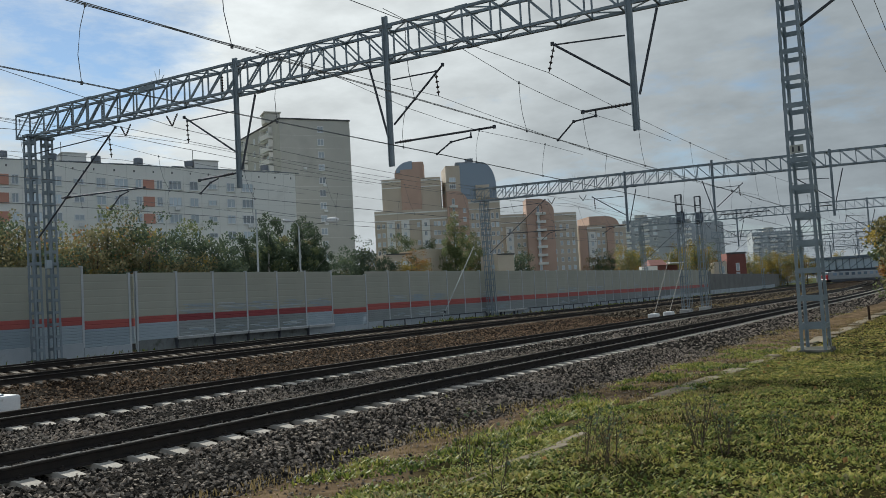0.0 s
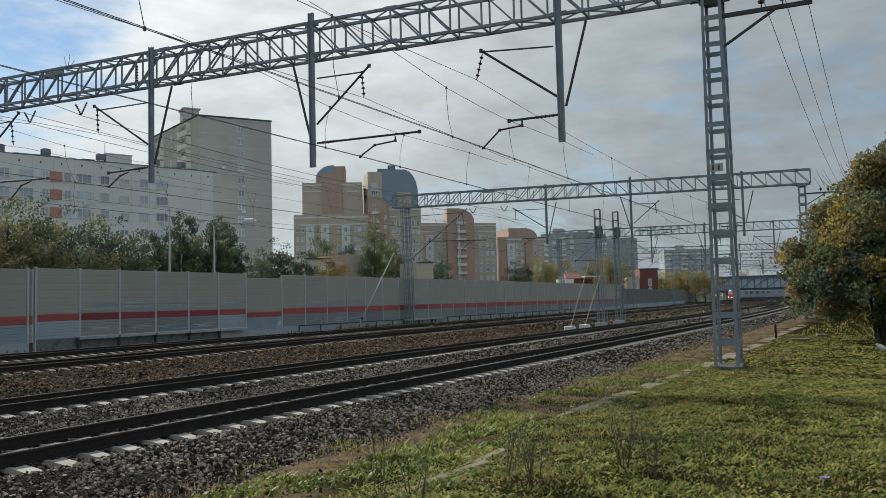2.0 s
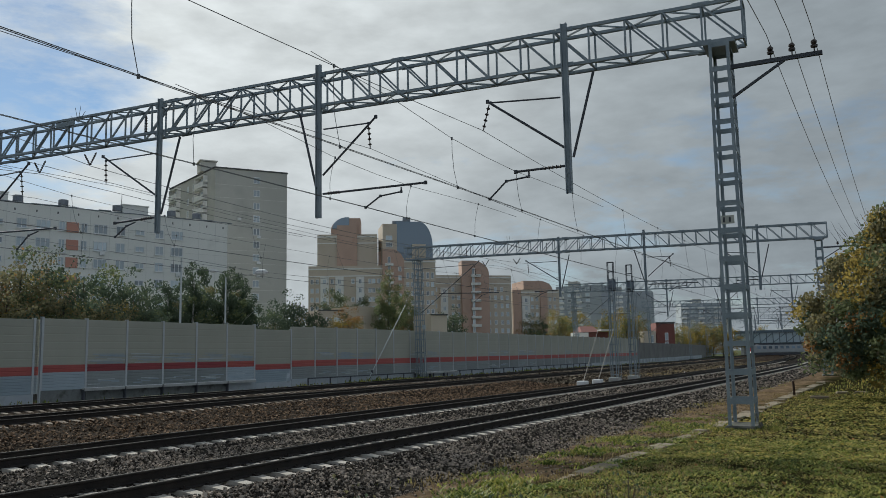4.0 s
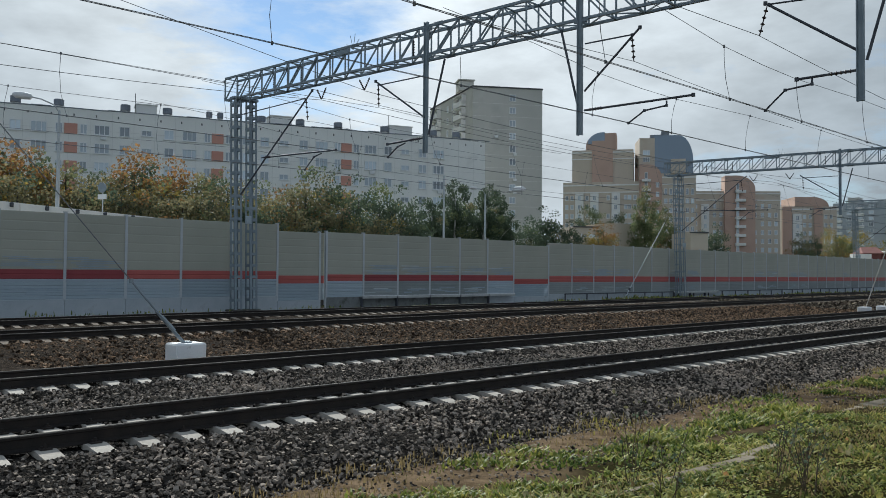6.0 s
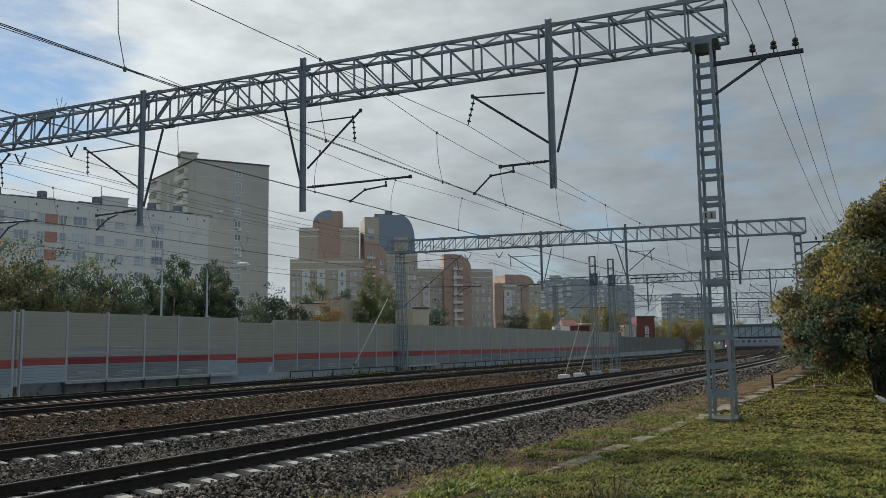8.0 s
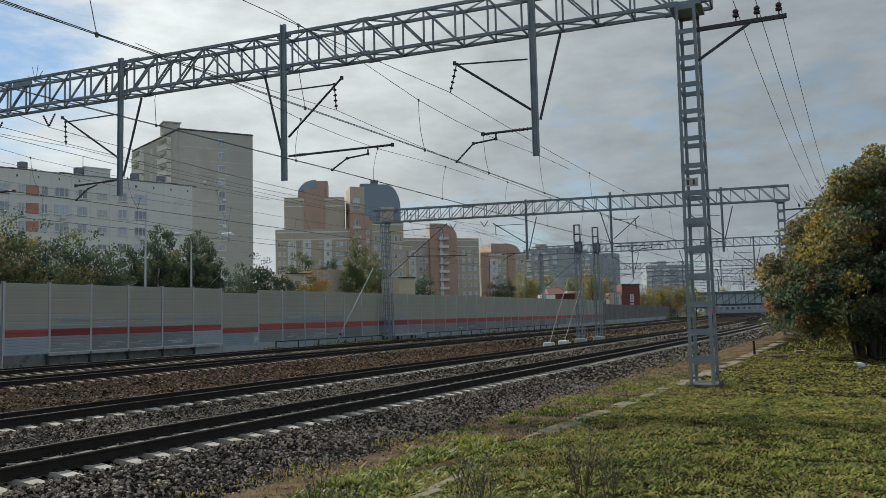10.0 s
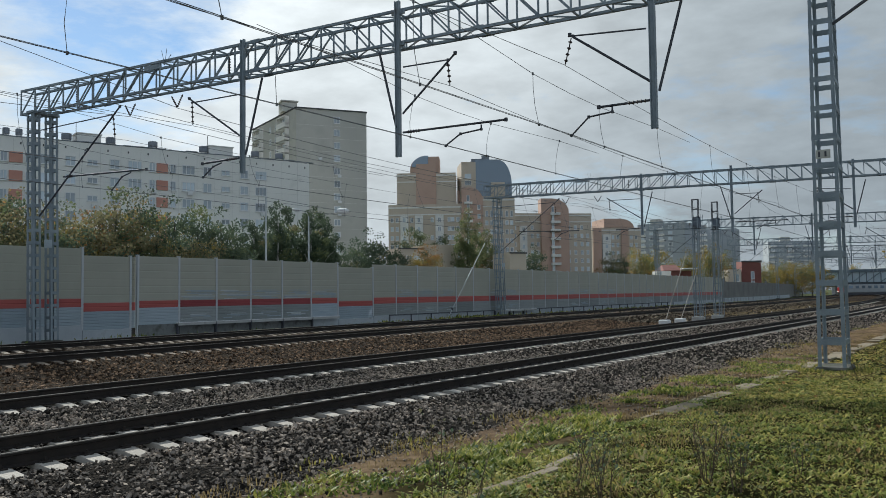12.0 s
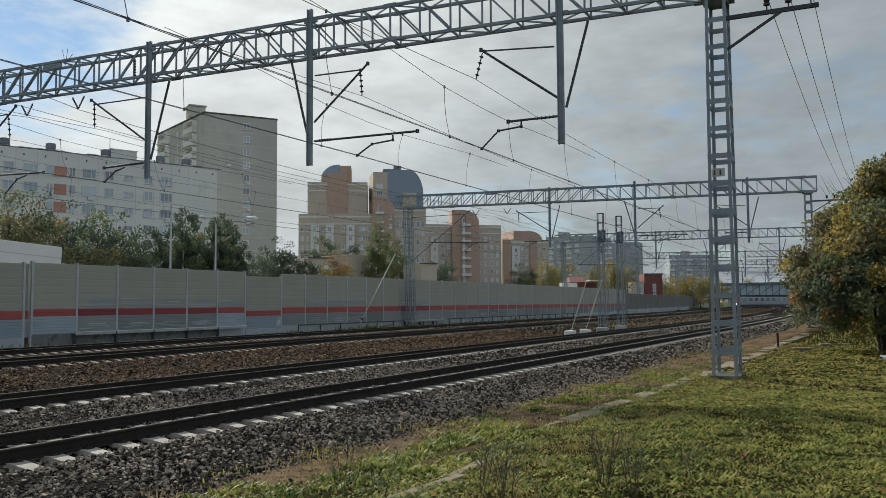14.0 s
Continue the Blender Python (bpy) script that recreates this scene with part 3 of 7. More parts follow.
# ---------------------------------------------------------------- overhead line portals
def lattice_leg(bm, h, w0, w1, panel=0.6, chord=0.09, y_w=None, batten=0.1):
    """A battened steel leg: four corner angles tapering from w0 to w1, tied by flat plates."""
    ratio = (y_w or w0) / w0
    for sx in (-1, 1):
        for sy in (-1, 1):
            a, b = Vector((sx * w0 / 2, sy * w0 * ratio / 2, 0)), Vector((sx * w1 / 2, sy * w1 * ratio / 2, h))
            sh = chord / 2 - 0.007
            bar(bm, a - Vector((0, sy * sh, 0)), b - Vector((0, sy * sh, 0)), chord, 0.016, (sx, 0, 0))
            bar(bm, a - Vector((sx * sh, 0, 0)), b - Vector((sx * sh, 0, 0)), 0.016, chord, (sx, 0, 0))
    for i in range(int(h / panel) + 1):
        z = min(h - batten, i * panel + 0.1)
        k = w0 + (w1 - w0) * z / h
        ky = k * ratio
        for sy in (-1, 1):
            box(bm, (0, sy * (ky / 2 + 0.008), z), (k + 0.02, 0.012, batten))
        for sx in (-1, 1):
            box(bm, (sx * (k / 2 + 0.008), 0, z), (0.012, ky + 0.02, batten))


def truss(bm, p, q, width, height, bays, chord=0.10, lace=0.055):
    """Box girder along x: four chords with posts, diagonals and cross lacing."""
    p, q = Vector(p), Vector(q)
    u, up = Vector((0, width / 2, 0)), Vector((0, 0, height))
    for side in (-1, 1):
        for lift in (0, 1):
            bar(bm, p + u * side + up * lift, q + u * side + up * lift, chord, chord)
    for i in range(bays + 1):
        c = p.lerp(q, i / bays)
        for side in (-1, 1):
            bar(bm, c + u * side, c + u * side + up, lace, lace, (q - p))
        for lift in (0, 1):
            bar(bm, c - u + up * lift, c + u + up * lift, lace, lace)
        if i < bays:
            c2 = p.lerp(q, (i + 1) / bays)
            for side in (-1, 1):
                lo, hi = (c, c2) if i < bays * 0.5 else (c2, c)
                bar(bm, lo + u * side, hi + u * side + up, lace, lace)
            for lift in (0, 1):
                sgn = 1 if i % 2 else -1
                bar(bm, c - u * sgn + up * lift, c2 + u * sgn + up * lift, lace * 0.8, lace * 0.8)
    for i in range(5, bays, 9):
        c = p.lerp(q, i / bays)
        for side in (-1, 1):
            for lift in (0, 1):
                box(bm, c + u * side * 1.06 + up * lift, (0.5, 0.03, 0.16))


def insulator(bm, a, b, r=0.075, sheds=4):
    a, b = Vector(a), Vector(b)
    n = (b - a).length
    prof = [(0.02, 0.0)]
    for i in range(sheds):
        h = n * (i + 0.7) / (sheds + 0.4)
        prof += [(0.02, h - 0.036), (r * 0.45, h - 0.034), (r, h), (r * 0.55, h + 0.034), (0.02, h + 0.036)]
    prof.append((0.02, n))
    lathe(bm, prof, a, 8, 0, (b - a).to_track_quat("Z", "Y").to_matrix())


MAT["plinth_dark"] = surface("mossy_concrete", (0.045, 0.045, 0.038), (0.10, 0.097, 0.083), 3, 0.95, 0, 0.4, 40, (0.06, 0.075, 0.03), 0.52, 2.0)
PORTAL_A, PORTAL_B = at(24.0, 40.05, 0), at(25.35, 4.2, 0)
BEAM_Z, BEAM_H, BEAM_W = 10.74, 1.20, 0.78
SPAN = (PORTAL_B - PORTAL_A).length
NEAR_FACE = -0.46

# hanging posts: distance along the girder, top, bottom, then the cantilever's points (along, height)
POSTS = [
    dict(l=14.18, top=12.25, bot=6.70, arm=((14.0, 9.99), (11.22, 10.0)), strut=((14.13, 8.2), (11.05, 10.2)), ins=((11.22, 9.95), (11.27, 9.03)),
         rod=((14.0, 7.35), (11.85, 7.3)), steady=((12.98, 7.24), (12.5, 7.12), (11.89, 6.72)), brace=((15.1, 10.57), (14.35, 7.45))),
    dict(l=21.87, top=12.36, bot=6.63, arm=((22.1, 9.89), (23.98, 9.86)), strut=((22.07, 8.19), (24.28, 10.05)), ins=((23.98, 9.8), (24.05, 8.95)),
         rod=((22.07, 7.5), (26.21, 7.48)), steady=((25.27, 7.42), (25.27, 7.26), (24.45, 7.19), (23.85, 6.84)), brace=((20.94, 10.64), (21.79, 7.7))),
    dict(l=31.23, top=12.13, bot=6.6, arm=((31.04, 9.72), (28.65, 9.9)), strut=((31.12, 8.08), (28.55, 9.95)), ins=((28.6, 9.85), (28.37, 9.0)),
         rod=((31.12, 7.49), (29.47, 7.48)), steady=((29.91, 7.44), (29.91, 7.28), (29.13, 7.21), (28.54, 6.68)), brace=((32.09, 10.44), (31.4, 7.74))),
]
LEG_ARM = dict(arm=((0.4, 10.04), (5.83, 10.15)), strut=((0.4, 5.75), (6.4, 10.46)), ins=((5.95, 10.1), (6.08, 9.06)), rod=((2.3, 7.55), (8.25, 7.39)), steady=((7.2, 7.34), (6.6, 7.2), (5.91, 6.64)))


def cantilever(root, g, y):
    """Arm, strut, insulators, rod and steady arm of one track's overhead line."""
    for nm, key, r, mat in (("arm", "arm", 0.028, "dark_steel"), ("strut", "strut", 0.04, "dark_steel"), ("rod", "rod", 0.04, "dark_steel"), ("steady_arm", "steady", 0.03, "dark_steel")):
        pts = [Vector((x, y, z)) for x, z in g[key]]
        bm = bmesh.new()
        for a, b in zip(pts, pts[1:]):
            rod(bm, a, b, r, 8)
            lathe(bm, [(r * 1.6, -r * 1.4), (r * 1.6, r * 1.4)], b, 8)
        part(nm, bm, MAT[mat], root)
    bm = bmesh.new()
    a, b = (Vector((x, y, z)) for x, z in g["ins"])
    insulator(bm, a, b)
    part("insulator", bm, MAT["insulator"], root, "brown ribbed hanging insulator")
    a, b = (Vector((x, y, z)) for x, z in (g["rod"][0], g["rod"][1]))
    bm = bmesh.new()
    insulator(bm, a.lerp(b, 0.04), a + (b - a).normalized() * 0.75, 0.065, 5)
    part("insulator", bm, MAT["insulator"], root)


def build_portal(chord, batten):
    across = (PORTAL_B - PORTAL_A).normalized()
    turn = math.atan2(across.y, across.x)
    base = Matrix.Translation(PORTAL_A) @ Matrix.Rotation(turn, 4, "Z")
    root = thing("catenary_portal", base, "blue-grey steel lattice portal carrying the overhead line across four tracks", "catenary portal", "catenary portals")
    bm = bmesh.new()
    truss(bm, (-1.35, 0, BEAM_Z + 0.30), (36.6, 0, BEAM_Z), BEAM_W, BEAM_H, 33)
    part("girder", bm, MAT["steel_grey"], root, "long box truss girder of angle steel")
    for sy in (-0.48, 0.48):
        bm = bmesh.new()
        lattice_leg(bm, BEAM_Z + 0.90, 0.50, 0.46, 0.62, chord, 0.44, batten)
        ob = part("leg", bm, MAT["steel_grey"], root)
        ob.matrix_basis = Matrix.Translation((0.15, sy, -0.62)) @ Matrix.Rotation(radians(-1.5), 4, "Y")
    bm = bmesh.new()
    box(bm, (-0.1, 0, BEAM_Z + 0.24), (0.5, 1.5, 0.12))
    part("leg_head", bm, MAT["steel_grey"], root)
    bm = bmesh.new()
    box(bm, (0.1, 0, -0.58), (0.9, 1.7, 0.36), None, 0, 0.04)
    part("footing", bm, MAT["plinth_dark"], root)
    bm = bmesh.new()
    box(bm, (0.45, 0.0, 4.4), (0.22, 0.3, 0.42), None, 0, 0.02)
    part("switch_box", bm, MAT["panel_grey"], root, "small grey steel box on the leg")
    # near pylon
    bm = bmesh.new()
    hh, w0, w1, ratio = BEAM_Z + 0.66, 0.68, 0.56, 1.95
    lattice_leg(bm, hh, w0, w1, 0.80, 0.09, w0 * ratio, 0.15)
    ob = part("pylon", bm, MAT["steel_grey"], root, "battened steel pylon with rows of tie plates")
    ob.matrix_basis = Matrix.Translation((SPAN, 0, -0.66))
    bm = bmesh.new()
    box(bm, (SPAN, 0, -0.56), (0.90, 1.56, 0.27), None, 0, 0.05)
    part("footing", bm, MAT["plinth_dark"], root, "weathered concrete footing in the grass")
    bm = bmesh.new()
    box(bm, (SPAN, 0, BEAM_Z - 0.06), (0.9, 1.1, 0.12))
    part("pylon_head", bm, MAT["steel_grey"], root)
    for g in POSTS:
        bm = bmesh.new()
        prof = [(-0.1, -0.065), (-0.07, -0.065), (-0.07, -0.012), (0.07, -0.012), (0.07, -0.065), (0.1, -0.065), (0.1, 0.065), (0.07, 0.065), (0.07, 0.012), (-0.07, 0.012), (-0.07, 0.065), (-0.1, 0.065)]
        ends = [[bm.verts.new((g["l"] + x, NEAR_FACE - 0.07 + y, z)) for x, y in prof] for z in (g["bot"], g["top"])]
        for i in range(12):
            j = (i + 1) % 12
            bm.faces.new((ends[0][i], ends[0][j], ends[1][j], ends[1][i]))
        bm.faces.new(ends[0][::-1])
        bm.faces.new(ends[1])
        post = part("post", bm, MAT["steel_grey"], root, "hanging channel-steel post")
        for z in (BEAM_Z + 0.03, BEAM_Z + BEAM_H):
            bm = bmesh.new()
            box(bm, (g["l"], NEAR_FACE - 0.02, z), (0.55, 0.09, 0.14), None, 0, 0.01)
            part("clamp", bm, MAT["steel_grey"], post)
        bm = bmesh.new()
        (x0, z0), (x1, z1) = g["brace"]
        rod(bm, (x0, NEAR_FACE + 0.1, z0), (x1, NEAR_FACE - 0.07, z1), 0.045, 8)
        part("brace", bm, MAT["dark_steel"], post)
        cantilever(post, g, NEAR_FACE - 0.07)
    cantilever(root, LEG_ARM, NEAR_FACE)
    # bracket with the three line wires outside the pylon
    bm = bmesh.new()
    bar(bm, (36.1, NEAR_FACE, 9.86), (38.65, NEAR_FACE, 9.88), 0.09, 0.12)
    bar(bm, (36.2, NEAR_FACE, 8.94), (37.65, NEAR_FACE, 9.82), 0.07, 0.07)
    bracket = part("bracket", bm, MAT["dark_steel"], root)
    for x in (37.3, 37.87, 38.45):
        bm = bmesh.new()
        lathe(bm, [(0.02, 0.0), (0.02, 0.10), (0.09, 0.13), (0.10, 0.19), (0.05, 0.22), (0.085, 0.26), (0.085, 0.31), (0.03, 0.36)], (x, NEAR_FACE, 9.94), 10)
        part("pin_insulator", bm, MAT["insulator"], bracket)
    # hanging strings of the feeders under and in the girder
    for x, z0, z1 in ((7.0, 10.5, 9.98), (10.1, 10.5, 9.98)):
        bm = bmesh.new()
        for k in (-0.35, 0.35):
            insulator(bm, (x + k, NEAR_FACE + 0.1, z0), (x, NEAR_FACE + 0.1, z1), 0.05, 6)
        part("feeder_insulator", bm, MAT["insulator"], root)
    for x in (2.6, 5.0, 12.9):
        bm = bmesh.new()
        insulator(bm, (x, 0, BEAM_Z + 1.1), (x, 0, BEAM_Z + 0.35), 0.055, 6)
        part("feeder_insulator", bm, MAT["insulator"], root)
    # the little bird spikes and small hardware on the top chord
    bm = bmesh.new()
    for k in range(4):
        a = 0.6 + k * 0.7
        rod(bm, (9.4, NEAR_FACE, BEAM_Z + BEAM_H), (9.4 + 0.5 * math.cos(a), NEAR_FACE, BEAM_Z + BEAM_H + 0.75 * math.sin(a)), 0.012, 5)
    box(bm, (8.6, NEAR_FACE + 0.02, BEAM_Z + BEAM_H + 0.02), (1.1, 0.05, 0.2))
    part("spark_gap", bm, MAT["steel_grey"], root)
    # number plate of the pylon: plain bars
    bm = bmesh.new()
    box(bm, (SPAN - 0.03, -0.66, 5.35), (0.36, 0.02, 0.24), None, 0, 0.004)
    plate = part("plate", bm, MAT["plate"], root, "weathered pale plate with two dark bars")
    for x in (-0.10, 0.06):
        bm = bmesh.new()
        box(bm, (SPAN + x - 0.03, -0.674, 5.35), (0.05, 0.006, 0.15))
        part("bar", bm, MAT["dark_steel"], plate)
    return root, base


MAT["insulator"] = surface("brown_glazed_insulator", (0.030, 0.022, 0.022), (0.06, 0.045, 0.04), 6, 0.25, 0, 0.0, 30)
MAT["plate"] = surface("pale_plate", (0.42, 0.42, 0.38), (0.52, 0.52, 0.47), 5, 0.7, 0, 0.1, 40)
PORTAL_STEP = 48.6
PORTAL_SHIFT = {2: (71.0, 41.25, 0.055), 3: (124.0, 43.1, -0.02), 4: (178.5, 43.0, 0.03)}
PORTALS = [24.0 + PORTAL_STEP * k for k in range(-1, 7)]


def place_portals():
    root, base = build_portal(0.115, 0.15)
    root, base = build_portal(0.065, 0.07)
    for k, s in enumerate(PORTALS):
        if k == 1:
            continue
        # the farther portals stand a little askew and nearer the barrier
        s_at, d_at, skew = PORTAL_SHIFT.get(k, (s, 40.05, 0.0))
        m = Matrix.Translation(at(s_at, d_at, 0)) @ Matrix.Rotation(heading(s) - heading(24.0) + skew, 4, "Z") @ Matrix.Translation(-PORTAL_A) @ base
        if k == 2:
            root.matrix_basis = m
        else:
            copy_thing(root, m)
    return root


place_portals()


# ---------------------------------------------------------------- wires
def wire_d(l):
    return 40.05 - l


def hung(s0, s1, d, z0, z1, sag, n=14):
    """Points of a wire hung between two supports."""
    pts = []
    for i in range(n + 1):
        t = i / n
        p = at(s0 + (s1 - s0) * t, d, 0)
        p.z = z0 + (z1 - z0) * t - 4 * sag * t * (1 - t)
        pts.append(p)
    return pts


# stitch wire under each support: distance along the line and height
STITCH = ((-9.0, 8.83), (-5.3, 8.62), (-2.1, 8.28), (0.4, 8.17), (2.7, 8.14), (8.4, 8.31), (12.5, 8.32))


def stitch_z(ds):
    for (a, za), (b, zb) in zip(STITCH, STITCH[1:]):
        if a <= ds <= b:
            return za + (zb - za) * (ds - a) / (b - a)
    return STITCH[-1][1]


def along(pts, t):
    x = t * (len(pts) - 1)
    i = min(int(x), len(pts) - 2)
    return pts[i].lerp(pts[i + 1], x - i)


def overhead_line(name, l_mess, z_mess, l_cont, z_cont, sag):
    """Carrying wire, contact wire and droppers of one track."""
    root = thing(name, Matrix(), "copper contact wire hung from a carrying wire by thin droppers", "overhead line", "overhead lines")
    for k in range(len(PORTALS) - 1):
        s0, s1 = PORTALS[k] + 0.4, PORTALS[k + 1] + 0.4
        bm = bmesh.new()
        top = hung(s0, s1, wire_d(l_mess), z_mess, z_mess, 0.17 if k == 0 and l_mess == 11.27 else sag, 18)
        pipe(bm, top, 0.0095)
        part("carrying_wire", bm, MAT["wire"], root)
        bm = bmesh.new()
        low = hung(s0, s1, wire_d(l_cont), z_cont, z_cont, 0.04, 18)
        pipe(bm, low, 0.009)
        pipe(bm, [p + Vector((0.07, 0.02, 0.004)) for p in low], 0.009)
        part("contact_wire", bm, MAT["wire"], root)
        span = s1 - s0
        if k < 4:
            # droppers; those beside the supports hang from the stitch wire
            for ds in (8.4, 15.5, 22.0, 28.5, 34.5, 40.5, span - 2.1) + ((2.7,) if k else ()):
                t = ds / span
                lo, hi = along(low, t), along(top, t)
                if ds < 9 or ds > span - 3:
                    hi.z = stitch_z(ds if ds < 9 else ds - span) - 9.03 + z_mess
                bm = bmesh.new()
                bow = Vector((TX, TY, 0)) * (0.12 if ds > 2 else 0.05)
                pipe(bm, [hi, hi.lerp(lo, 0.3) - bow * 0.8, hi.lerp(lo, 0.65) - bow, lo], 0.0085, 4)
                lathe(bm, [(0.03, -0.04), (0.03, 0.04)], lo, 6)
                lathe(bm, [(0.03, -0.04), (0.03, 0.04)], hi, 6)
                part("dropper", bm, MAT["wire"], root)
            if k:
                bm = bmesh.new()
                pts = []
                for ds in STITCH:
                    p = at(s0 + ds[0], wire_d(l_mess), 0)
                    p.z = ds[1] - 9.03 + z_mess
                    pts.append(p)
                pipe(bm, pts, 0.0085, 5)
                part("stitch_wire", bm, MAT["wire"], root)
    return root


# feeders in the span before the first portal: height at either end, sag
FIRST_SPAN = {5.0: (10.43, 10.43, 0.03), 7.0: (9.95, 9.95, 1.0), 10.1: (16.6, 9.97, 0.0)}


def build_wires():
    for l0, z0, l1, z1, sag in ((28.37, 8.98, 28.54, 6.68, 0.5), (24.05, 8.93, 23.85, 6.84, 0.5), (11.27, 9.0, 11.89, 6.72, 0.55), (6.08, 9.03, 5.91, 6.64, 0.55)):
        overhead_line("overhead_line", l0, z0, l1, z1, sag)
    for l, z, sag, r, lab in ((37.3, 10.32, 0.8, 0.011, "line wire on the pylon bracket"), (37.87, 10.32, 0.8, 0.011, "line wire on the pylon bracket"), (38.45, 10.32, 0.8, 0.011, "line wire on the pylon bracket"),
                              (5.0, 10.95, 0.6, 0.013, "feeder"), (7.0, 9.95, 0.6, 0.013, "feeder"), (10.1, 9.95, 0.6, 0.013, "feeder"), (-0.6, 8.4, 0.5, 0.012, "signal cable")):
        root = thing("feeder_wire", Matrix(), "bare dark feeder wire strung from portal to portal" if "feeder" in lab else "thin bare line wire strung along the portals", "wire", "feeder wires")
        for k in range(len(PORTALS) - 1):
            bm = bmesh.new()
            z0, z1, low = FIRST_SPAN.get(l, (z, z, sag)) if k == 0 else (z, z, sag)
            pipe(bm, hung(PORTALS[k], PORTALS[k + 1], wire_d(l), z0, z1, low, 16), r, 5)
            part("span", bm, MAT["wire"], root)


build_wires()

# ---------------------------------------------------------------- buildings behind the wall
def polar(az, dist, z=0.0):
    return Vector((math.sin(radians(az)) * dist, math.cos(radians(az)) * dist, z))


MAT["pale"] = surface("pale_concrete_panel", (0.70, 0.695, 0.665), (0.79, 0.78, 0.74), 0.12, 0.9, 0, 0.1, 6, (0.62, 0.61, 0.575), 0.62, 0.15)
MAT["grey_wall"] = surface("grey_render", (0.43, 0.42, 0.385), (0.50, 0.49, 0.45), 0.12, 0.9, 0, 0.1, 6, (0.39, 0.38, 0.35), 0.6, 0.12)
MAT["orange"] = surface("orange_panel", (0.48, 0.235, 0.18), (0.55, 0.285, 0.22), 0.5, 0.75, 0, 0.05, 10, each=0.25)
MAT["brick_red"] = surface("red_brick_facing", (0.45, 0.315, 0.25), (0.52, 0.365, 0.295), 0.2, 0.9, 0, 0.1, 12, (0.42, 0.275, 0.21), 0.6, 0.2)
MAT["brick_beige"] = surface("beige_brick_facing", (0.48, 0.415, 0.335), (0.56, 0.485, 0.40), 0.2, 0.9, 0, 0.1, 12, (0.50, 0.41, 0.32), 0.6, 0.2)
MAT["white_trim"] = surface("white_trim", (0.66, 0.65, 0.62), (0.76, 0.75, 0.72), 0.8, 0.8, 0, 0.1, 12)
MAT["window_frame"] = surface("window_frame", (0.62, 0.63, 0.63), (0.76, 0.76, 0.76), 2, 0.6, 0, 0.05, 20, each=0.3)
MAT["vent_grey"] = surface("weathered_zinc", (0.16, 0.18, 0.21), (0.25, 0.27, 0.30), 1, 0.7, 0.1, 0.1, 10)
MAT["far_panel"] = surface("blue_grey_panel", (0.33, 0.36, 0.39), (0.42, 0.45, 0.48), 0.15, 0.9, 0, 0.1, 6, (0.28, 0.31, 0.35), 0.58, 0.2)
MAT["roof_felt"] = surface("roof_felt", (0.06, 0.06, 0.065), (0.11, 0.11, 0.11), 0.3, 0.95, 0, 0.1, 8)
MAT["dark_red"] = surface("dark_red_wall", (0.17, 0.065, 0.055), (0.23, 0.09, 0.075), 0.4, 0.85, 0, 0.1, 12)
MAT["panel_joint"] = surface("panel_joint_mortar", (0.57, 0.565, 0.54), (0.63, 0.62, 0.59), 0.5, 0.9, 0, 0.1, 8)


def glass_material(name, tint, rough=0.08):
    m = bpy.data.materials.new(name)
    m.use_nodes = True
    p = m.node_tree.nodes["Principled BSDF"]
    nt = m.node_tree
    info, mix = nt.nodes.new("ShaderNodeObjectInfo"), nt.nodes.new("ShaderNodeMixRGB")
    mix.inputs["Color1"].default_value, mix.inputs["Color2"].default_value = rgba(tint), rgba(tuple(min(1, c * 3.2 + 0.06) for c in tint))
    nt.links.new(info.outputs["Random"], mix.inputs["Fac"])
    nt.links.new(mix.outputs["Color"], p.inputs["Base Color"])
    p.inputs["Roughness"].default_value, p.inputs["Specular IOR Level"].default_value = rough, 0.8
    return m


MAT["glass"] = glass_material("window_glass", (0.17, 0.195, 0.215))
MAT["dark_glass"] = glass_material("dark_blue_glass", (0.055, 0.080, 0.110), 0.12)


def window_meshes(w, h, lights=2):
    """Frame with mullions and a pane set back in it; y points into the wall."""
    bm = bmesh.new()
    t = 0.11
    rings = []
    for y in (-0.10, 0.06):
        for k in (0.0, t):
            rings.append([bm.verts.new((sx * (w / 2 - k), y, sz * (h / 2 - k))) for sx, sz in ((-1, -1), (1, -1), (1, 1), (-1, 1))])
    for i in range(4):
        j = (i + 1) % 4
        for p, q in ((0, 1), (1, 3), (3, 2), (2, 0)):
            bm.faces.new((rings[p][i], rings[p][j], rings[q][j], rings[q][i]))
    bmesh.ops.recalc_face_normals(bm, faces=bm.faces)
    fr = mesh_of(bm, "window", MAT["window_frame"])
    small = []
    for i in range(1, lights):
        bm = bmesh.new()
        box(bm, (-w / 2 + w * i / lights, -0.02, 0), (0.09, 0.12, h - 2 * t))
        small.append(mesh_of(bm, "mullion", MAT["window_frame"]))
    bm = bmesh.new()
    box(bm, (0, -0.10, -h / 2 - 0.04), (w + 0.16, 0.22, 0.05))
    small.append(mesh_of(bm, "sill", MAT["window_frame"]))
    bm = bmesh.new()
    box(bm, (0, -0.01, 0), (w - t, 0.04, h - t))
    return fr, [mesh_of(bm, "pane", MAT["glass"])] + small


WINDOWS = {k: window_meshes(*v) for k, v in {"wide": (2.1, 1.5, 3), "mid": (1.45, 1.5, 2), "slim": (1.0, 1.5, 2), "small": (1.5, 0.9, 2), "tall": (0.9, 2.0, 1)}.items()}


def add_window(parent, kind, m):
    fr, pieces = WINDOWS[kind]
    w = shared("window", fr, parent, m)
    for me in pieces:
        shared(me.name.split(".")[0], me, w, Matrix())


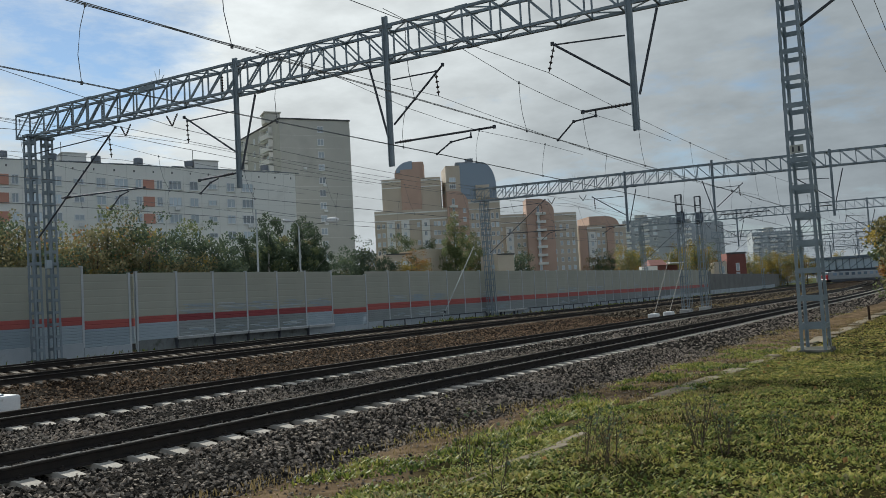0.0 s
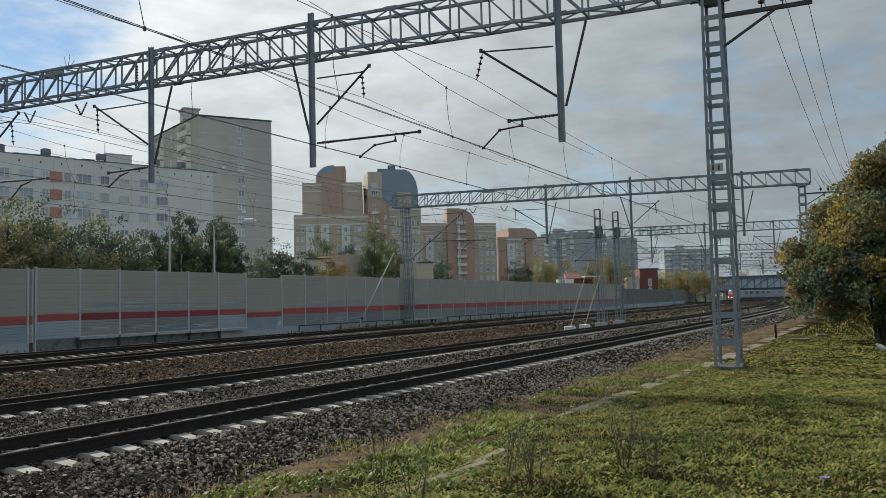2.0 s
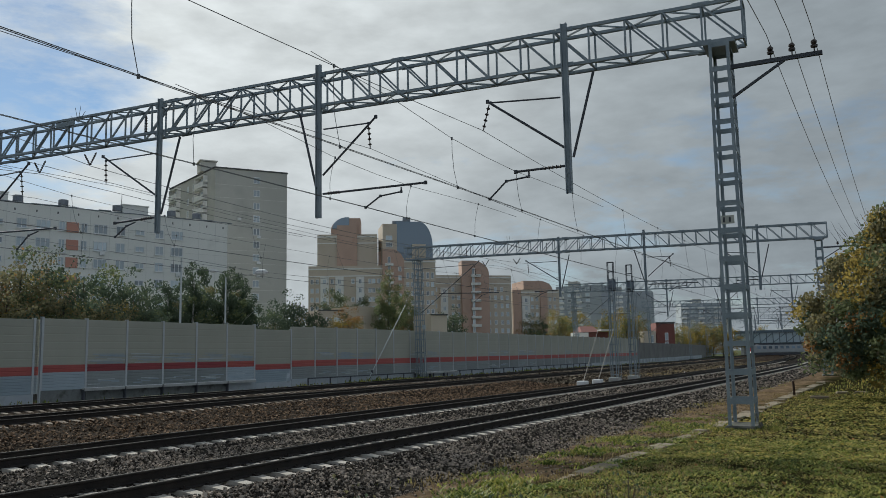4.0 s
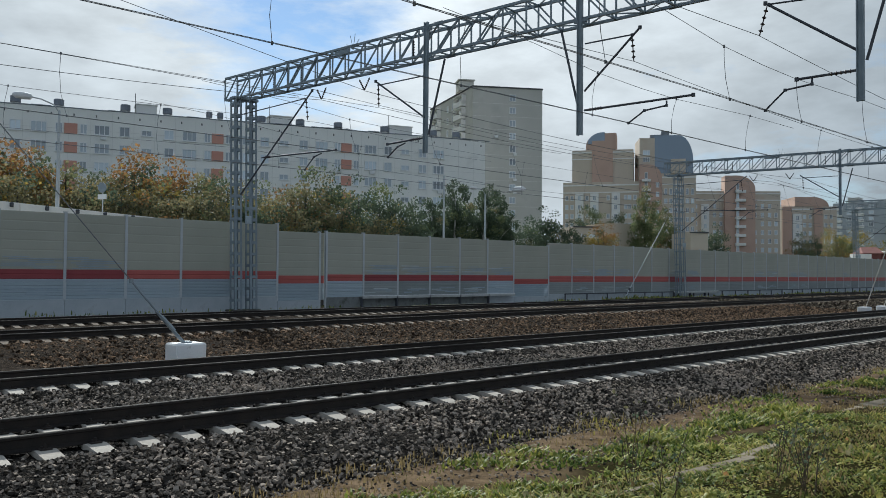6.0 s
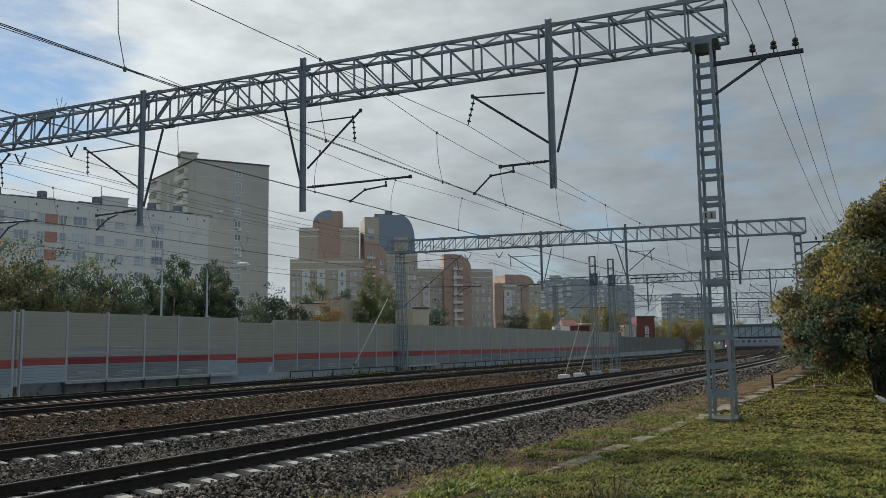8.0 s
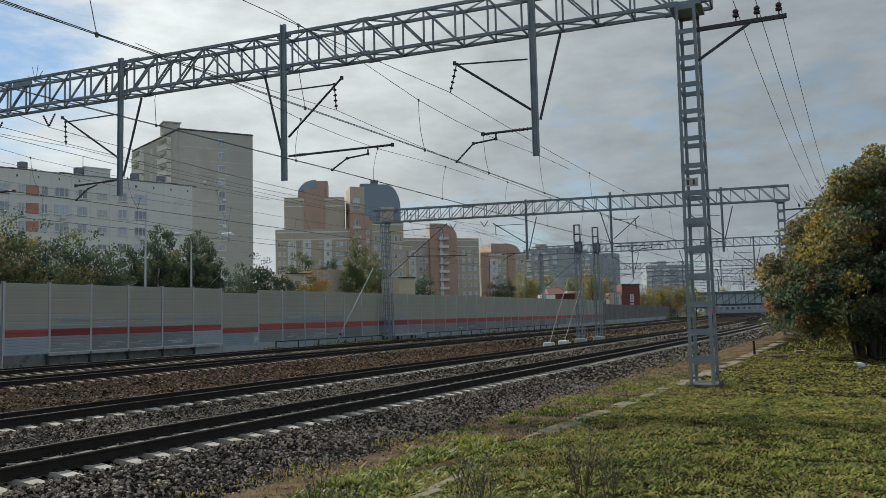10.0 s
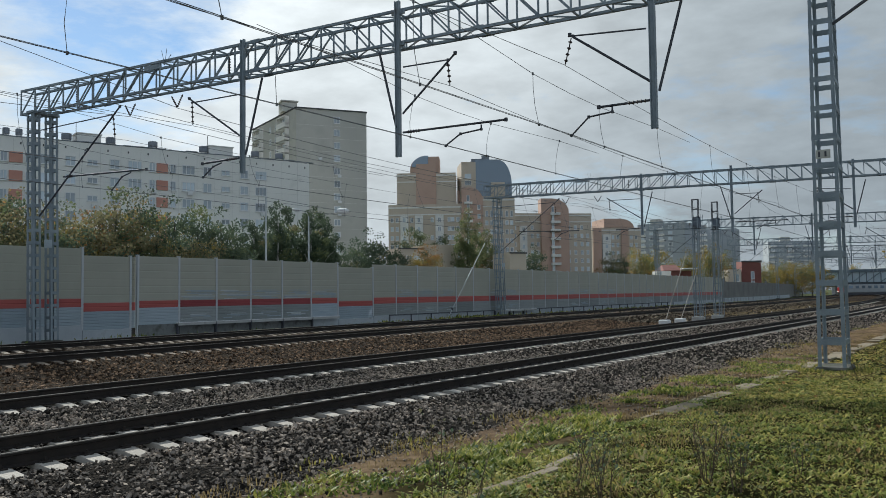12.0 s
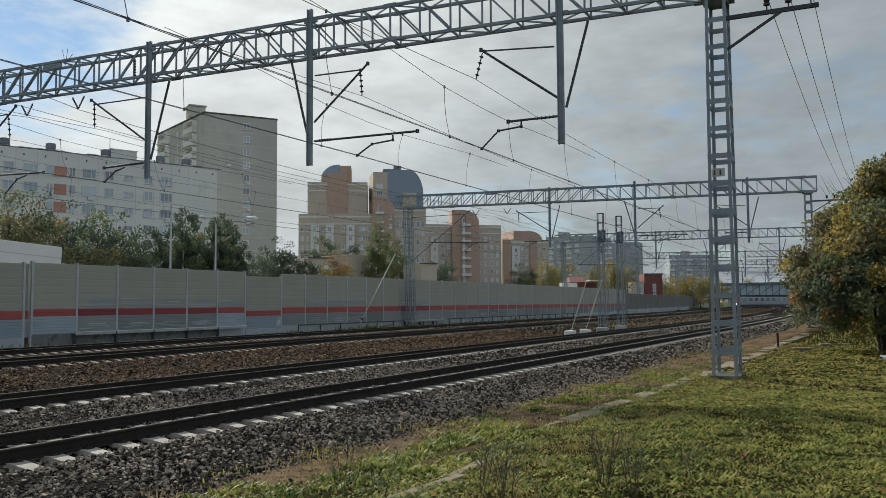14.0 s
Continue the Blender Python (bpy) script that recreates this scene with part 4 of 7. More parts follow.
def footprint(bm, pts, z0, z1, mat=0, top=None):
    lo = [bm.verts.new((p.x, p.y, z0)) for p in pts]
    hi = [bm.verts.new((p.x, p.y, z1)) for p in pts]
    bm.faces.new(hi).material_index = mat if top is None else top
    for i in range(len(pts)):
        j = (i + 1) % len(pts)
        bm.faces.new((lo[i], lo[j], hi[j], hi[i])).material_index = mat
    bm.faces.new(lo[::-1])


def quad_of(a, b, depth):
    u = (b - a).normalized()
    n = Vector((-u.y, u.x, 0)) * depth
    return [a, b, b + n, a + n]


def wall_frame(a, b):
    """Local x from a to b along the wall, y into the building."""
    u = (b - a).normalized()
    return Matrix.Translation((a.x, a.y, 0)) @ Matrix.Rotation(math.atan2(u.y, u.x), 4, "Z"), (b - a).length


def parapet(root, pts, z, h=0.5, mat="roof_felt"):
    bm = bmesh.new()
    for i in range(len(pts)):
        a, b = pts[i], pts[(i + 1) % len(pts)]
        bar(bm, (a.x, a.y, z + h / 2 - 0.1), (b.x, b.y, z + h / 2 - 0.1), 0.35, h)
    part("parapet", bm, MAT[mat], root)


def air_conditioner():
    bm = bmesh.new()
    box(bm, (0, -0.28, 0), (0.8, 0.34, 0.55), None, 0, 0.03)
    lathe(bm, [(0.2, 0.0), (0.2, 0.02)], (0.1, -0.455, 0), 12, 0, Matrix.Rotation(radians(90), 3, "X"))
    return mesh_of(bm, "air_conditioner", MAT["window_frame"])


AC = air_conditioner()


def build_long_house():
    a0, b0 = Vector((-87.1, 99.2, 0)), Vector((-28.4, 143.2, 0))
    u = (b0 - a0).normalized()
    a, b = a0 - u * 34, b0 + u * 3.0
    root = thing("apartment_house", Matrix(), "long pale nine-storey panel apartment house with orange balcony panels", "apartment building")
    pts = quad_of(a, b, 12.5)
    bm = bmesh.new()
    footprint(bm, pts, -0.5, 25.0)
    part("wall", bm, MAT["pale"], root)
    bm = bmesh.new()
    rng = random.Random(4)
    # wavy edge of the roof sheeting
    m, n = wall_frame(a, b)
    x = 0.0
    while x < n:
        w = rng.uniform(1.2, 2.6)
        box(bm, m @ Vector((x + w / 2, 0.2, 25.06 + rng.uniform(-0.05, 0.12))), (w + 0.1, 0.55, 0.13), m.to_3x3().to_4x4())
        x += w
    part("roof_edge", bm, MAT["vent_grey"], root)
    bm = bmesh.new()
    footprint(bm, quad_of(a - u * 0.2, b + u * 0.2, 12.7), 25.0, 25.12)
    part("roof", bm, MAT["roof_felt"], root)
    # joints between the panels
    bm = bmesh.new()
    for k in range(1, 9):
        z = 25.0 - 0.55 - 2.715 * k + 0.25
        box(bm, m @ Vector((n / 2, -0.006, z)), (n, 0.02, 0.05), m.to_3x3().to_4x4())
    for k in range(int(n / 2.97)):
        box(bm, m @ Vector((k * 2.97 + 1.2, -0.006, 12.5)), (0.05, 0.02, 24.6), m.to_3x3().to_4x4())
    part("joint", bm, MAT["panel_joint"], root)
    bm = bmesh.new()
    box(bm, (0, -0.06, 0), (1.75, 0.18, 1.55), None, 0, 0.02)
    orange = mesh_of(bm, "orange_panel", MAT["orange"])
    pattern = [(-1.55, "slim"), (0.0, "orange"), (1.7, "slim"), (4.2, "wide"), (7.3, "mid"), (10.4, "small"), (13.6, "mid"), (16.6, "wide")]
    for sec in range(-2, 3):
        o = 34 + 9.1 + 20.8 * sec
        for dx, kind in pattern:
            x = o + dx
            if not 0.8 < x < n - 0.8:
                continue
            for fl in range(7):
                z = 22.1 - 2.715 * fl
                if kind == "orange":
                    shared("balcony_panel", orange, root, m @ Matrix.Translation((x, 0, z - 0.05)))
                else:
                    if rng.random() < 0.04:
                        continue
                    add_window(root, kind, m @ Matrix.Translation((x, 0, z)))
                    if rng.random() < 0.09:
                        shared("air_conditioner", AC, root, m @ Matrix.Translation((x + 0.2, 0, z - 1.15)))
    # small vents under the roof, drums and stair heads on it
    bm = bmesh.new()
    box(bm, (0, -0.03, 0), (0.18, 0.1, 0.32))
    slot = mesh_of(bm, "vent_slot", MAT["roof_felt"])
    x = 1.5
    while x < n:
        shared("vent_slot", slot, root, m @ Matrix.Translation((x, 0, 24.1)))
        x += 3.0
    for x in (12, 22, 30.0, 35.7, 41.4, 50.6, 56.7, 63.0, 64.7, 71.2, 77.6, 84.1, 92.4, 101.5, 106):
        w = 1.45 if x not in (63.0, 64.7) else 0.95
        bm = bmesh.new()
        lathe(bm, [(w * 0.38, 0.0), (w * 0.38, 0.75)], m @ Vector((x, 3.0, 25.05)), 12)
        vent = part("roof_vent", bm, MAT["pale"], root)
        bm = bmesh.new()
        lathe(bm, [(w * 0.42, 0.70), (w * 0.5, 0.74), (w * 0.5, 1.6), (w * 0.44, 1.66)], m @ Vector((x, 3.0, 25.05)), 14)
        part("vent_drum", bm, MAT["vent_grey"], vent, "weathered zinc drum")
    for x, w in ((24.5, 3.0), (53.6, 3.0), (74.4, 3.5), (95.3, 4.2)):
        bm = bmesh.new()
        box(bm, m @ Vector((x, 4.4, 26.0)), (w, 3.4, 1.8), m.to_3x3().to_4x4(), 0, 0.05)
        box(bm, m @ Vector((x, 4.4, 26.95)), (w + 0.25, 3.7, 0.14), m.to_3x3().to_4x4())
        hut = part("stair_head", bm, MAT["pale"], root)
        bm = bmesh.new()
        rod(bm, m @ Vector((x - w / 2 - 0.1, 3.0, 25)), m @ Vector((x - w / 2 - 0.1, 3.0, 28.6)), 0.05, 6)
        part("aerial", bm, MAT["dark_steel"], hut)


def build_tall_slab():
    p0, p1, p2 = polar(-13.95, 208.6), polar(-11.04, 182), polar(-6.24, 186)
    pts = [p0, p1, p2, p0 + p2 - p1]
    top = 42.7
    root = thing("apartment_tower", Matrix(), "tall grey-brown apartment slab with a blank gable and loggias", "apartment building")
    bm = bmesh.new()
    footprint(bm, pts, -0.5, top)
    part("wall", bm, MAT["grey_wall"], root)
    parapet(root, pts, top, 0.3)
    m, n = wall_frame(p1, p2)
    for fl in range(15):
        z = top - 2.2 - 2.85 * fl
        if z < 1:
            break
        add_window(root, "mid", m @ Matrix.Translation((n * 0.57, 0, z)))
        if fl in (4, 6, 7, 10):
            shared("air_conditioner", AC, root, m @ Matrix.Translation((n * 0.57 + 0.5, 0, z - 1.2)))
    shared("air_conditioner", AC, root, m @ Matrix.Translation((n * 0.33, 0, top - 11.0)))
    bm = bmesh.new()
    for k in range(1, 15):
        box(bm, m @ Vector((n / 2, -0.004, top - 0.75 - 2.85 * k)), (n, 0.02, 0.035), m.to_3x3().to_4x4())
    part("joint", bm, MAT["pale"], root)
    m2, n2 = wall_frame(p0, p1)
    bm = bmesh.new()
    box(bm, (0, -0.55, -0.65), (5.2, 1.1, 1.15), None, 0, 0.03)
    box(bm, (0, -0.55, 1.25), (5.2, 1.1, 0.14), None, 0, 0.02)
    for x in (-2.55, 2.55):
        box(bm, (x, -0.5, 0.3), (0.1, 1.0, 1.9))
    log = mesh_of(bm, "loggia", MAT["white_trim"])
    for fl in range(12):
        z = top - 2.3 - 2.85 * fl
        for x in (5.0, 21.5):
            shared("loggia", log, root, m2 @ Matrix.Translation((x, 0, z)))
            add_window(root, "wide", m2 @ Matrix.Translation((x, -0.02, z + 0.3)))
        for x in (12.5, 16.0):
            add_window(root, "slim", m2 @ Matrix.Translation((x, 0, z)))
    bm = bmesh.new()
    c = p1.lerp(p2, 0.05) + (p0 - p1) * 0.25
    box(bm, (c.x, c.y, top + 1.2), (3.4, 4, 2.2), Matrix.Rotation(math.atan2((p2 - p1).y, (p2 - p1).x), 4, "Z"), 0, 0.05)
    box(bm, (c.x, c.y, top + 2.5), (3.9, 4.6, 0.25), Matrix.Rotation(math.atan2((p2 - p1).y, (p2 - p1).x), 4, "Z"))
    part("lift_house", bm, MAT["grey_wall"], root)


def block(root, az0, az1, d0, d1, z0, z1, depth, mat, name="wall"):
    bm = bmesh.new()
    a, b = polar(az0, d0), polar(az1, d1)
    footprint(bm, quad_of(a, b, depth), z0, z1)
    part(name, bm, MAT[mat], root)
    return wall_frame(a, b)


def curved_top(root, az0, az1, d0, d1, z0, z1, depth, mat, side, name, sweep=5.0, drop=4.0):
    """A storey whose roof sweeps down in a quarter round, sweep wide and drop high, on one side."""
    a, b = polar(az0, d0), polar(az1, d1)
    m, n = wall_frame(a, b)
    h, k = min(z1 - z0, drop), min(n, sweep)
    arc = [(n - k + k * math.sin(t), z1 - h + h * math.cos(t)) for t in (radians(90 - 7.5 * i) for i in range(13))]
    prof = [(0, z0), (n, z0)] + ([] if z1 - h - z0 < 0.01 else arc[:1]) + arc[1:] + [(0, z1)]
    if side < 0:
        prof = [(n - x, z) for x, z in prof][::-1]
    bm = bmesh.new()
    f = [bm.verts.new(m @ Vector((x, 0, z))) for x, z in prof]
    g = [bm.verts.new(m @ Vector((x, depth, z))) for x, z in prof]
    bm.faces.new(f)
    bm.faces.new(g[::-1])
    for i in range(len(prof)):
        j = (i + 1) % len(prof)
        bm.faces.new((f[j], f[i], g[i], g[j]))
    bmesh.ops.recalc_face_normals(bm, faces=bm.faces)
    part(name, bm, MAT[mat], root)


def band(root, m, n, z, h=0.45, out=0.18, mat="white_trim"):
    bm = bmesh.new()
    box(bm, m @ Vector((n / 2, -out / 2 + 0.05, z)), (n + out, out + 0.1, h), m.to_3x3().to_4x4())
    part("cornice", bm, MAT[mat], root)


def grid_windows(root, m, n, xs, z_top, floors, kind, step=2.9, skip=0.0, seed=1):
    rng = random.Random(seed)
    for x in xs:
        for fl in range(floors):
            if rng.random() >= skip:
                add_window(root, kind, m @ Matrix.Translation((x * n, 0, z_top - step * fl)))


def bay_column(root, m, x, w, z0, z1, mat="white_trim"):
    """A glazed bay running up the front."""
    bm = bmesh.new()
    box(bm, m @ Vector((x, -0.35, (z0 + z1) / 2)), (w, 0.7, z1 - z0), m.to_3x3().to_4x4(), 0, 0.05)
    part("bay", bm, MAT[mat], root)
    z = z1 - 1.5
    while z > z0 + 1:
        add_window(root, "slim", m @ Matrix.Translation((x, -0.74, z)))
        z -= 2.9


def build_brick_houses():
    root = thing("brick_apartment_house", Matrix(), "beige and red brick apartment block with a stepped rounded top", "apartment building", "brick apartment blocks")
    m, n = block(root, -4.78, 0.28, 268, 266, -0.5, 30.6, 18, "brick_beige")
    band(root, m, n, 29.6)
    band(root, m, n, 27.3, 0.35)
    for x in (0.22, 0.42, 0.70):
        bay_column(root, m, x * n, 2.6, 4, 27)
    grid_windows(root, m, n, (0.05, 0.12, 0.32, 0.60, 0.83, 0.88, 0.95), 25.6, 8, "slim", seed=3, skip=0.08)
    m, n = block(root, -4.18, -0.1, 270, 269, 30.6, 41.2, 14, "brick_beige", "upper_wall")
    band(root, m, n, 40.4)
    band(root, m, n, 38.3, 0.35)
    bm = bmesh.new()
    box(bm, m @ Vector((n * 0.5, -0.25, 22)), (n * 0.34, 0.8, 44.2), m.to_3x3().to_4x4())
    part("red_bay", bm, MAT["brick_red"], root)
    curved_top(root, -3.25, -1.23, 270, 269.5, 41.2, 46.6, 10, "brick_red", -1, "tower_head")
    curved_top(root, -3.15, -2.0, 269.6, 269.3, 43.2, 46.9, 8, "dark_glass", -1, "round_roof")
    m, n = block(root, 0.0, 0.33, 271, 271, 30.0, 35.5, 10, "brick_red", "link_wall")

    root = thing("brick_apartment_house", Matrix(), "red brick apartment tower crowned by a dark glass dome", "apartment building", "brick apartment blocks")
    m, n = block(root, 0.30, 3.95, 266, 268, -0.5, 33.0, 18, "brick_beige")
    curved_top(root, 0.30, 1.78, 265.2, 266.0, -0.5, 35.8, 1.6, "brick_red", 1, "red_bay", 4.0, 4.6)
    mr, nr = wall_frame(polar(0.30, 265.2), polar(1.78, 266.0))
    bm = bmesh.new()
    box(bm, (0, -0.5, -0.5), (2.6, 1.0, 0.75), None, 0, 0.03)
    small_bal = mesh_of(bm, "balcony", MAT["white_trim"])
    for fl in range(9):
        shared("balcony", small_bal, root, mr @ Matrix.Translation((nr * 0.30, 0, 31.2 - 2.9 * fl)))
        add_window(root, "tall", mr @ Matrix.Translation((nr * 0.30, -0.05, 32.3 - 2.9 * fl)))
        add_window(root, "slim", mr @ Matrix.Translation((nr * 0.80, -0.05, 29.4 - 2.9 * fl)))
    band(root, m, n, 31.8)
    band(root, m, n, 29.6, 0.35)
    m2, n2 = block(root, 0.31, 1.3, 266.4, 267, 33.0, 44.2, 12, "brick_beige", "tower_wall")
    add_window(root, "wide", m2 @ Matrix.Translation((n2 * 0.45, -0.05, 39.6)))
    add_window(root, "wide", m2 @ Matrix.Translation((n2 * 0.45, -0.05, 37.4)))
    curved_top(root, 1.25, 3.78, 267, 268, 32.8, 45.0, 13, "dark_glass", 1, "glass_dome", 4.6, 8.0)
    m3, n3 = block(root, 1.72, 2.25, 267.5, 267.6, 44.6, 46.4, 6, "vent_grey", "dome_ridge")
    m3, n3 = block(root, 1.0, 1.72, 267.3, 267.5, 44.2, 45.3, 6, "vent_grey", "dome_step")
    m4, n4 = block(root, 2.35, 3.3, 266.2, 266.4, 33, 37.4, 3, "brick_beige", "front_gable")
    for fl in range(7):
        for x in (0.47, 0.56, 0.65, 0.75, 0.85, 0.94):
            add_window(root, "tall" if fl == 0 else "slim", m @ Matrix.Translation((x * n, 0, 27.3 - 2.9 * fl)))

    root = thing("brick_apartment_house", Matrix(), "beige brick apartment block with a rounded red stair tower and balconies", "apartment building", "brick apartment blocks")
    m, n = block(root, 3.6, 9.14, 288, 296, -0.5, 29.4, 18, "brick_beige")
    band(root, m, n, 28.6)
    band(root, m, n, 26.4, 0.35)
    curved_top(root, 5.77, 7.64, 289, 291, -0.5, 34.4, 6, "brick_red", 1, "stair_tower", 6.0, 4.6)
    m2, n2 = wall_frame(polar(5.77, 288.6), polar(7.64, 290.6))
    bm = bmesh.new()
    box(bm, (0, -0.5, -0.5), (3.4, 1.0, 0.9), None, 0, 0.03)
    bal = mesh_of(bm, "balcony", MAT["white_trim"])
    for fl in range(9):
        shared("balcony", bal, root, m2 @ Matrix.Translation((n2 * 0.5, 0, 29.5 - 2.9 * fl)))
        add_window(root, "tall", m2 @ Matrix.Translation((n2 * 0.42, -0.05, 30.6 - 2.9 * fl)))
    bay_column(root, m, n * 0.16, 2.6, 3, 25)
    grid_windows(root, m, n, (0.06, 0.27, 0.34, 0.72, 0.80, 0.88, 0.95), 24.4, 8, "slim", seed=5, skip=0.06)

    root = thing("brick_apartment_house", Matrix(), "lower beige brick apartment block with white bays and a red head", "apartment building", "brick apartment blocks")
    m, n = block(root, 9.2, 12.4, 312, 318, -0.5, 25.6, 18, "brick_beige")
    band(root, m, n, 24.6)
    curved_top(root, 10.0, 11.96, 313, 317, 25.6, 28.9, 14, "brick_red", 1, "roof_head", 5.5, 3.3)
    bm = bmesh.new()
    box(bm, m @ Vector((n * 0.09, -0.3, 12.5)), (n * 0.17, 0.9, 25.9), m.to_3x3().to_4x4())
    box(bm, m @ Vector((n * 0.66, -0.3, 12.5)), (n * 0.15, 0.7, 25.9), m.to_3x3().to_4x4())
    part("red_bay", bm, MAT["brick_red"], root)
    bay_column(root, m, n * 0.28, 3.2, 2, 23)
    grid_windows(root, m, n, (0.06, 0.13), 22, 7, "slim", seed=8)
    for fl in range(8):
        for x in (0.42, 0.52, 0.8, 0.9):
            add_window(root, "slim", m @ Matrix.Translation((x * n, 0, 22 - 2.9 * fl)))


def build_far_houses():
    for az0, az1, d0, d1, h, lab, seed in ((12.2, 15.24, 420, 412, 34.6, "far pale panel apartment block with blue balconies", 1), (15.0, 18.45, 440, 436, 32.6, "far grey panel apartment block with a blank end", 2), (20.39, 23.4, 480, 486, 27.8, "far panel apartment block with white and blue balconies", 3)):
        root = thing("far_apartment_house", Matrix(), lab, "apartment building", "far panel blocks")
        m, n = block(root, az0, az1, d0, d1, -0.5, h, 14, "far_panel")
        rng = random.Random(seed)
        bm = bmesh.new()
        box(bm, (0, -0.5, 0), (3.6, 1.0, 1.1), None, 0, 0.03)
        bal = mesh_of(bm, "balcony", MAT["white_trim"])
        bm = bmesh.new()
        box(bm, m @ Vector((n * 0.35, 4, h + 1.2)), (5, 4, 2.4), m.to_3x3().to_4x4())
        part("lift_house", bm, MAT["grey_wall"], root)
        k = int(n / 4.2)
        for i in range(k):
            for fl in range(9):
                z = h - 2.2 - 2.75 * fl
                x = (i + 0.5) * n / k
                if x > n * (0.72 if seed < 3 else 0.95):
                    continue
                if i % 2 == 0:
                    shared("balcony", bal, root, m @ Matrix.Translation((x, 0, z - 0.6)))
                add_window(root, "wide", m @ Matrix.Translation((x, 0, z + 0.3)))
    root = thing("red_building", Matrix(), "small dark red building with a flat roof", "building", "small red buildings")
    m, n = block(root, 18.74, 19.91, 232, 233, -0.5, 9.3, 8, "dark_red")
    band(root, m, n, 9.3, 0.3, 0.3, "roof_felt")
    add_window(root, "tall", m @ Matrix.Translation((n * 0.55, 0, 5.6)))
    add_window(root, "tall", m @ Matrix.Translation((n * 0.55, 0, 3.2)))
    m, n = block(root, 17.9, 18.7, 230, 231, -0.5, 7.2, 6, "brick_beige", "annex_wall")
    add_window(root, "tall", m @ Matrix.Translation((n * 0.7, 0, 5)))
    root = thing("red_building", Matrix(), "low dark red building with a shallow pitched roof", "building", "small red buildings")
    m, n = block(root, 13.9, 14.85, 205, 206, -0.5, 6.6, 8, "dark_red")
    bm = bmesh.new()
    for k, (x0, x1, z) in enumerate(((-0.4, n + 0.3, 6.6),)):
        vs = [m @ Vector(v) for v in ((x0, -0.6, z), (x1, -0.6, z), (x1, 4, z + 1.5), (x0 + 0.8, 4, z + 1.5), (x1, 8.6, z), (x0, 8.6, z))]
        v = [bm.verts.new(p) for p in vs]
        for f in ((0, 1, 2, 3), (3, 2, 4, 5), (1, 4, 2), (0, 3, 5), (0, 5, 4, 1)):
            bm.faces.new([v[i] for i in f])
    part("roof", bm, MAT["dark_red"], root)
    m, n = block(root, 14.9, 15.6, 208, 209, -0.5, 6.6, 6, "dark_red", "annex_wall")
    box_m = bmesh.new()
    box(box_m, m @ Vector((n / 2, 0, 7.0)), (n + 1, 7, 0.3), m.to_3x3().to_4x4())
    part("annex_roof", box_m, MAT["white_trim"], root)
    root = thing("container", Matrix(), "white steel site container behind the noise barrier", "container")
    m, n = block(root, 13.5, 14.3, 150, 151, -0.5, 5.2, 2.5, "white_trim", "body")
    root = thing("low_house", Matrix(), "low flat-roofed beige brick house with a few small windows", "building")
    m, n = block(root, -4.1, 0.0, 195, 200, -0.5, 12.6, 10, "brick_beige")
    m2, n2 = block(root, -1.55, 0.0, 193, 197, -0.5, 13.2, 10, "brick_beige", "gable_wall")
    band(root, m, n, 12.5, 0.3, 0.2, "roof_felt")
    for x in (0.18, 0.3, 0.42):
        add_window(root, "small", m @ Matrix.Translation((x * n, 0, 10.4)))
        add_window(root, "mid", m @ Matrix.Translation((x * n, 0, 7.4)))
    root = thing("low_house", Matrix(), "low yellowish garage building under the towers", "building")
    m, n = block(root, 3.6, 4.7, 180, 182, -0.5, 10.4, 8, "brick_beige")
    band(root, m, n, 10.4, 0.3, 0.2, "roof_felt")


build_long_house()
build_tall_slab()
build_brick_houses()
build_far_houses()

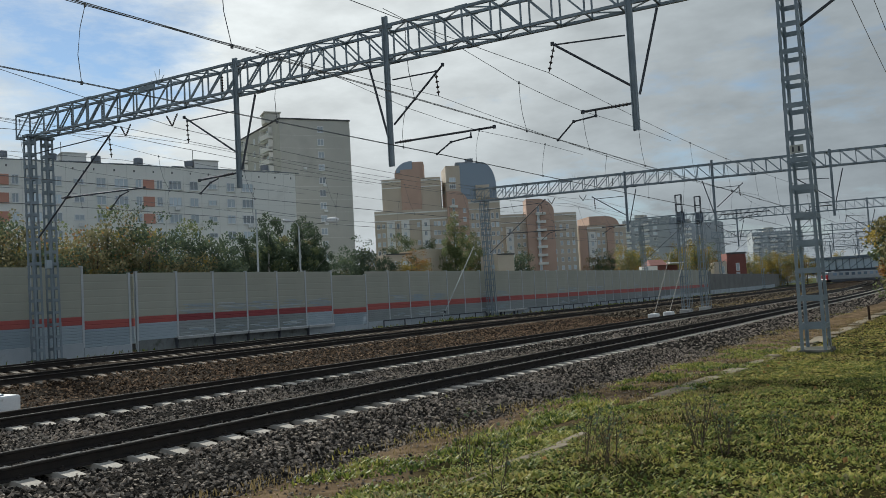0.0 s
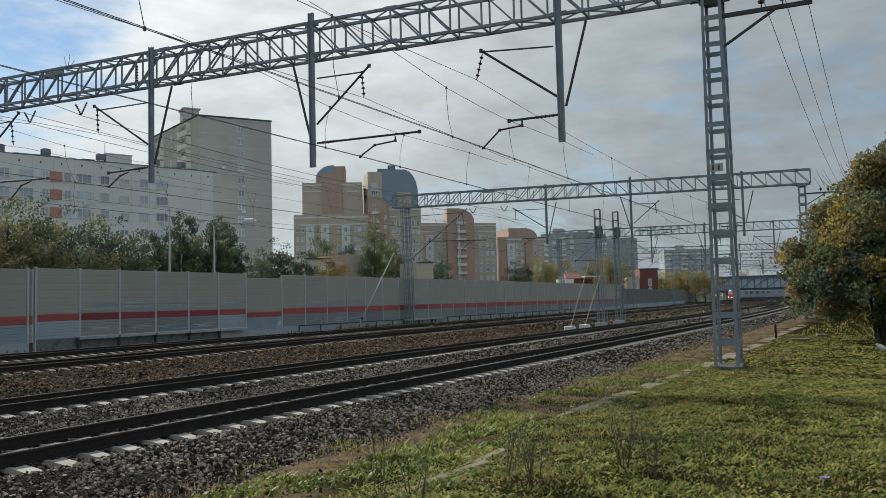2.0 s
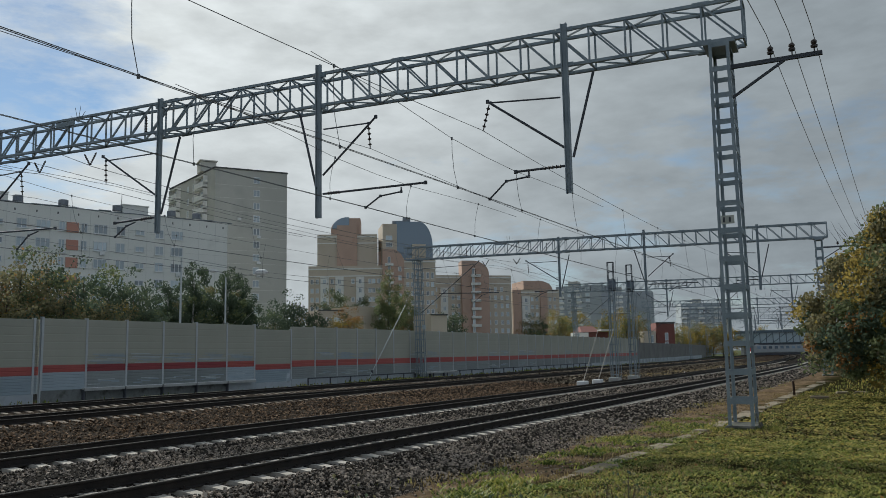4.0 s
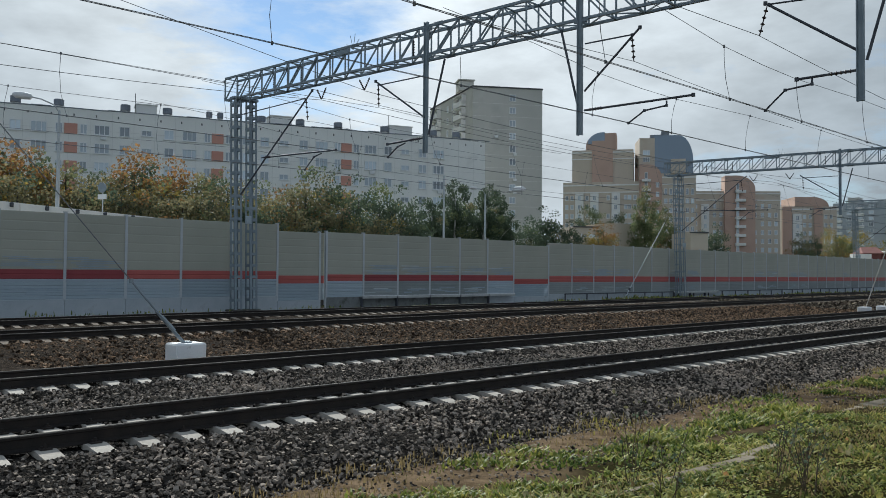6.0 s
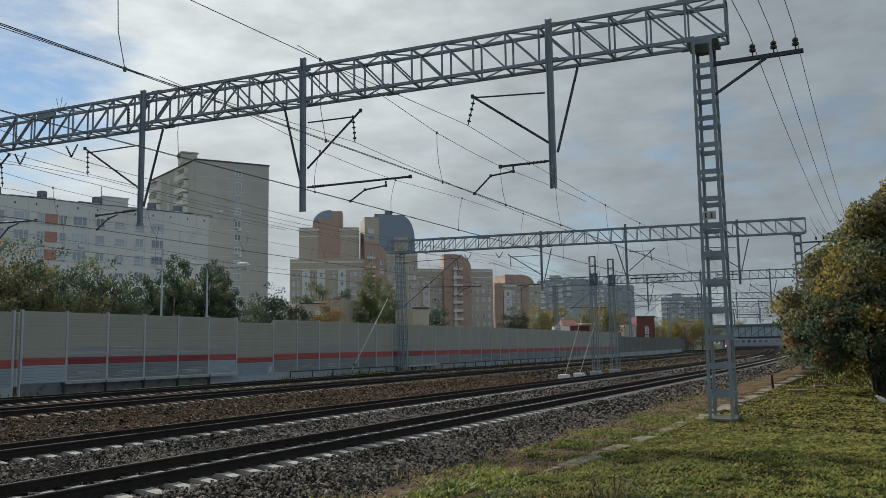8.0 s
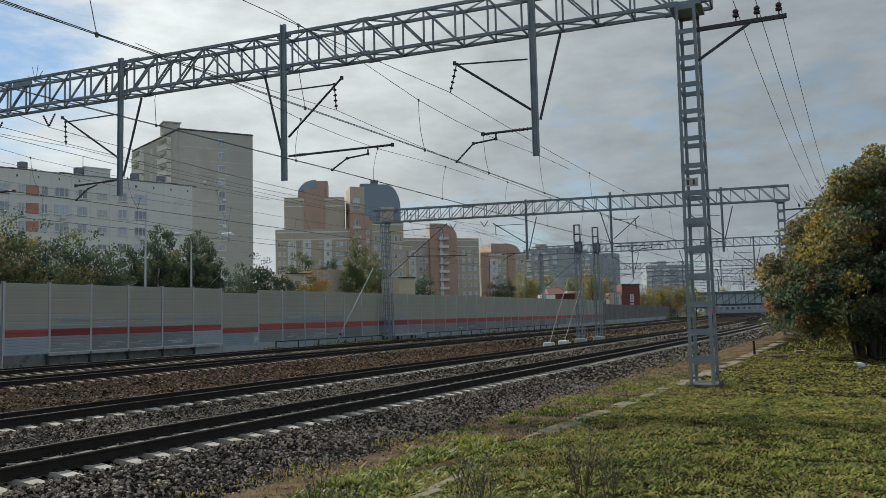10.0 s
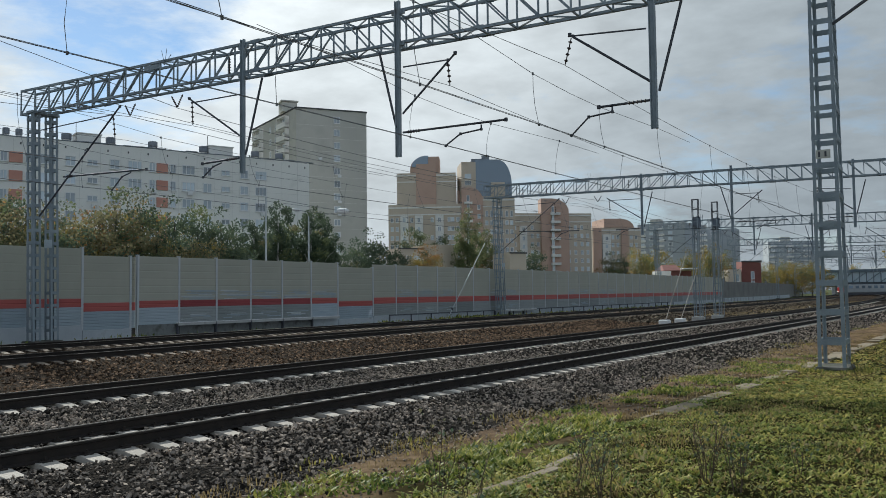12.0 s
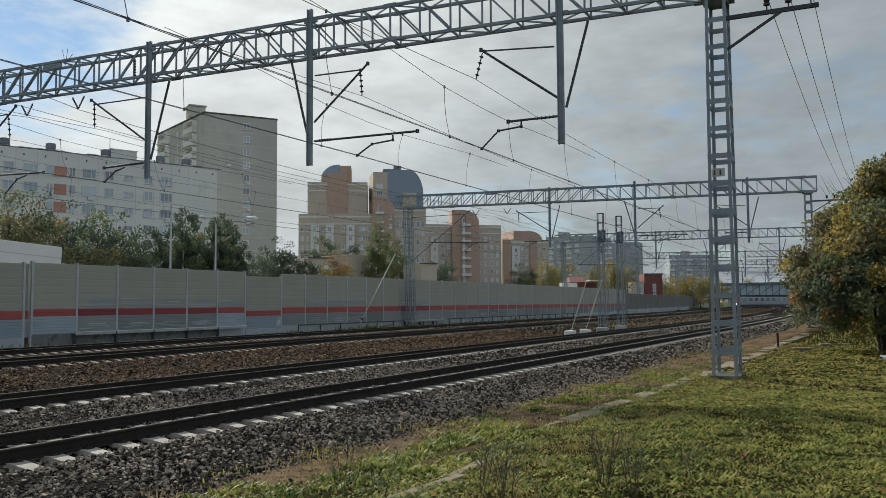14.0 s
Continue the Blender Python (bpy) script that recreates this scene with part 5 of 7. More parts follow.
# ---------------------------------------------------------------- trees
def leaf_material(name, a, b, c, rough=0.55, mottle=0.0, through_light=0.43, gloss=0.05):
    """Leaf colours spread leaf by leaf; some light passes through."""
    m = bpy.data.materials.new(name)
    m.use_nodes = True
    nt = m.node_tree
    N, L = nt.nodes.new, nt.links.new
    p = nt.nodes["Principled BSDF"]
    geo = N("ShaderNodeNewGeometry")
    ramp = N("ShaderNodeValToRGB")
    el = ramp.color_ramp.elements
    el[0].color, el[1].color = rgba(a), rgba(c)
    el.new(0.55).color = rgba(b)
    info = N("ShaderNodeObjectInfo")
    ad = N("ShaderNodeMath")
    ad.operation = "MULTIPLY_ADD"
    L(info.outputs["Random"], ad.inputs[0])
    ad.inputs[1].default_value = 0.25
    L(geo.outputs["Random Per Island"], ad.inputs[2])
    fac = ad.outputs[0]
    if mottle:
        # patches of one tone, a hand to a metre wide
        co = N("ShaderNodeTexCoord")
        for scale in (1.1, 5.0):
            nz, sb, ml = N("ShaderNodeTexNoise"), N("ShaderNodeMath"), N("ShaderNodeMath")
            nz.inputs["Scale"].default_value, nz.inputs["Detail"].default_value = scale, 3
            L(co.outputs["Object"], nz.inputs["Vector"])
            sb.operation, ml.operation = "SUBTRACT", "MULTIPLY_ADD"
            L(nz.outputs["Fac"], sb.inputs[0])
            sb.inputs[1].default_value = 0.55
            L(sb.outputs[0], ml.inputs[0])
            ml.inputs[1].default_value = mottle
            L(fac, ml.inputs[2])
            fac = ml.outputs[0]
    L(fac, ramp.inputs["Fac"])
    L(ramp.outputs["Color"], p.inputs["Base Color"])
    p.inputs["Roughness"].default_value = rough
    p.inputs["Specular IOR Level"].default_value = gloss
    tr, mx = N("ShaderNodeBsdfTranslucent"), N("ShaderNodeMixShader")
    L(ramp.outputs["Color"], tr.inputs["Color"])
    mx.inputs["Fac"].default_value = through_light
    L(p.outputs[0], mx.inputs[1])
    L(tr.outputs[0], mx.inputs[2])
    L(mx.outputs[0], nt.nodes["Material Output"].inputs["Surface"])
    return m


MAT["leaf_green"] = leaf_material("green_leaves", (0.120, 0.148, 0.076), (0.155, 0.186, 0.092), (0.195, 0.216, 0.106))
MAT["leaf_dark"] = leaf_material("dark_green_leaves", (0.068, 0.096, 0.066), (0.090, 0.121, 0.080), (0.115, 0.148, 0.094))
MAT["leaf_yellow"] = leaf_material("yellow_leaves", (0.250, 0.200, 0.060), (0.335, 0.258, 0.074), (0.410, 0.310, 0.090))
MAT["leaf_orange"] = leaf_material("orange_leaves", (0.250, 0.142, 0.062), (0.318, 0.178, 0.074), (0.365, 0.206, 0.084))
MAT["leaf_brown"] = leaf_material("olive_brown_leaves", (0.170, 0.164, 0.094), (0.218, 0.202, 0.112), (0.268, 0.236, 0.128))
MAT["bark"] = surface("dark_bark", (0.035, 0.030, 0.026), (0.085, 0.072, 0.06), 4, 0.95, 0, 0.6, 25)
MAT["birch"] = surface("birch_bark", (0.42, 0.41, 0.39), (0.60, 0.59, 0.56), 4, 0.8, 0, 0.3, 25, (0.05, 0.05, 0.05), 0.58, 3.0)
LEAF_MATS = ["leaf_green", "leaf_dark", "leaf_yellow", "leaf_orange", "leaf_brown"]


def leaf_cloud(name, centres, radii, per, size, kinds, rng, droop=0.3, flat=0.75):
    """Folded four-point leaves scattered through clumps. kinds: index of each clump's colour."""
    n = len(centres)
    idx = np.repeat(np.arange(n), per)
    m = len(idx)
    v = rng.normal(size=(m, 3))
    v /= np.linalg.norm(v, axis=1)[:, None] + 1e-9
    r = rng.random(m) ** 0.45
    pos = centres[idx] + v * (r * radii[idx])[:, None] * np.array([1, 1, flat])
    d = rng.normal(size=(m, 3))
    d[:, 2] -= droop * 2
    d /= np.linalg.norm(d, axis=1)[:, None]
    q = np.cross(d, rng.normal(size=(m, 3)))
    q /= np.linalg.norm(q, axis=1)[:, None] + 1e-9
    nn = np.cross(d, q)
    s = size * (0.6 + 0.8 * rng.random(m))[:, None]
    quad = np.stack([pos - d * s * 0.5, pos + q * s * 0.42 + nn * s * 0.14, pos + d * s * 0.55, pos - q * s * 0.42 + nn * s * 0.14], 1).reshape(-1, 3)
    me = bpy.data.meshes.new(name)
    me.vertices.add(m * 4)
    me.vertices.foreach_set("co", quad.astype(np.float32).ravel())
    tri = (np.arange(m)[:, None] * 4 + np.array([0, 1, 2, 0, 2, 3])[None]).astype(np.int32).ravel()
    me.loops.add(m * 6)
    me.loops.foreach_set("vertex_index", tri)
    me.polygons.add(m * 2)
    me.polygons.foreach_set("loop_start", np.arange(0, m * 6, 3, dtype=np.int32))
    for k in LEAF_MATS:
        me.materials.append(MAT[k])
    kk = kinds[idx].copy()
    swap = rng.random(m) < 0.12
    kk[swap] = kinds[rng.integers(0, n, swap.sum())]
    me.polygons.foreach_set("material_index", np.repeat(kk, 2).astype(np.int32))
    me.update(calc_edges=True)
    me.validate()
    me.shade_flat()
    return me


def trunk_mesh(h, r, rng, limbs=7, mat="bark", lean=0.15, stems=1, spread_r=0.0):
    bm = bmesh.new()
    for k in range(stems):
        a = 2 * math.pi * k / max(1, stems) + rng.uniform(-0.4, 0.4)
        base = Vector((math.cos(a), math.sin(a), 0)) * spread_r * rng.uniform(0.4, 1.0)
        out = Vector((math.cos(a), math.sin(a), 0)) * (lean * h * rng.uniform(0.5, 1.2) if stems > 1 else rng.uniform(-0.3, 0.3))
        pts = [base + out * (t ** 1.3) + Vector((rng.uniform(-0.06, 0.06) * h * 0.2, rng.uniform(-0.06, 0.06) * h * 0.2, h * t)) for t in (0, 0.2, 0.4, 0.6, 0.8, 1.0)]
        rr = r * rng.uniform(0.7, 1.1) if stems > 1 else r
        for i in range(5):
            rod(bm, pts[i], pts[i + 1], rr * (1 - 0.17 * i), 7, rr * (1 - 0.17 * (i + 1)), cap=False)
        for j in range(limbs):
            t = rng.uniform(0.3, 0.95)
            i = min(4, int(t * 5))
            p = pts[i].lerp(pts[i + 1], t * 5 - i)
            b = rng.uniform(0, 2 * math.pi)
            ln = h * rng.uniform(0.18, 0.34) * (1.2 - t)
            e = p + Vector((math.cos(b) * ln, math.sin(b) * ln, ln * rng.uniform(0.3, 0.9)))
            rod(bm, p, e, rr * 0.35 * (1.2 - t), 5, 0.012, cap=False)
            e2 = e + Vector((math.cos(b + 0.7) * ln * 0.4, math.sin(b + 0.7) * ln * 0.4, ln * 0.25))
            rod(bm, p.lerp(e, 0.6), e2, rr * 0.15, 4, 0.008, cap=False)
    return mesh_of(bm, "trunk", MAT[mat], True)


def crown_points(n, h, w, low, rng, power=0.5):
    """Clump centres of an uneven egg-shaped crown."""
    lumps = rng.normal(size=(9, 3))
    lumps /= np.linalg.norm(lumps, axis=1)[:, None]
    out = []
    while len(out) < n:
        v = rng.normal(size=3)
        v /= np.linalg.norm(v)
        r = rng.random() ** power
        bulge = 0.72 + 0.45 * max(0.0, float((lumps @ v).max()) - 0.55) / 0.45
        z = v[2] * r * bulge
        taper = 1.0 - 0.35 * max(0.0, z)
        out.append((v[0] * r * w * bulge * taper, v[1] * r * w * bulge * taper, low + (h - low) * (0.5 + 0.5 * z)))
    return np.array(out)


def tree(label, h, w, low, mix, size, clumps, per, seed, mat="bark", droop=0.3, category="tree", group="trees behind the barrier"):
    rng = np.random.default_rng(seed)
    pr = random.Random(seed)
    root = thing("tree", Matrix(), label, category, group)
    ob = new("trunk", trunk_mesh(h * 0.85, 0.02 * h, pr, 8, mat))
    ob.parent = root
    c = crown_points(clumps, h, w, low, rng)
    # clumps of one colour hang together
    way = rng.normal(size=3)
    order = np.argsort(c @ (way / np.linalg.norm(way)) / w + rng.normal(size=clumps) * 0.35)
    kinds = np.empty(clumps, int)
    turn = rng.permutation(5)
    kinds[order] = turn[np.minimum(4, np.searchsorted(np.cumsum(np.array(mix)[turn]), (np.arange(clumps) + 0.5) / clumps))]
    ob = new("crown", leaf_cloud("crown", c, np.full(clumps, w * 0.28), int(per * 1.3), size * 0.60, kinds, rng, droop))
    ob.parent = root
    return root


def plant_trees():
    kinds = {
        "Y": tree("autumn maple with yellow and olive leaves", 11.5, 3.8, 1.5, [0.14, 0.10, 0.26, 0.22, 0.28], 0.42, 90, 34, 11),
        "G": tree("broad tree with olive-green leaves turning yellow", 11.0, 4.0, 1.2, [0.26, 0.14, 0.13, 0.11, 0.36], 0.40, 95, 34, 12),
        "B": tree("tree with thin brownish autumn leaves", 9.5, 3.4, 1.2, [0.22, 0.22, 0.04, 0.12, 0.40], 0.36, 85, 32, 13),
        "D": tree("dark green tree still in full leaf", 9.0, 3.2, 1.0, [0.14, 0.84, 0.0, 0.0, 0.02], 0.36, 90, 34, 14),
        "W": tree("birch with drooping dark green twigs", 10.5, 2.0, 2.0, [0.12, 0.86, 0.0, 0.0, 0.02], 0.28, 90, 56, 15, "birch", 0.9),
        "P": tree("slender tall tree with light green leaves", 15.0, 3.2, 3.0, [0.85, 0.0, 0.08, 0.0, 0.07], 0.42, 110, 48, 16),
        "O": tree("round tree with olive leaves just turning", 9.0, 3.4, 1.0, [0.40, 0.36, 0.04, 0.0, 0.20], 0.36, 90, 34, 18),
        "T": tree("tall dark green tree between the houses", 19.0, 5.2, 3.0, [0.30, 0.66, 0.02, 0.0, 0.02], 0.5, 130, 60, 19),
        "L": tree("thin tree with pale yellow-green autumn leaves", 9.0, 3.4, 0.8, [0.30, 0.0, 0.30, 0.06, 0.34], 0.34, 85, 36, 20),
        "S": tree("small rounded tree with golden autumn leaves", 6.0, 2.8, 0.6, [0.1, 0.0, 0.7, 0.1, 0.1], 0.34, 60, 32, 17),
    }
    high = {"Y": 11.5, "G": 11.0, "B": 9.5, "D": 9.0, "W": 10.5, "P": 15.0, "S": 6.0, "O": 9.0, "T": 19.0, "L": 9.0}
    rows = [(-46, 8.6, "Y", 0), (-43.5, 8.3, "Y", 0), (-41.3, 7.9, "Y", 0), (-39.4, 7.5, "Y", 0), (-37.6, 7.7, "G", 0), (-35.4, 6.9, "G", 0), (-33.5, 7.7, "Y", 0), (-31.6, 7.3, "Y", 0), (-29.6, 7.1, "G", 0), (-27.7, 6.6, "G", 0),
            (-26.2, 6.0, "B", 0), (-24.9, 6.3, "S", 4), (-24.0, 5.5, "B", 2), (-22.5, 6.8, "B", 0), (-21.0, 7.0, "B", 0), (-18.9, 6.1, "D", 0), (-17.4, 6.0, "O", 2), (-16.0, 5.5, "D", 0), (-14.7, 4.3, "D", 3), (-13.8, 5.2, "W", 0), (-13.0, 4.4, "D", 3),
            (-12.2, 6.5, "W", 0), (-11.4, 5.4, "D", 4), (-10.1, 6.2, "W", 2), (-9.3, 5.8, "W", 5), (-8.6, 4.4, "W", 6), (-6.3, 4.2, "D", 30), (-5.2, 3.9, "D", 34), (-4.3, 3.3, "D", 44), (-2.8, 4.7, "T", 120), (-0.9, 4.2, "T", 124), (-2.0, 3.4, "Y", 42), (-3.1, 2.9, "S", 46),
            (0.7, 5.5, "P", 62), (1.7, 4.4, "P", 66), (2.6, 3.2, "B", 60), (5.1, 3.1, "D", 60), (4.4, 2.7, "D", 64),
            (10.4, 2.7, "B", 90), (11.3, 2.5, "B", 95), (12.3, 3.2, "L", 130), (13.2, 3.5, "L", 150), (14.4, 2.9, "S", 130), (15.6, 3.0, "L", 150), (16.8, 3.5, "L", 140), (17.6, 2.6, "B", 160), (20.1, 2.0, "L", 195), (20.7, 1.9, "S", 200), (21.3, 2.1, "L", 205), (21.8, 1.8, "S", 202), (22.3, 1.9, "L", 210), (22.9, 2.0, "L", 215), (23.5, 1.7, "S", 212), (25.4, 1.7, "L", 330),
            (-6.9, 3.5, "D", 26), (-36.4, 6.2, "B", -5), (-40.2, 6.6, "G", -6), (-32.6, 5.9, "B", -6), (-28.6, 5.8, "B", -5), (-20.0, 4.9, "B", -5), (-23.2, 5.0, "G", -5), (-25.5, 4.6, "D", -5), (-15.2, 3.7, "D", -4), (-17.8, 4.4, "G", -5), (-30.6, 5.6, "G", -6), (-34.4, 5.8, "G", -6)]
    rng = random.Random(7)
    for az, el, kind, back in rows:
        dist = 68.0 / math.cos(radians(az + 57.96)) + back if az < 12 else 90 + back
        want = 1.65 + dist * math.tan(radians(el))
        z = want - high[kind]
        z = max(-0.6 - 0.5 * high[kind], min(z, 0.6)) if back < 100 else z
        p = polar(az, dist, -0.6 if z > -0.6 else z)
        ob = copy_thing(kinds[kind], Matrix.Translation((p.x, p.y, p.z)) @ Matrix.Rotation(rng.uniform(0, 6.28), 4, "Z"))
        k = max(0.55, min(1.7, (want + 0.6) / high[kind]))
        ob.matrix_basis = Matrix.Translation((p.x, p.y, -0.6)) @ Matrix.Rotation(rng.uniform(0, 6.28), 4, "Z") @ Matrix.Diagonal((k ** 0.7, k ** 0.7, k, 1))
    for k, base in enumerate(kinds.values()):
        p = polar(-50.5 - 3.5 * k, 84 + 3 * k, -0.6)
        base.matrix_basis = Matrix.Translation(p)


plant_trees()


def build_maple():
    """The many-stemmed maple at the edge of the lawn."""
    rng = np.random.default_rng(5)
    pr = random.Random(5)
    root = thing("maple", Matrix.Translation(at(42.0, -0.12, -0.62)), "many-stemmed maple with green, yellow and orange autumn leaves on the lawn", "tree", "maples on the lawn")
    ob = new("trunk", trunk_mesh(6.2, 0.13, pr, 9, "bark", 0.20, 9, 0.75))
    ob.parent = root
    n = 330
    c = crown_points(n, 9.3, 4.65, 0.6, rng, 0.42)
    c[:, :2] *= np.where(c[:, 2] > 4.0, 1.0 - 0.38 * (c[:, 2] - 4.0) / 5.3, 0.93 + 0.075 * (4.0 - c[:, 2]))[:, None]
    c[:, 2] = np.where(c[:, 2] < 1.0, c[:, 2] + 0.4, c[:, 2])
    skirt = rng.random((88, 3))
    c = np.concatenate([c, np.stack([np.cos(skirt[:, 0] * 6.28) * (3.0 + 1.3 * skirt[:, 1]), np.sin(skirt[:, 0] * 6.28) * (3.0 + 1.3 * skirt[:, 1]), 1.25 + 2.6 * skirt[:, 2]], 1)])
    n = len(c)
    left = np.array([NX, NY])
    c[:, :2] -= left * (0.15 + 0.12 * np.maximum(0, c[:, 2] - 4.0))[:, None]
    side = c[:, :2] @ left
    # autumn tints, with extra yellow high and on the left to paint in sunlight
    kinds = np.zeros(n, int)
    for i in range(n):
        f = 0.36 * (side[i] / 4.5) + 0.75 * (c[i, 2] - 4.0) / 5 + rng.normal() * 0.25
        q = rng.random()
        if f > 0.10:
            kinds[i] = 2 if q < 0.32 else (4 if q < 0.74 else 0)
        elif f > 0.0:
            kinds[i] = 4 if q < 0.22 else (3 if q < 0.32 else (1 if q < 0.60 else (2 if q < 0.66 else 0)))
        else:
            kinds[i] = 1 if q < 0.66 else (3 if q < 0.73 else (0 if q < 0.95 else 2))
    ob = new("crown", leaf_cloud("crown", c, rng.uniform(0.5, 0.9, n), 185, 0.152, kinds, rng, 0.25))
    ob.parent = root
    tw = bmesh.new()
    for i in range(60):
        a = pr.uniform(0, 6.28)
        r = pr.uniform(0.2, 2.6)
        p = Vector((math.cos(a) * r, math.sin(a) * r, 8.0 - r * 0.35))
        rod(tw, p, p + Vector((math.cos(a) * 0.35, math.sin(a) * 0.35, pr.uniform(0.4, 1.0))), 0.010, 4, 0.003, cap=False)
    tagged(part("bare_twigs", tw, MAT["bark"], root), kind="stuff")
    copy_thing(root, Matrix.Translation(at(44.5, -9.0, -0.62)) @ Matrix.Rotation(2.1, 4, "Z"))


build_maple()

# ---------------------------------------------------------------- signals, anchors and small things by the track
def ladder(bm, x, y, z0, z1, w, r=0.016, step=0.32):
    for k in (-w / 2, w / 2):
        rod(bm, (x + k, y, z0), (x + k, y, z1), r, 5)
    z = z0 + 0.2
    while z < z1:
        rod(bm, (x - w / 2, y, z), (x + w / 2, y, z), r * 0.7, 4)
        z += step


MAT["signal_grey"] = surface("slate_blue_paint", (0.13, 0.165, 0.21), (0.19, 0.225, 0.27), 3, 0.7, 0.1, 0.1, 40)


def build_signals():
    def signal(s, d, top):
        root = thing("railway_signal", frame_at(s, d, -0.62), "grey lattice signal mast with a slate lamp head seen from behind", "railway signal", "railway signals")
        bm = bmesh.new()
        lattice_leg(bm, top - 1.2 + 0.62, 0.50, 0.42, 0.55, 0.07, 0.46, 0.06)
        part("mast", bm, MAT["steel_grey"], root)
        bm = bmesh.new()
        ladder(bm, 0.0, -0.45, 0.3, top - 1.1 + 0.62, 0.42)
        part("ladder", bm, MAT["steel_grey"], root)
        bm = bmesh.new()
        box(bm, (0.05, 0, top - 1.62 + 0.62), (0.34, 0.46, 0.62), None, 0, 0.05)
        box(bm, (0.25, 0, top - 1.62 + 0.62), (0.03, 0.56, 0.78), None, 0, 0.02)
        head = part("lamp_head", bm, MAT["signal_grey"], root, "slate-blue back of the signal lamp head")
        bm = bmesh.new()
        for z in (top - 1.55 + 0.62, top - 1.95 + 0.62):
            lathe(bm, [(0.11, 0.0), (0.11, 0.22), (0.09, 0.22)], (0.26, 0, z), 10, 0, Matrix.Rotation(radians(90), 3, "Y"))
        part("hood", bm, MAT["dark_steel"], head)
        bm = bmesh.new()
        for y in (-0.21, 0.21):
            for x in (-0.12, 0.12):
                rod(bm, (x, y, top - 1.35 + 0.62), (x, y, top + 0.62), 0.03, 5)
        for z in (top - 1.3, top - 0.7, top):
            for p, q in (((-0.12, -0.21), (0.12, -0.21)), ((0.12, -0.21), (0.12, 0.21)), ((0.12, 0.21), (-0.12, 0.21)), ((-0.12, 0.21), (-0.12, -0.21))):
                rod(bm, (*p, z + 0.62), (*q, z + 0.62), 0.032, 5)
        part("service_cage", bm, MAT["dark_steel"], root)
        bm = bmesh.new()
        box(bm, (0, 0, top - 2.1 + 0.62), (0.45, 0.6, 0.03))
        part("platform", bm, MAT["dark_steel"], root)
        bm = bmesh.new()
        box(bm, (0, 0, 0.18), (0.75, 0.75, 0.55), None, 0, 0.04)
        part("footing", bm, MAT["concrete"], root)

    signal(60.1, 18.75, 8.25)
    signal(64.6, 18.65, 8.45)
    for s, s1, z1 in ((52.95, 57.5, 4.2), (56.0, 61.6, 4.7)):
        root = thing("anchor_block", frame_at(s, 18.7, -0.62), "whitewashed concrete anchor block with a steel guy rod", "anchor block", "anchor blocks")
        bm = bmesh.new()
        box(bm, (0, 0, 0.2), (0.72, 0.6, 0.5), None, 0, 0.05)
        part("block", bm, MAT["whitewash"], root)
        bm = bmesh.new()
        rod(bm, (0.1, 0, 0.35), (s1 - s, 0, z1 + 0.62), 0.026, 6)
        insulator(bm, (0.35 * (s1 - s), 0, 0.35 * z1 + 0.4), (0.45 * (s1 - s), 0, 0.45 * z1 + 0.45), 0.07, 3)
        part("guy_rod", bm, MAT["sleeper"], root)
    # the near anchor block with its twin rods
    root = thing("anchor_block", frame_at(9.62, 18.62, -0.62), "whitewashed concrete anchor block with a steel guy rod", "anchor block", "anchor blocks")
    bm = bmesh.new()
    box(bm, (0, 0, 0.27), (0.76, 0.62, 0.62), None, 0, 0.035)
    part("block", bm, MAT["whitewash"], root, "whitewashed block with dark chips")
    bm = bmesh.new()
    for y in (-0.05, 0.05):
        rod(bm, (0.02, y, 0.5), (-0.75, y * 0.6, 1.35), 0.028, 6)
    rod(bm, (-0.30, 0, 0.88), (-0.62, 0, 1.22), 0.05, 6)
    rod(bm, (-0.7, 0.0, 1.3), (-1.35, 0, 2.05), 0.024, 6)
    lathe(bm, [(0.05, -0.05), (0.05, 0.05)], (-1.35, 0, 2.05), 8)
    lathe(bm, [(0.12, 0), (0.10, 0.06)], (0.03, 0, 0.56), 10)
    part("guy_rod", bm, MAT["steel_grey"], root)
    bm = bmesh.new()
    rod(bm, (-1.35, 0, 2.05), (-6.6, 0, 8.1), 0.012, 5)
    part("guy_wire", bm, MAT["wire"], root)
    bm = bmesh.new()
    for x, z in ((-0.38, 0.18), (-0.2, 0.14), (-0.05, 0.1), (-0.33, 0.08)):
        box(bm, (x * 0.85, -0.308, z), (0.05, 0.012, 0.07), Matrix.Rotation(0.5, 4, "Y"))
    part("chip", bm, MAT["dark_steel"], root)
    mast = thing("anchor_mast", frame_at(2.9, 18.62, -0.62), "plain grey steel anchor mast beside the track", "mast")
    bm = bmesh.new()
    lattice_leg(bm, 9.6, 0.45, 0.3, 0.7, 0.08, 0.45, 0.08)
    part("shaft", bm, MAT["steel_grey"], mast)
    bm = bmesh.new()
    box(bm, (0, 0, 0.0), (0.9, 0.9, 0.5), None, 0, 0.04)
    part("footing", bm, MAT["concrete"], mast)
    for s, d in ((33.2, 18.2), (86.0, 19.4), (112.0, 20.0)):
        ob = thing("marker_post", frame_at(s, d, -0.62), "short whitewashed marker stone in the ballast", "marker", "marker stones")
        bm = bmesh.new()
        box(bm, (0, 0, 0.08), (0.13, 0.12, 0.20), None, 0, 0.02)
        lathe(bm, [(0.055, 0.175), (0.04, 0.22), (0.012, 0.24)], (0, 0, 0), 8)
        part("stone", bm, MAT["whitewash"], ob)


build_signals()


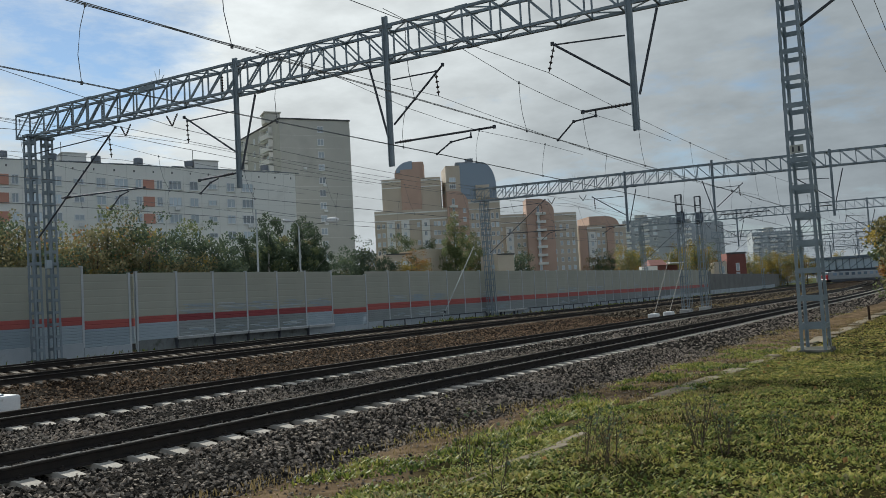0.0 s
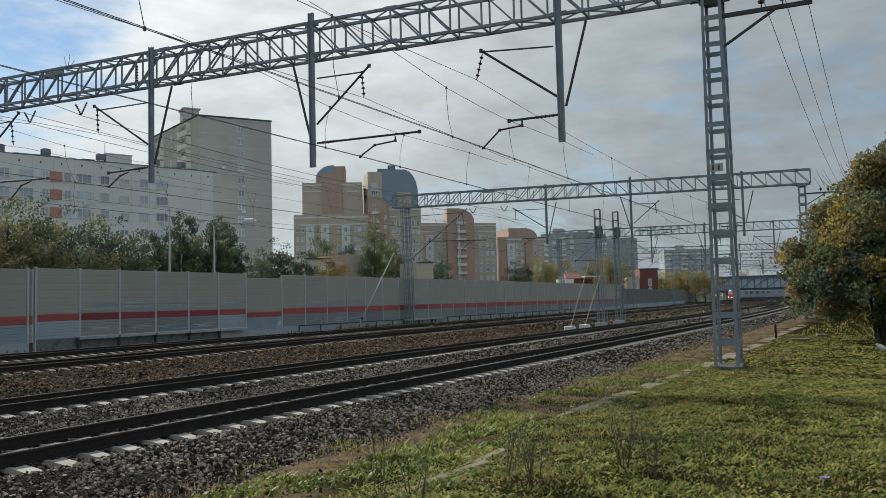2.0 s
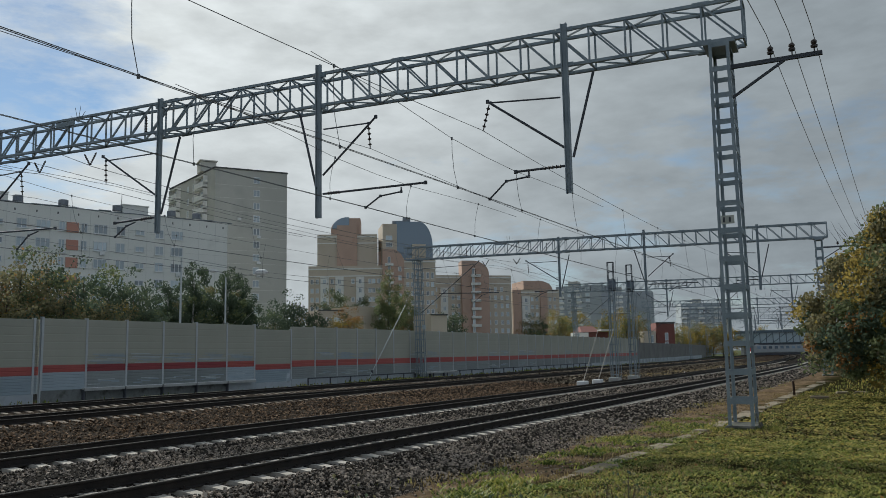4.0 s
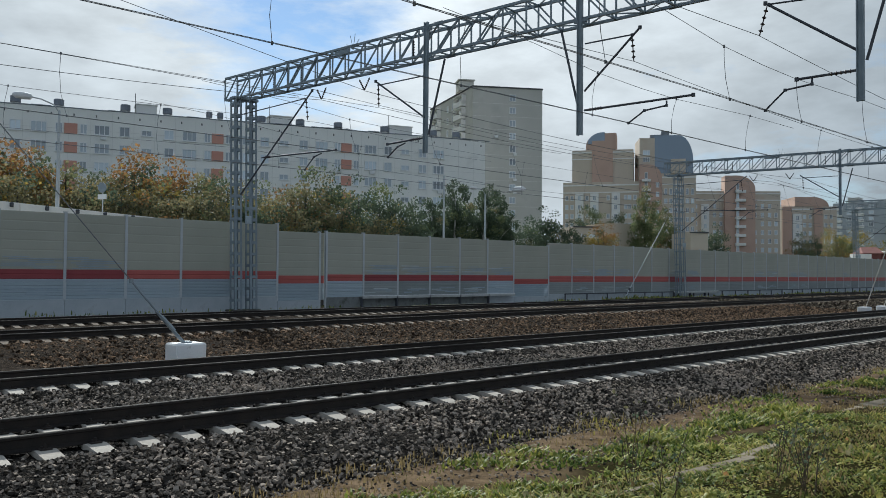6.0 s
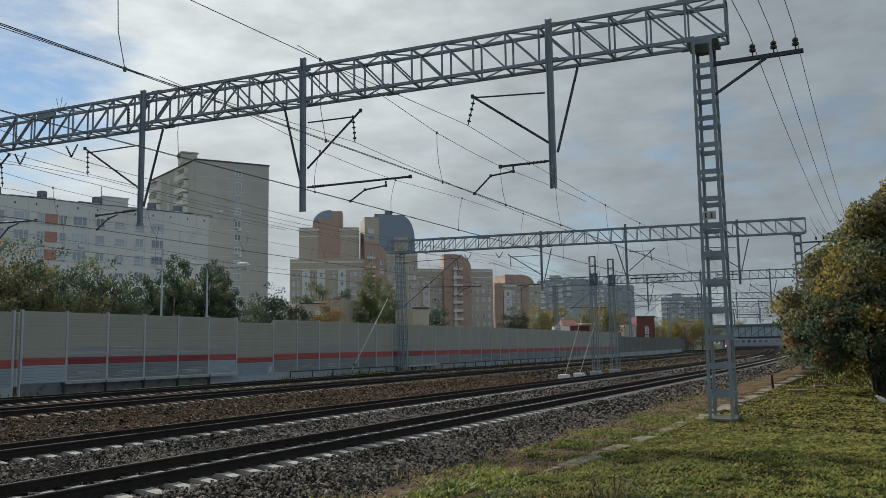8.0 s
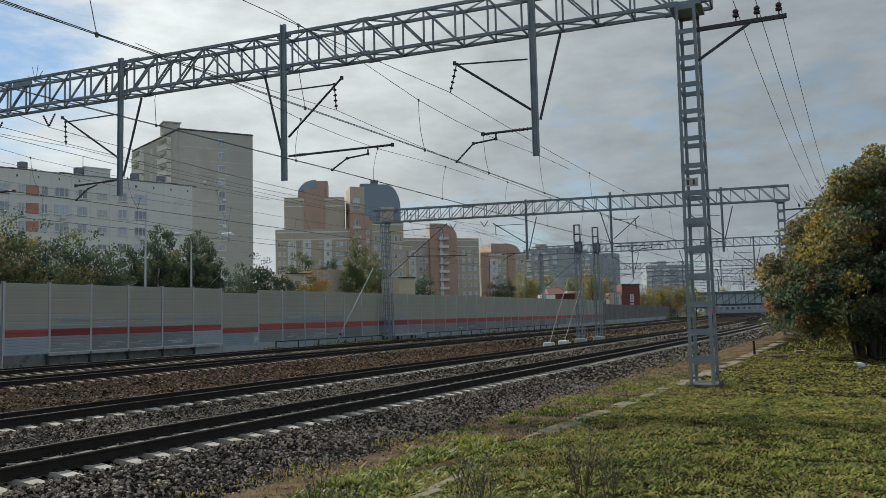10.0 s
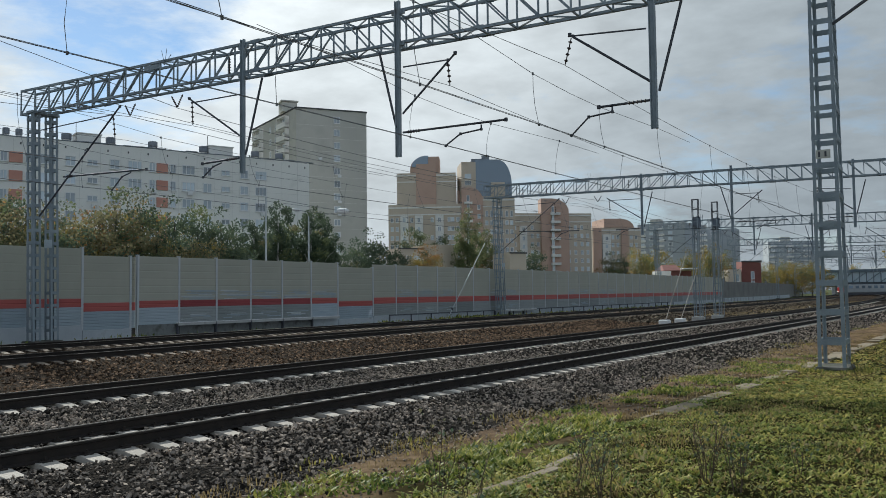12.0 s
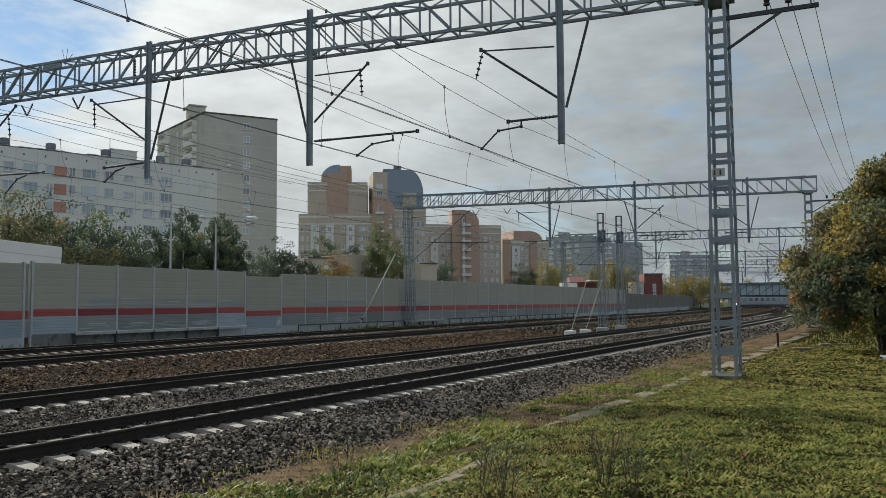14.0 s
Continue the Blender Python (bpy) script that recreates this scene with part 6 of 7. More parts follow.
# ---------------------------------------------------------------- at the foot of the wall
def build_wall_foot():
    def trough(s0, s1, z, label):
        root = thing("cable_trough", Matrix(), label, "cable trough", "cable troughs")
        s = s0
        while s < s1 - 0.1:
            bm = bmesh.new()
            m = frame_at(s + 1.45, WALL_D - 0.45, z)
            box(bm, m @ Vector((0, 0, 0)), (2.8, 0.3, 0.16), m.to_3x3().to_4x4(), 0, 0.01)
            part("trough", bm, MAT["concrete"], root)
            bm = bmesh.new()
            box(bm, m @ Vector((0, 0, 0.095)), (2.78, 0.32, 0.03), m.to_3x3().to_4x4())
            part("lid", bm, MAT["window_frame"], root)
            bm = bmesh.new()
            box(bm, m @ Vector((-1.4, 0, -0.3)), (0.08, 0.2, 0.62), m.to_3x3().to_4x4())
            part("bracket", bm, MAT["dark_steel"], root)
            s += 2.9

    trough(33.3, 45.2, 0.05, "raised cable trough with pale lids along the noise barrier")
    trough(70.5, 79.0, -0.05, "dark cable trough on brackets before the barrier")
    # low cable rail along the far wall
    root = thing("cable_rail", Matrix(), "low dark cable rail on short posts before the barrier", "cable rail")
    bm = bmesh.new()
    pipe(bm, [at(s, WALL_D - 0.4, 0.02) for s in np.arange(54, 128, 4)], 0.05, 5)
    part("rail", bm, MAT["dark_steel"], root)
    for s in np.arange(54, 128, 2.9):
        bm = bmesh.new()
        box(bm, at(s, WALL_D - 0.4, -0.3), (0.1, 0.1, 0.66))
        part("post", bm, MAT["dark_steel"], root)
    # the wall's farther stretch
    MAT["far_fence"] = surface("dark_concrete_fence", (0.15, 0.15, 0.14), (0.22, 0.215, 0.20), 0.4, 0.9, 0, 0.2, 20, (0.11, 0.11, 0.10), 0.6, 0.3)
    root = thing("far_wall", Matrix(), "lower grey concrete fence continuing along the railway", "fence", kind="structure")
    for i, s in enumerate(np.arange(160.2, 330, 3.0)):
        bm = bmesh.new()
        m = frame_at(s + 1.5, WALL_D, 0)
        h = 3.5 if i % 17 else 4.0
        box(bm, m @ Vector((0, 0, h / 2 - 0.35)), (2.9, 0.18, h + 0.5), m.to_3x3().to_4x4(), 0, 0.02)
        part("panel", bm, MAT["far_fence"], root)
        if s < 262:
            bm = bmesh.new()
            box(bm, m @ Vector((0, -0.35, -0.2)), (2.1, 0.4, 0.95), m.to_3x3().to_4x4(), 0, 0.04)
            part("foot_block", bm, MAT["plinth"], root)
    # yellowish plank by the track
    ob = thing("plank", frame_at(38.2, 38.6, -0.52), "long yellowed timber plank lying on blocks by the far track", "plank")
    bm = bmesh.new()
    box(bm, (0, 0, 0.10), (6.5, 0.25, 0.08), None, 0, 0.01)
    part("board", bm, MAT["plank"], ob)
    bm = bmesh.new()
    for x in (-2.6, 0, 2.6):
        box(bm, (x, 0, -0.02), (0.2, 0.3, 0.2))
    part("support", bm, MAT["dark_steel"], ob)


MAT["plank"] = surface("yellowed_timber", (0.42, 0.38, 0.22), (0.55, 0.50, 0.31), 2, 0.85, 0, 0.3, 30)
build_wall_foot()


# ---------------------------------------------------------------- the road ramp behind the wall
RAMP_D = 50.0


def ramp_z(s):
    return 3.15 - 0.052 * (s - 20) if s > -60 else 7.3


def build_ramp():
    root = thing("road_ramp", Matrix(), "asphalt road on an embankment falling away behind the barrier", "road", kind="structure")
    ss = list(np.arange(-220, 78, 4.0))
    verts, faces = [], []
    for s in ss:
        z = max(-0.5, ramp_z(s))
        for d, dz in ((RAMP_D - 3.4, -9), (RAMP_D - 3.2, 0), (RAMP_D + 5.2, 0), (RAMP_D + 6.5, -9)):
            verts.append(tuple(at(s, d, z if dz == 0 else -0.7)))
    for i in range(len(ss) - 1):
        for j in range(3):
            faces.append((i * 4 + j, i * 4 + j + 1, i * 4 + j + 5, i * 4 + j + 4))
    ob = new("carriageway", cloud_mesh("carriageway", verts, [f[::-1] for f in faces], MAT["asphalt"]))
    ob.parent = root
    # white parapet of the ramp
    for s in np.arange(-60, 27.5, 3.0):
        z0, z1 = ramp_z(s), ramp_z(s + 2.96)
        bm = bmesh.new()
        a, b = at(s, RAMP_D - 2.9, 0), at(s + 2.96, RAMP_D - 2.9, 0)
        off = Vector((NX, NY, 0)) * 0.12
        vs = []
        for p, z in ((a, z0), (b, z1)):
            for q, h in ((-1, -0.1), (1, -0.1), (1, 1.72), (-1, 1.72)):
                vs.append(bm.verts.new(p + off * q + Vector((0, 0, z + h))))
        for f in ((3, 2, 1, 0), (4, 5, 6, 7), (0, 1, 5, 4), (1, 2, 6, 5), (2, 3, 7, 6), (3, 0, 4, 7)):
            bm.faces.new([vs[i] for i in f])
        bmesh.ops.recalc_face_normals(bm, faces=bm.faces)
        part("parapet", bm, MAT["white_trim"], root)
    rng = random.Random(3)
    for s in (11.2, 12.9, 14.55, 16.3, 17.9, 19.4, 21.0, 22.3, 24.0):
        bm = bmesh.new()
        c = at(s, RAMP_D - 3.1, ramp_z(s) + 1.58)
        box(bm, c, (0.18, 0.16, 0.24), Matrix.Rotation(heading(s), 4, "Z"), 0, 0.03)
        part("bracket", bm, MAT["dark_steel"], root)


MAT["asphalt"] = surface("asphalt", (0.045, 0.045, 0.048), (0.07, 0.07, 0.072), 2, 0.9, 0, 0.3, 60)
build_ramp()


def build_street_things():
    def lamp(s, d, z0, h, label, arm=True):
        root = thing("street_lamp", frame_at(s, d, z0), label, "street lamp", "street lamps")
        bm = bmesh.new()
        rod(bm, (0, 0, 0), (0, 0, h), 0.13, 8, 0.07)
        part("pole", bm, MAT["wall_post"], root)
        if arm:
            bm = bmesh.new()
            pipe(bm, [(0, 0, h - 0.1), (-0.3, -0.1, h + 0.25), (-1.0, -0.2, h + 0.45), (-1.6, -0.2, h + 0.5)], 0.035, 6)
            part("arm", bm, MAT["wall_post"], root)
            bm = bmesh.new()
            lathe(bm, [(0.06, -0.55), (0.16, -0.4), (0.2, 0.0), (0.16, 0.35), (0.05, 0.45)], (-1.9, -0.2, h + 0.5), 10, 0, Matrix.Rotation(radians(90), 3, "Y"))
            part("lamp_head", bm, MAT["window_frame"], root)

    lamp(17.0, 47.4, ramp_z(17) - 0.2, 7.25, "grey street lamp on the road ramp")
    lamp(56.5, 58.0, -0.6, 11.6, "plain grey concrete pole among the trees", False)
    lamp(62.3, 58.0, -0.6, 10.2, "thin street lamp among the birches")
    root = thing("road_sign", frame_at(19.7, 48.0, ramp_z(19.7) - 0.2) @ Matrix.Rotation(radians(-58), 4, "Z"), "round road sign with a white plate, seen from behind", "road sign")
    bm = bmesh.new()
    rod(bm, (0, 0, 0), (0, 0, 3.6), 0.035, 7)
    part("pole", bm, MAT["wall_post"], root)
    bm = bmesh.new()
    lathe(bm, [(0.28, 0), (0.28, 0.03)], (0, -0.05, 3.4), 20, 0, Matrix.Rotation(radians(90), 3, "X"))
    part("disc", bm, MAT["steel_grey"], root)
    bm = bmesh.new()
    box(bm, (0, -0.05, 2.88), (0.58, 0.03, 0.30), None, 0, 0.01)
    part("plate", bm, MAT["window_frame"], root)
    root = thing("hanging_lamp", Matrix(), "flat white street light hung on a wire over the road", "street lamp")
    c = at(60.5, 52, 9.6)
    bm = bmesh.new()
    lathe(bm, [(0.1, -0.6), (0.26, -0.4), (0.3, 0.3), (0.1, 0.6)], c, 10, 0, Matrix.Rotation(radians(90), 3, "Y"))
    part("lamp_head", bm, MAT["window_frame"], root)
    bm = bmesh.new()
    rod(bm, c, at(56.5, 58.0, 11.0), 0.02, 5)
    rod(bm, c, at(62.3, 58.0, 9.4), 0.02, 5)
    part("span_wire", bm, MAT["wire"], root)


build_street_things()


# ---------------------------------------------------------------- far end of the line
def build_far_end():
    root = thing("footbridge", Matrix(), "long blue-grey covered bridge across the railway", "bridge")
    a, b = polar(23.6, 345), polar(31.0, 335)
    m, n = wall_frame(a, b)
    bm = bmesh.new()
    box(bm, m @ Vector((n / 2, 2, 3.4)), (n, 5, 1.5), m.to_3x3().to_4x4())
    part("deck", bm, MAT["bridge_dark"], root)
    bm = bmesh.new()
    box(bm, m @ Vector((n / 2, 2, 8.4)), (n, 5.4, 1.0), m.to_3x3().to_4x4())
    part("roof", bm, MAT["bridge_blue"], root)
    bm = bmesh.new()
    box(bm, m @ Vector((n / 2, 2, 6.0)), (n - 0.5, 4.0, 3.8), m.to_3x3().to_4x4())
    part("glazing", bm, MAT["glass_blue"], root)
    for i in range(int(n / 2.4) + 1):
        bm = bmesh.new()
        box(bm, m @ Vector((i * 2.4 + 0.3, -0.4, 6.0)), (0.22, 0.25, 3.9), m.to_3x3().to_4x4())
        part("mullion", bm, MAT["bridge_blue"], root)
        if i % 2 == 0 and i * 2.4 + 5.2 < n:
            bm = bmesh.new()
            bar(bm, m @ Vector((i * 2.4 + 0.3, -0.42, 4.2)), m @ Vector((i * 2.4 + 5.1, -0.42, 7.8)), 0.2, 0.2)
            part("diagonal", bm, MAT["bridge_blue"], root)
    for x in (3, n * 0.5, n - 3):
        bm = bmesh.new()
        box(bm, m @ Vector((x, 2, 1.0)), (1.2, 4, 4.0), m.to_3x3().to_4x4())
        part("pier", bm, MAT["concrete"], root)

    # the standing commuter train
    head, tail = polar(24.5, 292, 0), polar(30.3, 318, 0)
    u = (tail - head).normalized()
    ang = math.atan2(u.y, u.x)
    root = thing("commuter_train", Matrix.Translation((head.x, head.y, -0.35)) @ Matrix.Rotation(ang, 4, "Z"), "grey commuter train with a red front standing on a far track", "train")
    x = 0.0
    for k in range(2):
        bm = bmesh.new()
        box(bm, (x + 10.5, 0, 2.15), (20.6, 2.9, 2.6), None, 0, 0.22)
        body = part("car_body", bm, MAT["train_grey"], root)
        bm = bmesh.new()
        box(bm, (x + 10.5, 0, 0.55), (18.5, 2.4, 0.8), None, 0, 0.1)
        part("underframe", bm, MAT["dark_steel"], body)
        for i in range(8):
            bm = bmesh.new()
            box(bm, (x + 2.6 + i * 2.25, 0, 2.65), (1.3, 2.97, 0.85), None, 0, 0.04)
            part("window", bm, MAT["dark_glass"], body)
        bm = bmesh.new()
        box(bm, (x + 10.5, 0, 3.5), (15, 1.8, 0.35), None, 0, 0.08)
        part("roof_gear", bm, MAT["dark_steel"], body)
        x += 21.4
    bm = bmesh.new()
    box(bm, (-0.1, 0, 1.75), (0.6, 2.86, 1.7), None, 0, 0.2)
    part("cab_front", bm, MAT["train_red"], root, "bright red cab front")
    bm = bmesh.new()
    box(bm, (-0.12, 0, 2.95), (0.5, 2.4, 0.75), None, 0, 0.15)
    part("windscreen", bm, MAT["dark_glass"], root)
    for y in (-0.95, 0.95):
        bm = bmesh.new()
        lathe(bm, [(0.14, 0), (0.14, 0.06)], (-0.42, y, 1.2), 10, 0, Matrix.Rotation(radians(-90), 3, "Y"))
        part("headlight", bm, MAT["headlight"], root, "small lit headlight")
    bm = bmesh.new()
    lathe(bm, [(0.26, 0), (0.26, 0.08), (0.2, 0.1)], (-0.38, 0, 3.62), 12, 0, Matrix.Rotation(radians(-90), 3, "Y"))
    part("headlight", bm, MAT["headlight"], root, "round lit headlight above the windscreen")
    # its own short stretch of rails
    root = thing("far_track", Matrix(), "rails of a side track under the standing train", "railway track", kind="structure")
    for y in (-0.8, 0.8):
        bm = bmesh.new()
        nrm = Vector((-u.y, u.x, 0)) * y
        p0, p1 = head - u * 60 + nrm, tail + u * 30 + nrm
        bar(bm, (p0.x, p0.y, -0.42), (p1.x, p1.y, -0.42), 0.1, 0.16)
        part("rail", bm, MAT["rail_side"], root)


MAT["bridge_blue"] = surface("blue_grey_steel", (0.10, 0.14, 0.17), (0.15, 0.19, 0.225), 0.3, 0.7, 0.1, 0.05, 10)
MAT["bridge_dark"] = surface("dark_bridge_steel", (0.05, 0.062, 0.075), (0.085, 0.10, 0.115), 0.3, 0.8, 0.1, 0.05, 10)
MAT["glass_blue"] = surface("pale_bridge_glazing", (0.46, 0.56, 0.62), (0.60, 0.68, 0.73), 0.25, 0.35, 0.0, 0.0, 10)
MAT["train_grey"] = surface("light_grey_train_paint", (0.27, 0.285, 0.29), (0.34, 0.355, 0.36), 0.6, 0.5, 0.0, 0.02, 15)
MAT["train_red"] = surface("red_train_paint", (0.50, 0.04, 0.05), (0.58, 0.06, 0.06), 0.6, 0.4, 0.0, 0.02, 15)
MAT["headlight"] = bpy.data.materials.new("headlight_glow")
MAT["headlight"].use_nodes = True
MAT["headlight"].node_tree.nodes["Principled BSDF"].inputs["Emission Color"].default_value = (1.0, 0.95, 0.85, 1)
MAT["headlight"].node_tree.nodes["Principled BSDF"].inputs["Emission Strength"].default_value = 6.0
build_far_end()


def build_stay():
    root = thing("stay_rod", Matrix(), "pale steel stay rod running from a portal leg to the ground", "stay rod")
    bm = bmesh.new()
    rod(bm, at(STAY[0], STAY[1], -0.6), at(STAY[2], STAY[3], STAY[4]), 0.032, 8)
    part("rod", bm, MAT["wall_post"], root)
    bm = bmesh.new()
    lathe(bm, [(0.09, -0.12), (0.09, 0.12)], at(STAY[0], STAY[1], -0.6).lerp(at(STAY[2], STAY[3], STAY[4]), 0.14), 8)
    part("turnbuckle", bm, MAT["dark_steel"], root)
    bm = bmesh.new()
    rod(bm, at(STAY[2], STAY[3], STAY[4]), at(70.9, 41.1, 10.6), 0.014, 5)
    part("stay_wire", bm, MAT["wire"], root)
    root = thing("flower", frame_at(7.89, 0.59, soil_height(7.89, 0.59)), "small pale violet flower on a thin stalk in the lawn", "flower")
    bm = bmesh.new()
    rod(bm, (0, 0, 0), (0.01, 0, 0.12), 0.003, 5)
    part("stalk", bm, MAT["leaf_dark"], root)
    bm = bmesh.new()
    for k in range(7):
        a = k * 2 * math.pi / 7
        bar(bm, (0.01, 0, 0.122), (0.01 + 0.04 * math.cos(a), 0.04 * math.sin(a), 0.145), 0.02, 0.002)
    part("petal_ring", bm, MAT["petal"], root)


MAT["petal"] = surface("violet_petal", (0.30, 0.25, 0.60), (0.42, 0.36, 0.70), 30, 0.7, 0, 0, 60)
STAY = (59.75, 40.0, 66.4, 40.1, 6.3)
build_stay()

# ---------------------------------------------------------------- lawn edge: trench covers, slabs, stub
def slab_line(s):
    """How far from the standpoint's line the row of slabs lies."""
    return 5.1 - 0.85 * max(0.0, min(1.0, (11.5 - s) / 4.0))


def build_lawn_things():
    rng = random.Random(12)
    root = thing("trench_cover", Matrix(), "row of old concrete trench slabs sunk in the grass beside the track", "concrete slabs", kind="structure")
    s = 6.0
    while s < 62:
        ln = rng.uniform(0.9, 1.5)
        wide = 0.16 if s < 13 else (0.38 if s < 24 else 0.52)
        if not (rng.random() < (0.28 if s < 13 else 0.06)):
            m = frame_at(s + ln / 2, slab_line(s) + rng.uniform(-0.07, 0.07), soil_height(s, slab_line(s)) - (0.055 if s < 14 else 0.035) + rng.uniform(-0.03, 0.02))
            bm = bmesh.new()
            box(bm, (0, 0, 0), (ln - 0.05, wide, 0.12), None, 0, 0.02)
            ob = part("slab", bm, MAT["old_concrete"], root)
            ob.matrix_basis = m @ Matrix.Rotation(rng.uniform(-0.04, 0.04), 4, "X") @ Matrix.Rotation(rng.uniform(-0.12, 0.12), 4, "Z") @ Matrix.Rotation(rng.uniform(-0.03, 0.03), 4, "Y")
        s += ln
    for s, d, w, ln in ((42.2, 3.68, 0.8, 0.5), (46.4, 3.0, 0.55, 0.6), (47.2, 2.2, 0.6, 0.4)):
        root = thing("slab", frame_at(s, d, soil_height(s, d) + 0.05) @ Matrix.Rotation(rng.uniform(-0.2, 0.2), 4, "Z"), "loose concrete slab lying on the grass", "concrete slab", "loose slabs")
        bm = bmesh.new()
        box(bm, (0, 0, 0), (ln, w, 0.14), None, 0, 0.03)
        part("block", bm, MAT["old_concrete"], root)
    root = thing("stub_post", frame_at(44.1, 4.95, soil_height(44.1, 4.95)), "short rusty iron post beside the slabs", "post")
    bm = bmesh.new()
    rod(bm, (0, 0, -0.1), (0.02, 0.02, 0.66), 0.06, 8, 0.055)
    lathe(bm, [(0.066, 0.64), (0.07, 0.67), (0.02, 0.69)], (0.02, 0.02, 0), 8)
    part("shaft", bm, MAT["rust"], root)


MAT["old_concrete"] = surface("old_concrete", (0.16, 0.128, 0.085), (0.27, 0.222, 0.155), 2.2, 0.95, 0, 0.5, 40, (0.12, 0.13, 0.06), 0.56, 1.8, each=0.3)
MAT["rust"] = surface("rusty_iron", (0.045, 0.030, 0.022), (0.09, 0.055, 0.04), 5, 0.9, 0.2, 0.4, 40)
build_lawn_things()


# ---------------------------------------------------------------- ballast stones
def stones(name, n, s_lo, s_hi, d_lo, d_hi, size, mat, label, seed, bias=1.0, lie=None):
    """Crushed stones as uneven eight-cornered lumps lying on the bed."""
    rng = np.random.default_rng(seed)
    u = rng.random(n) ** bias
    s, d = s_lo + (s_hi - s_lo) * u, d_lo + (d_hi - d_lo) * rng.random(n)
    z = np.array([bed_profile(x) if lie is None else lie(y, x) for y, x in zip(s, d)]) + rng.normal(size=n) * 0.012 + 0.006
    # none lie on the sleepers or against the rails
    ok = np.ones(n, bool)
    for k, (_, d0, _) in enumerate(TRACKS[:3]):
        on = np.abs((s + 40.0 - 0.21 * k + SLEEPER_STEP / 2) % SLEEPER_STEP - SLEEPER_STEP / 2) < 0.15
        inside = (d > d0 - 0.43) & (d < d0 + 1.98)
        ok &= ~(on & inside & (rng.random(n) < 0.93))
        for r in (d0, d0 + 1.6):
            ok &= np.abs(d - r) > 0.09
    s, d, z = s[ok], d[ok], z[ok]
    n = len(s)
    k = np.clip((d - 18.8) / 4.0, 0, 1)
    off = (1 - k) * (-0.0245 * s + 0.0003 * np.maximum(0, s - 50) ** 2) + k * 0.00022 * np.maximum(0, s - 95) ** 2
    x, y = TX * s + NX * (d + off), TY * s + NY * (d + off)
    corner = np.array([(-1, -1, -1), (1, -1, -1), (1, 1, -1), (-1, 1, -1), (-1, -1, 1), (1, -1, 1), (1, 1, 1), (-1, 1, 1)], float)
    sc = size * (0.55 + 0.9 * rng.random((n, 1))) * (0.6 + 0.6 * rng.random((n, 3)))
    v = corner[None] * sc[:, None, :] * (0.62 + 0.5 * rng.random((n, 8, 3)))
    v[:, :, 2] *= 0.58
    q = rng.normal(size=(n, 4)) * np.array([1.0, 0.45, 0.45, 1.0])
    q /= np.linalg.norm(q, axis=1)[:, None]
    w, a, b, c = q.T
    R = np.stack([np.stack([1 - 2 * (b * b + c * c), 2 * (a * b - c * w), 2 * (a * c + b * w)], -1), np.stack([2 * (a * b + c * w), 1 - 2 * (a * a + c * c), 2 * (b * c - a * w)], -1), np.stack([2 * (a * c - b * w), 2 * (b * c + a * w), 1 - 2 * (a * a + b * b)], -1)], 1)
    v = np.einsum("nij,nkj->nki", R, v) + np.stack([x, y, z], 1)[:, None, :]
    me = bpy.data.meshes.new(name)
    me.vertices.add(n * 8)
    me.vertices.foreach_set("co", v.astype(np.float32).ravel())
    f = np.array([(4, 5, 6, 7), (0, 1, 5, 4), (1, 2, 6, 5), (2, 3, 7, 6), (3, 0, 4, 7)])
    loops = (np.arange(n)[:, None, None] * 8 + f[None]).astype(np.int32).ravel()
    me.loops.add(len(loops))
    me.loops.foreach_set("vertex_index", loops)
    me.polygons.add(n * 5)
    me.polygons.foreach_set("loop_start", np.arange(0, len(loops), 4, dtype=np.int32))
    me.materials.append(MAT[mat])
    me.update(calc_edges=True)
    me.shade_flat()
    tagged(new(name, me), label, "ballast", kind="stuff")


stones("ballast_stones", 98000, 2.2, 26, 6.9, 18.2, 0.0230, "stone", "loose crushed grey granite ballast stones between the tracks", 1, 1.2)
stones("ballast_stones", 23000, 26, 62, 6.9, 18.4, 0.037, "stone", "loose crushed grey granite ballast stones farther along the tracks", 2)
stones("brown_ballast_stones", 27000, 7, 60, 18.2, 30.5, 0.037, "stone_brown", "rust-brown crushed ballast stones by the far tracks", 3)
stones("ballast_stones", 3000, -8, 2.5, 6.9, 18.4, 0.030, "stone", "crushed grey ballast stones beside the standpoint", 6)
stones("ballast_stones", 9000, 60, 125, 6.9, 18.4, 0.06, "stone", "crushed grey ballast stones where the tracks curve away", 5, 1.3)
stones("dusty_ballast_stones", 9000, 60, 165, 18.2, 36.0, 0.078, "stone_dusty", "dusty grey-brown ballast stones along the farther tracks", 7, 1.3)
stones("loose_gravel", 3600, 5, 40, 5.5, 7.3, 0.014, "stone", "loose gravel trodden into the soil by the ballast", 4, 1.2, soil_height)


# ---------------------------------------------------------------- grass and weeds
def lawn_height(s, d):
    g = -0.022 * np.clip(s, 0, 28)
    k = np.clip((d - 3.2) / 3.8, 0, 1)
    return g + (-0.52 - g) * (k * k * (3 - 2 * k))


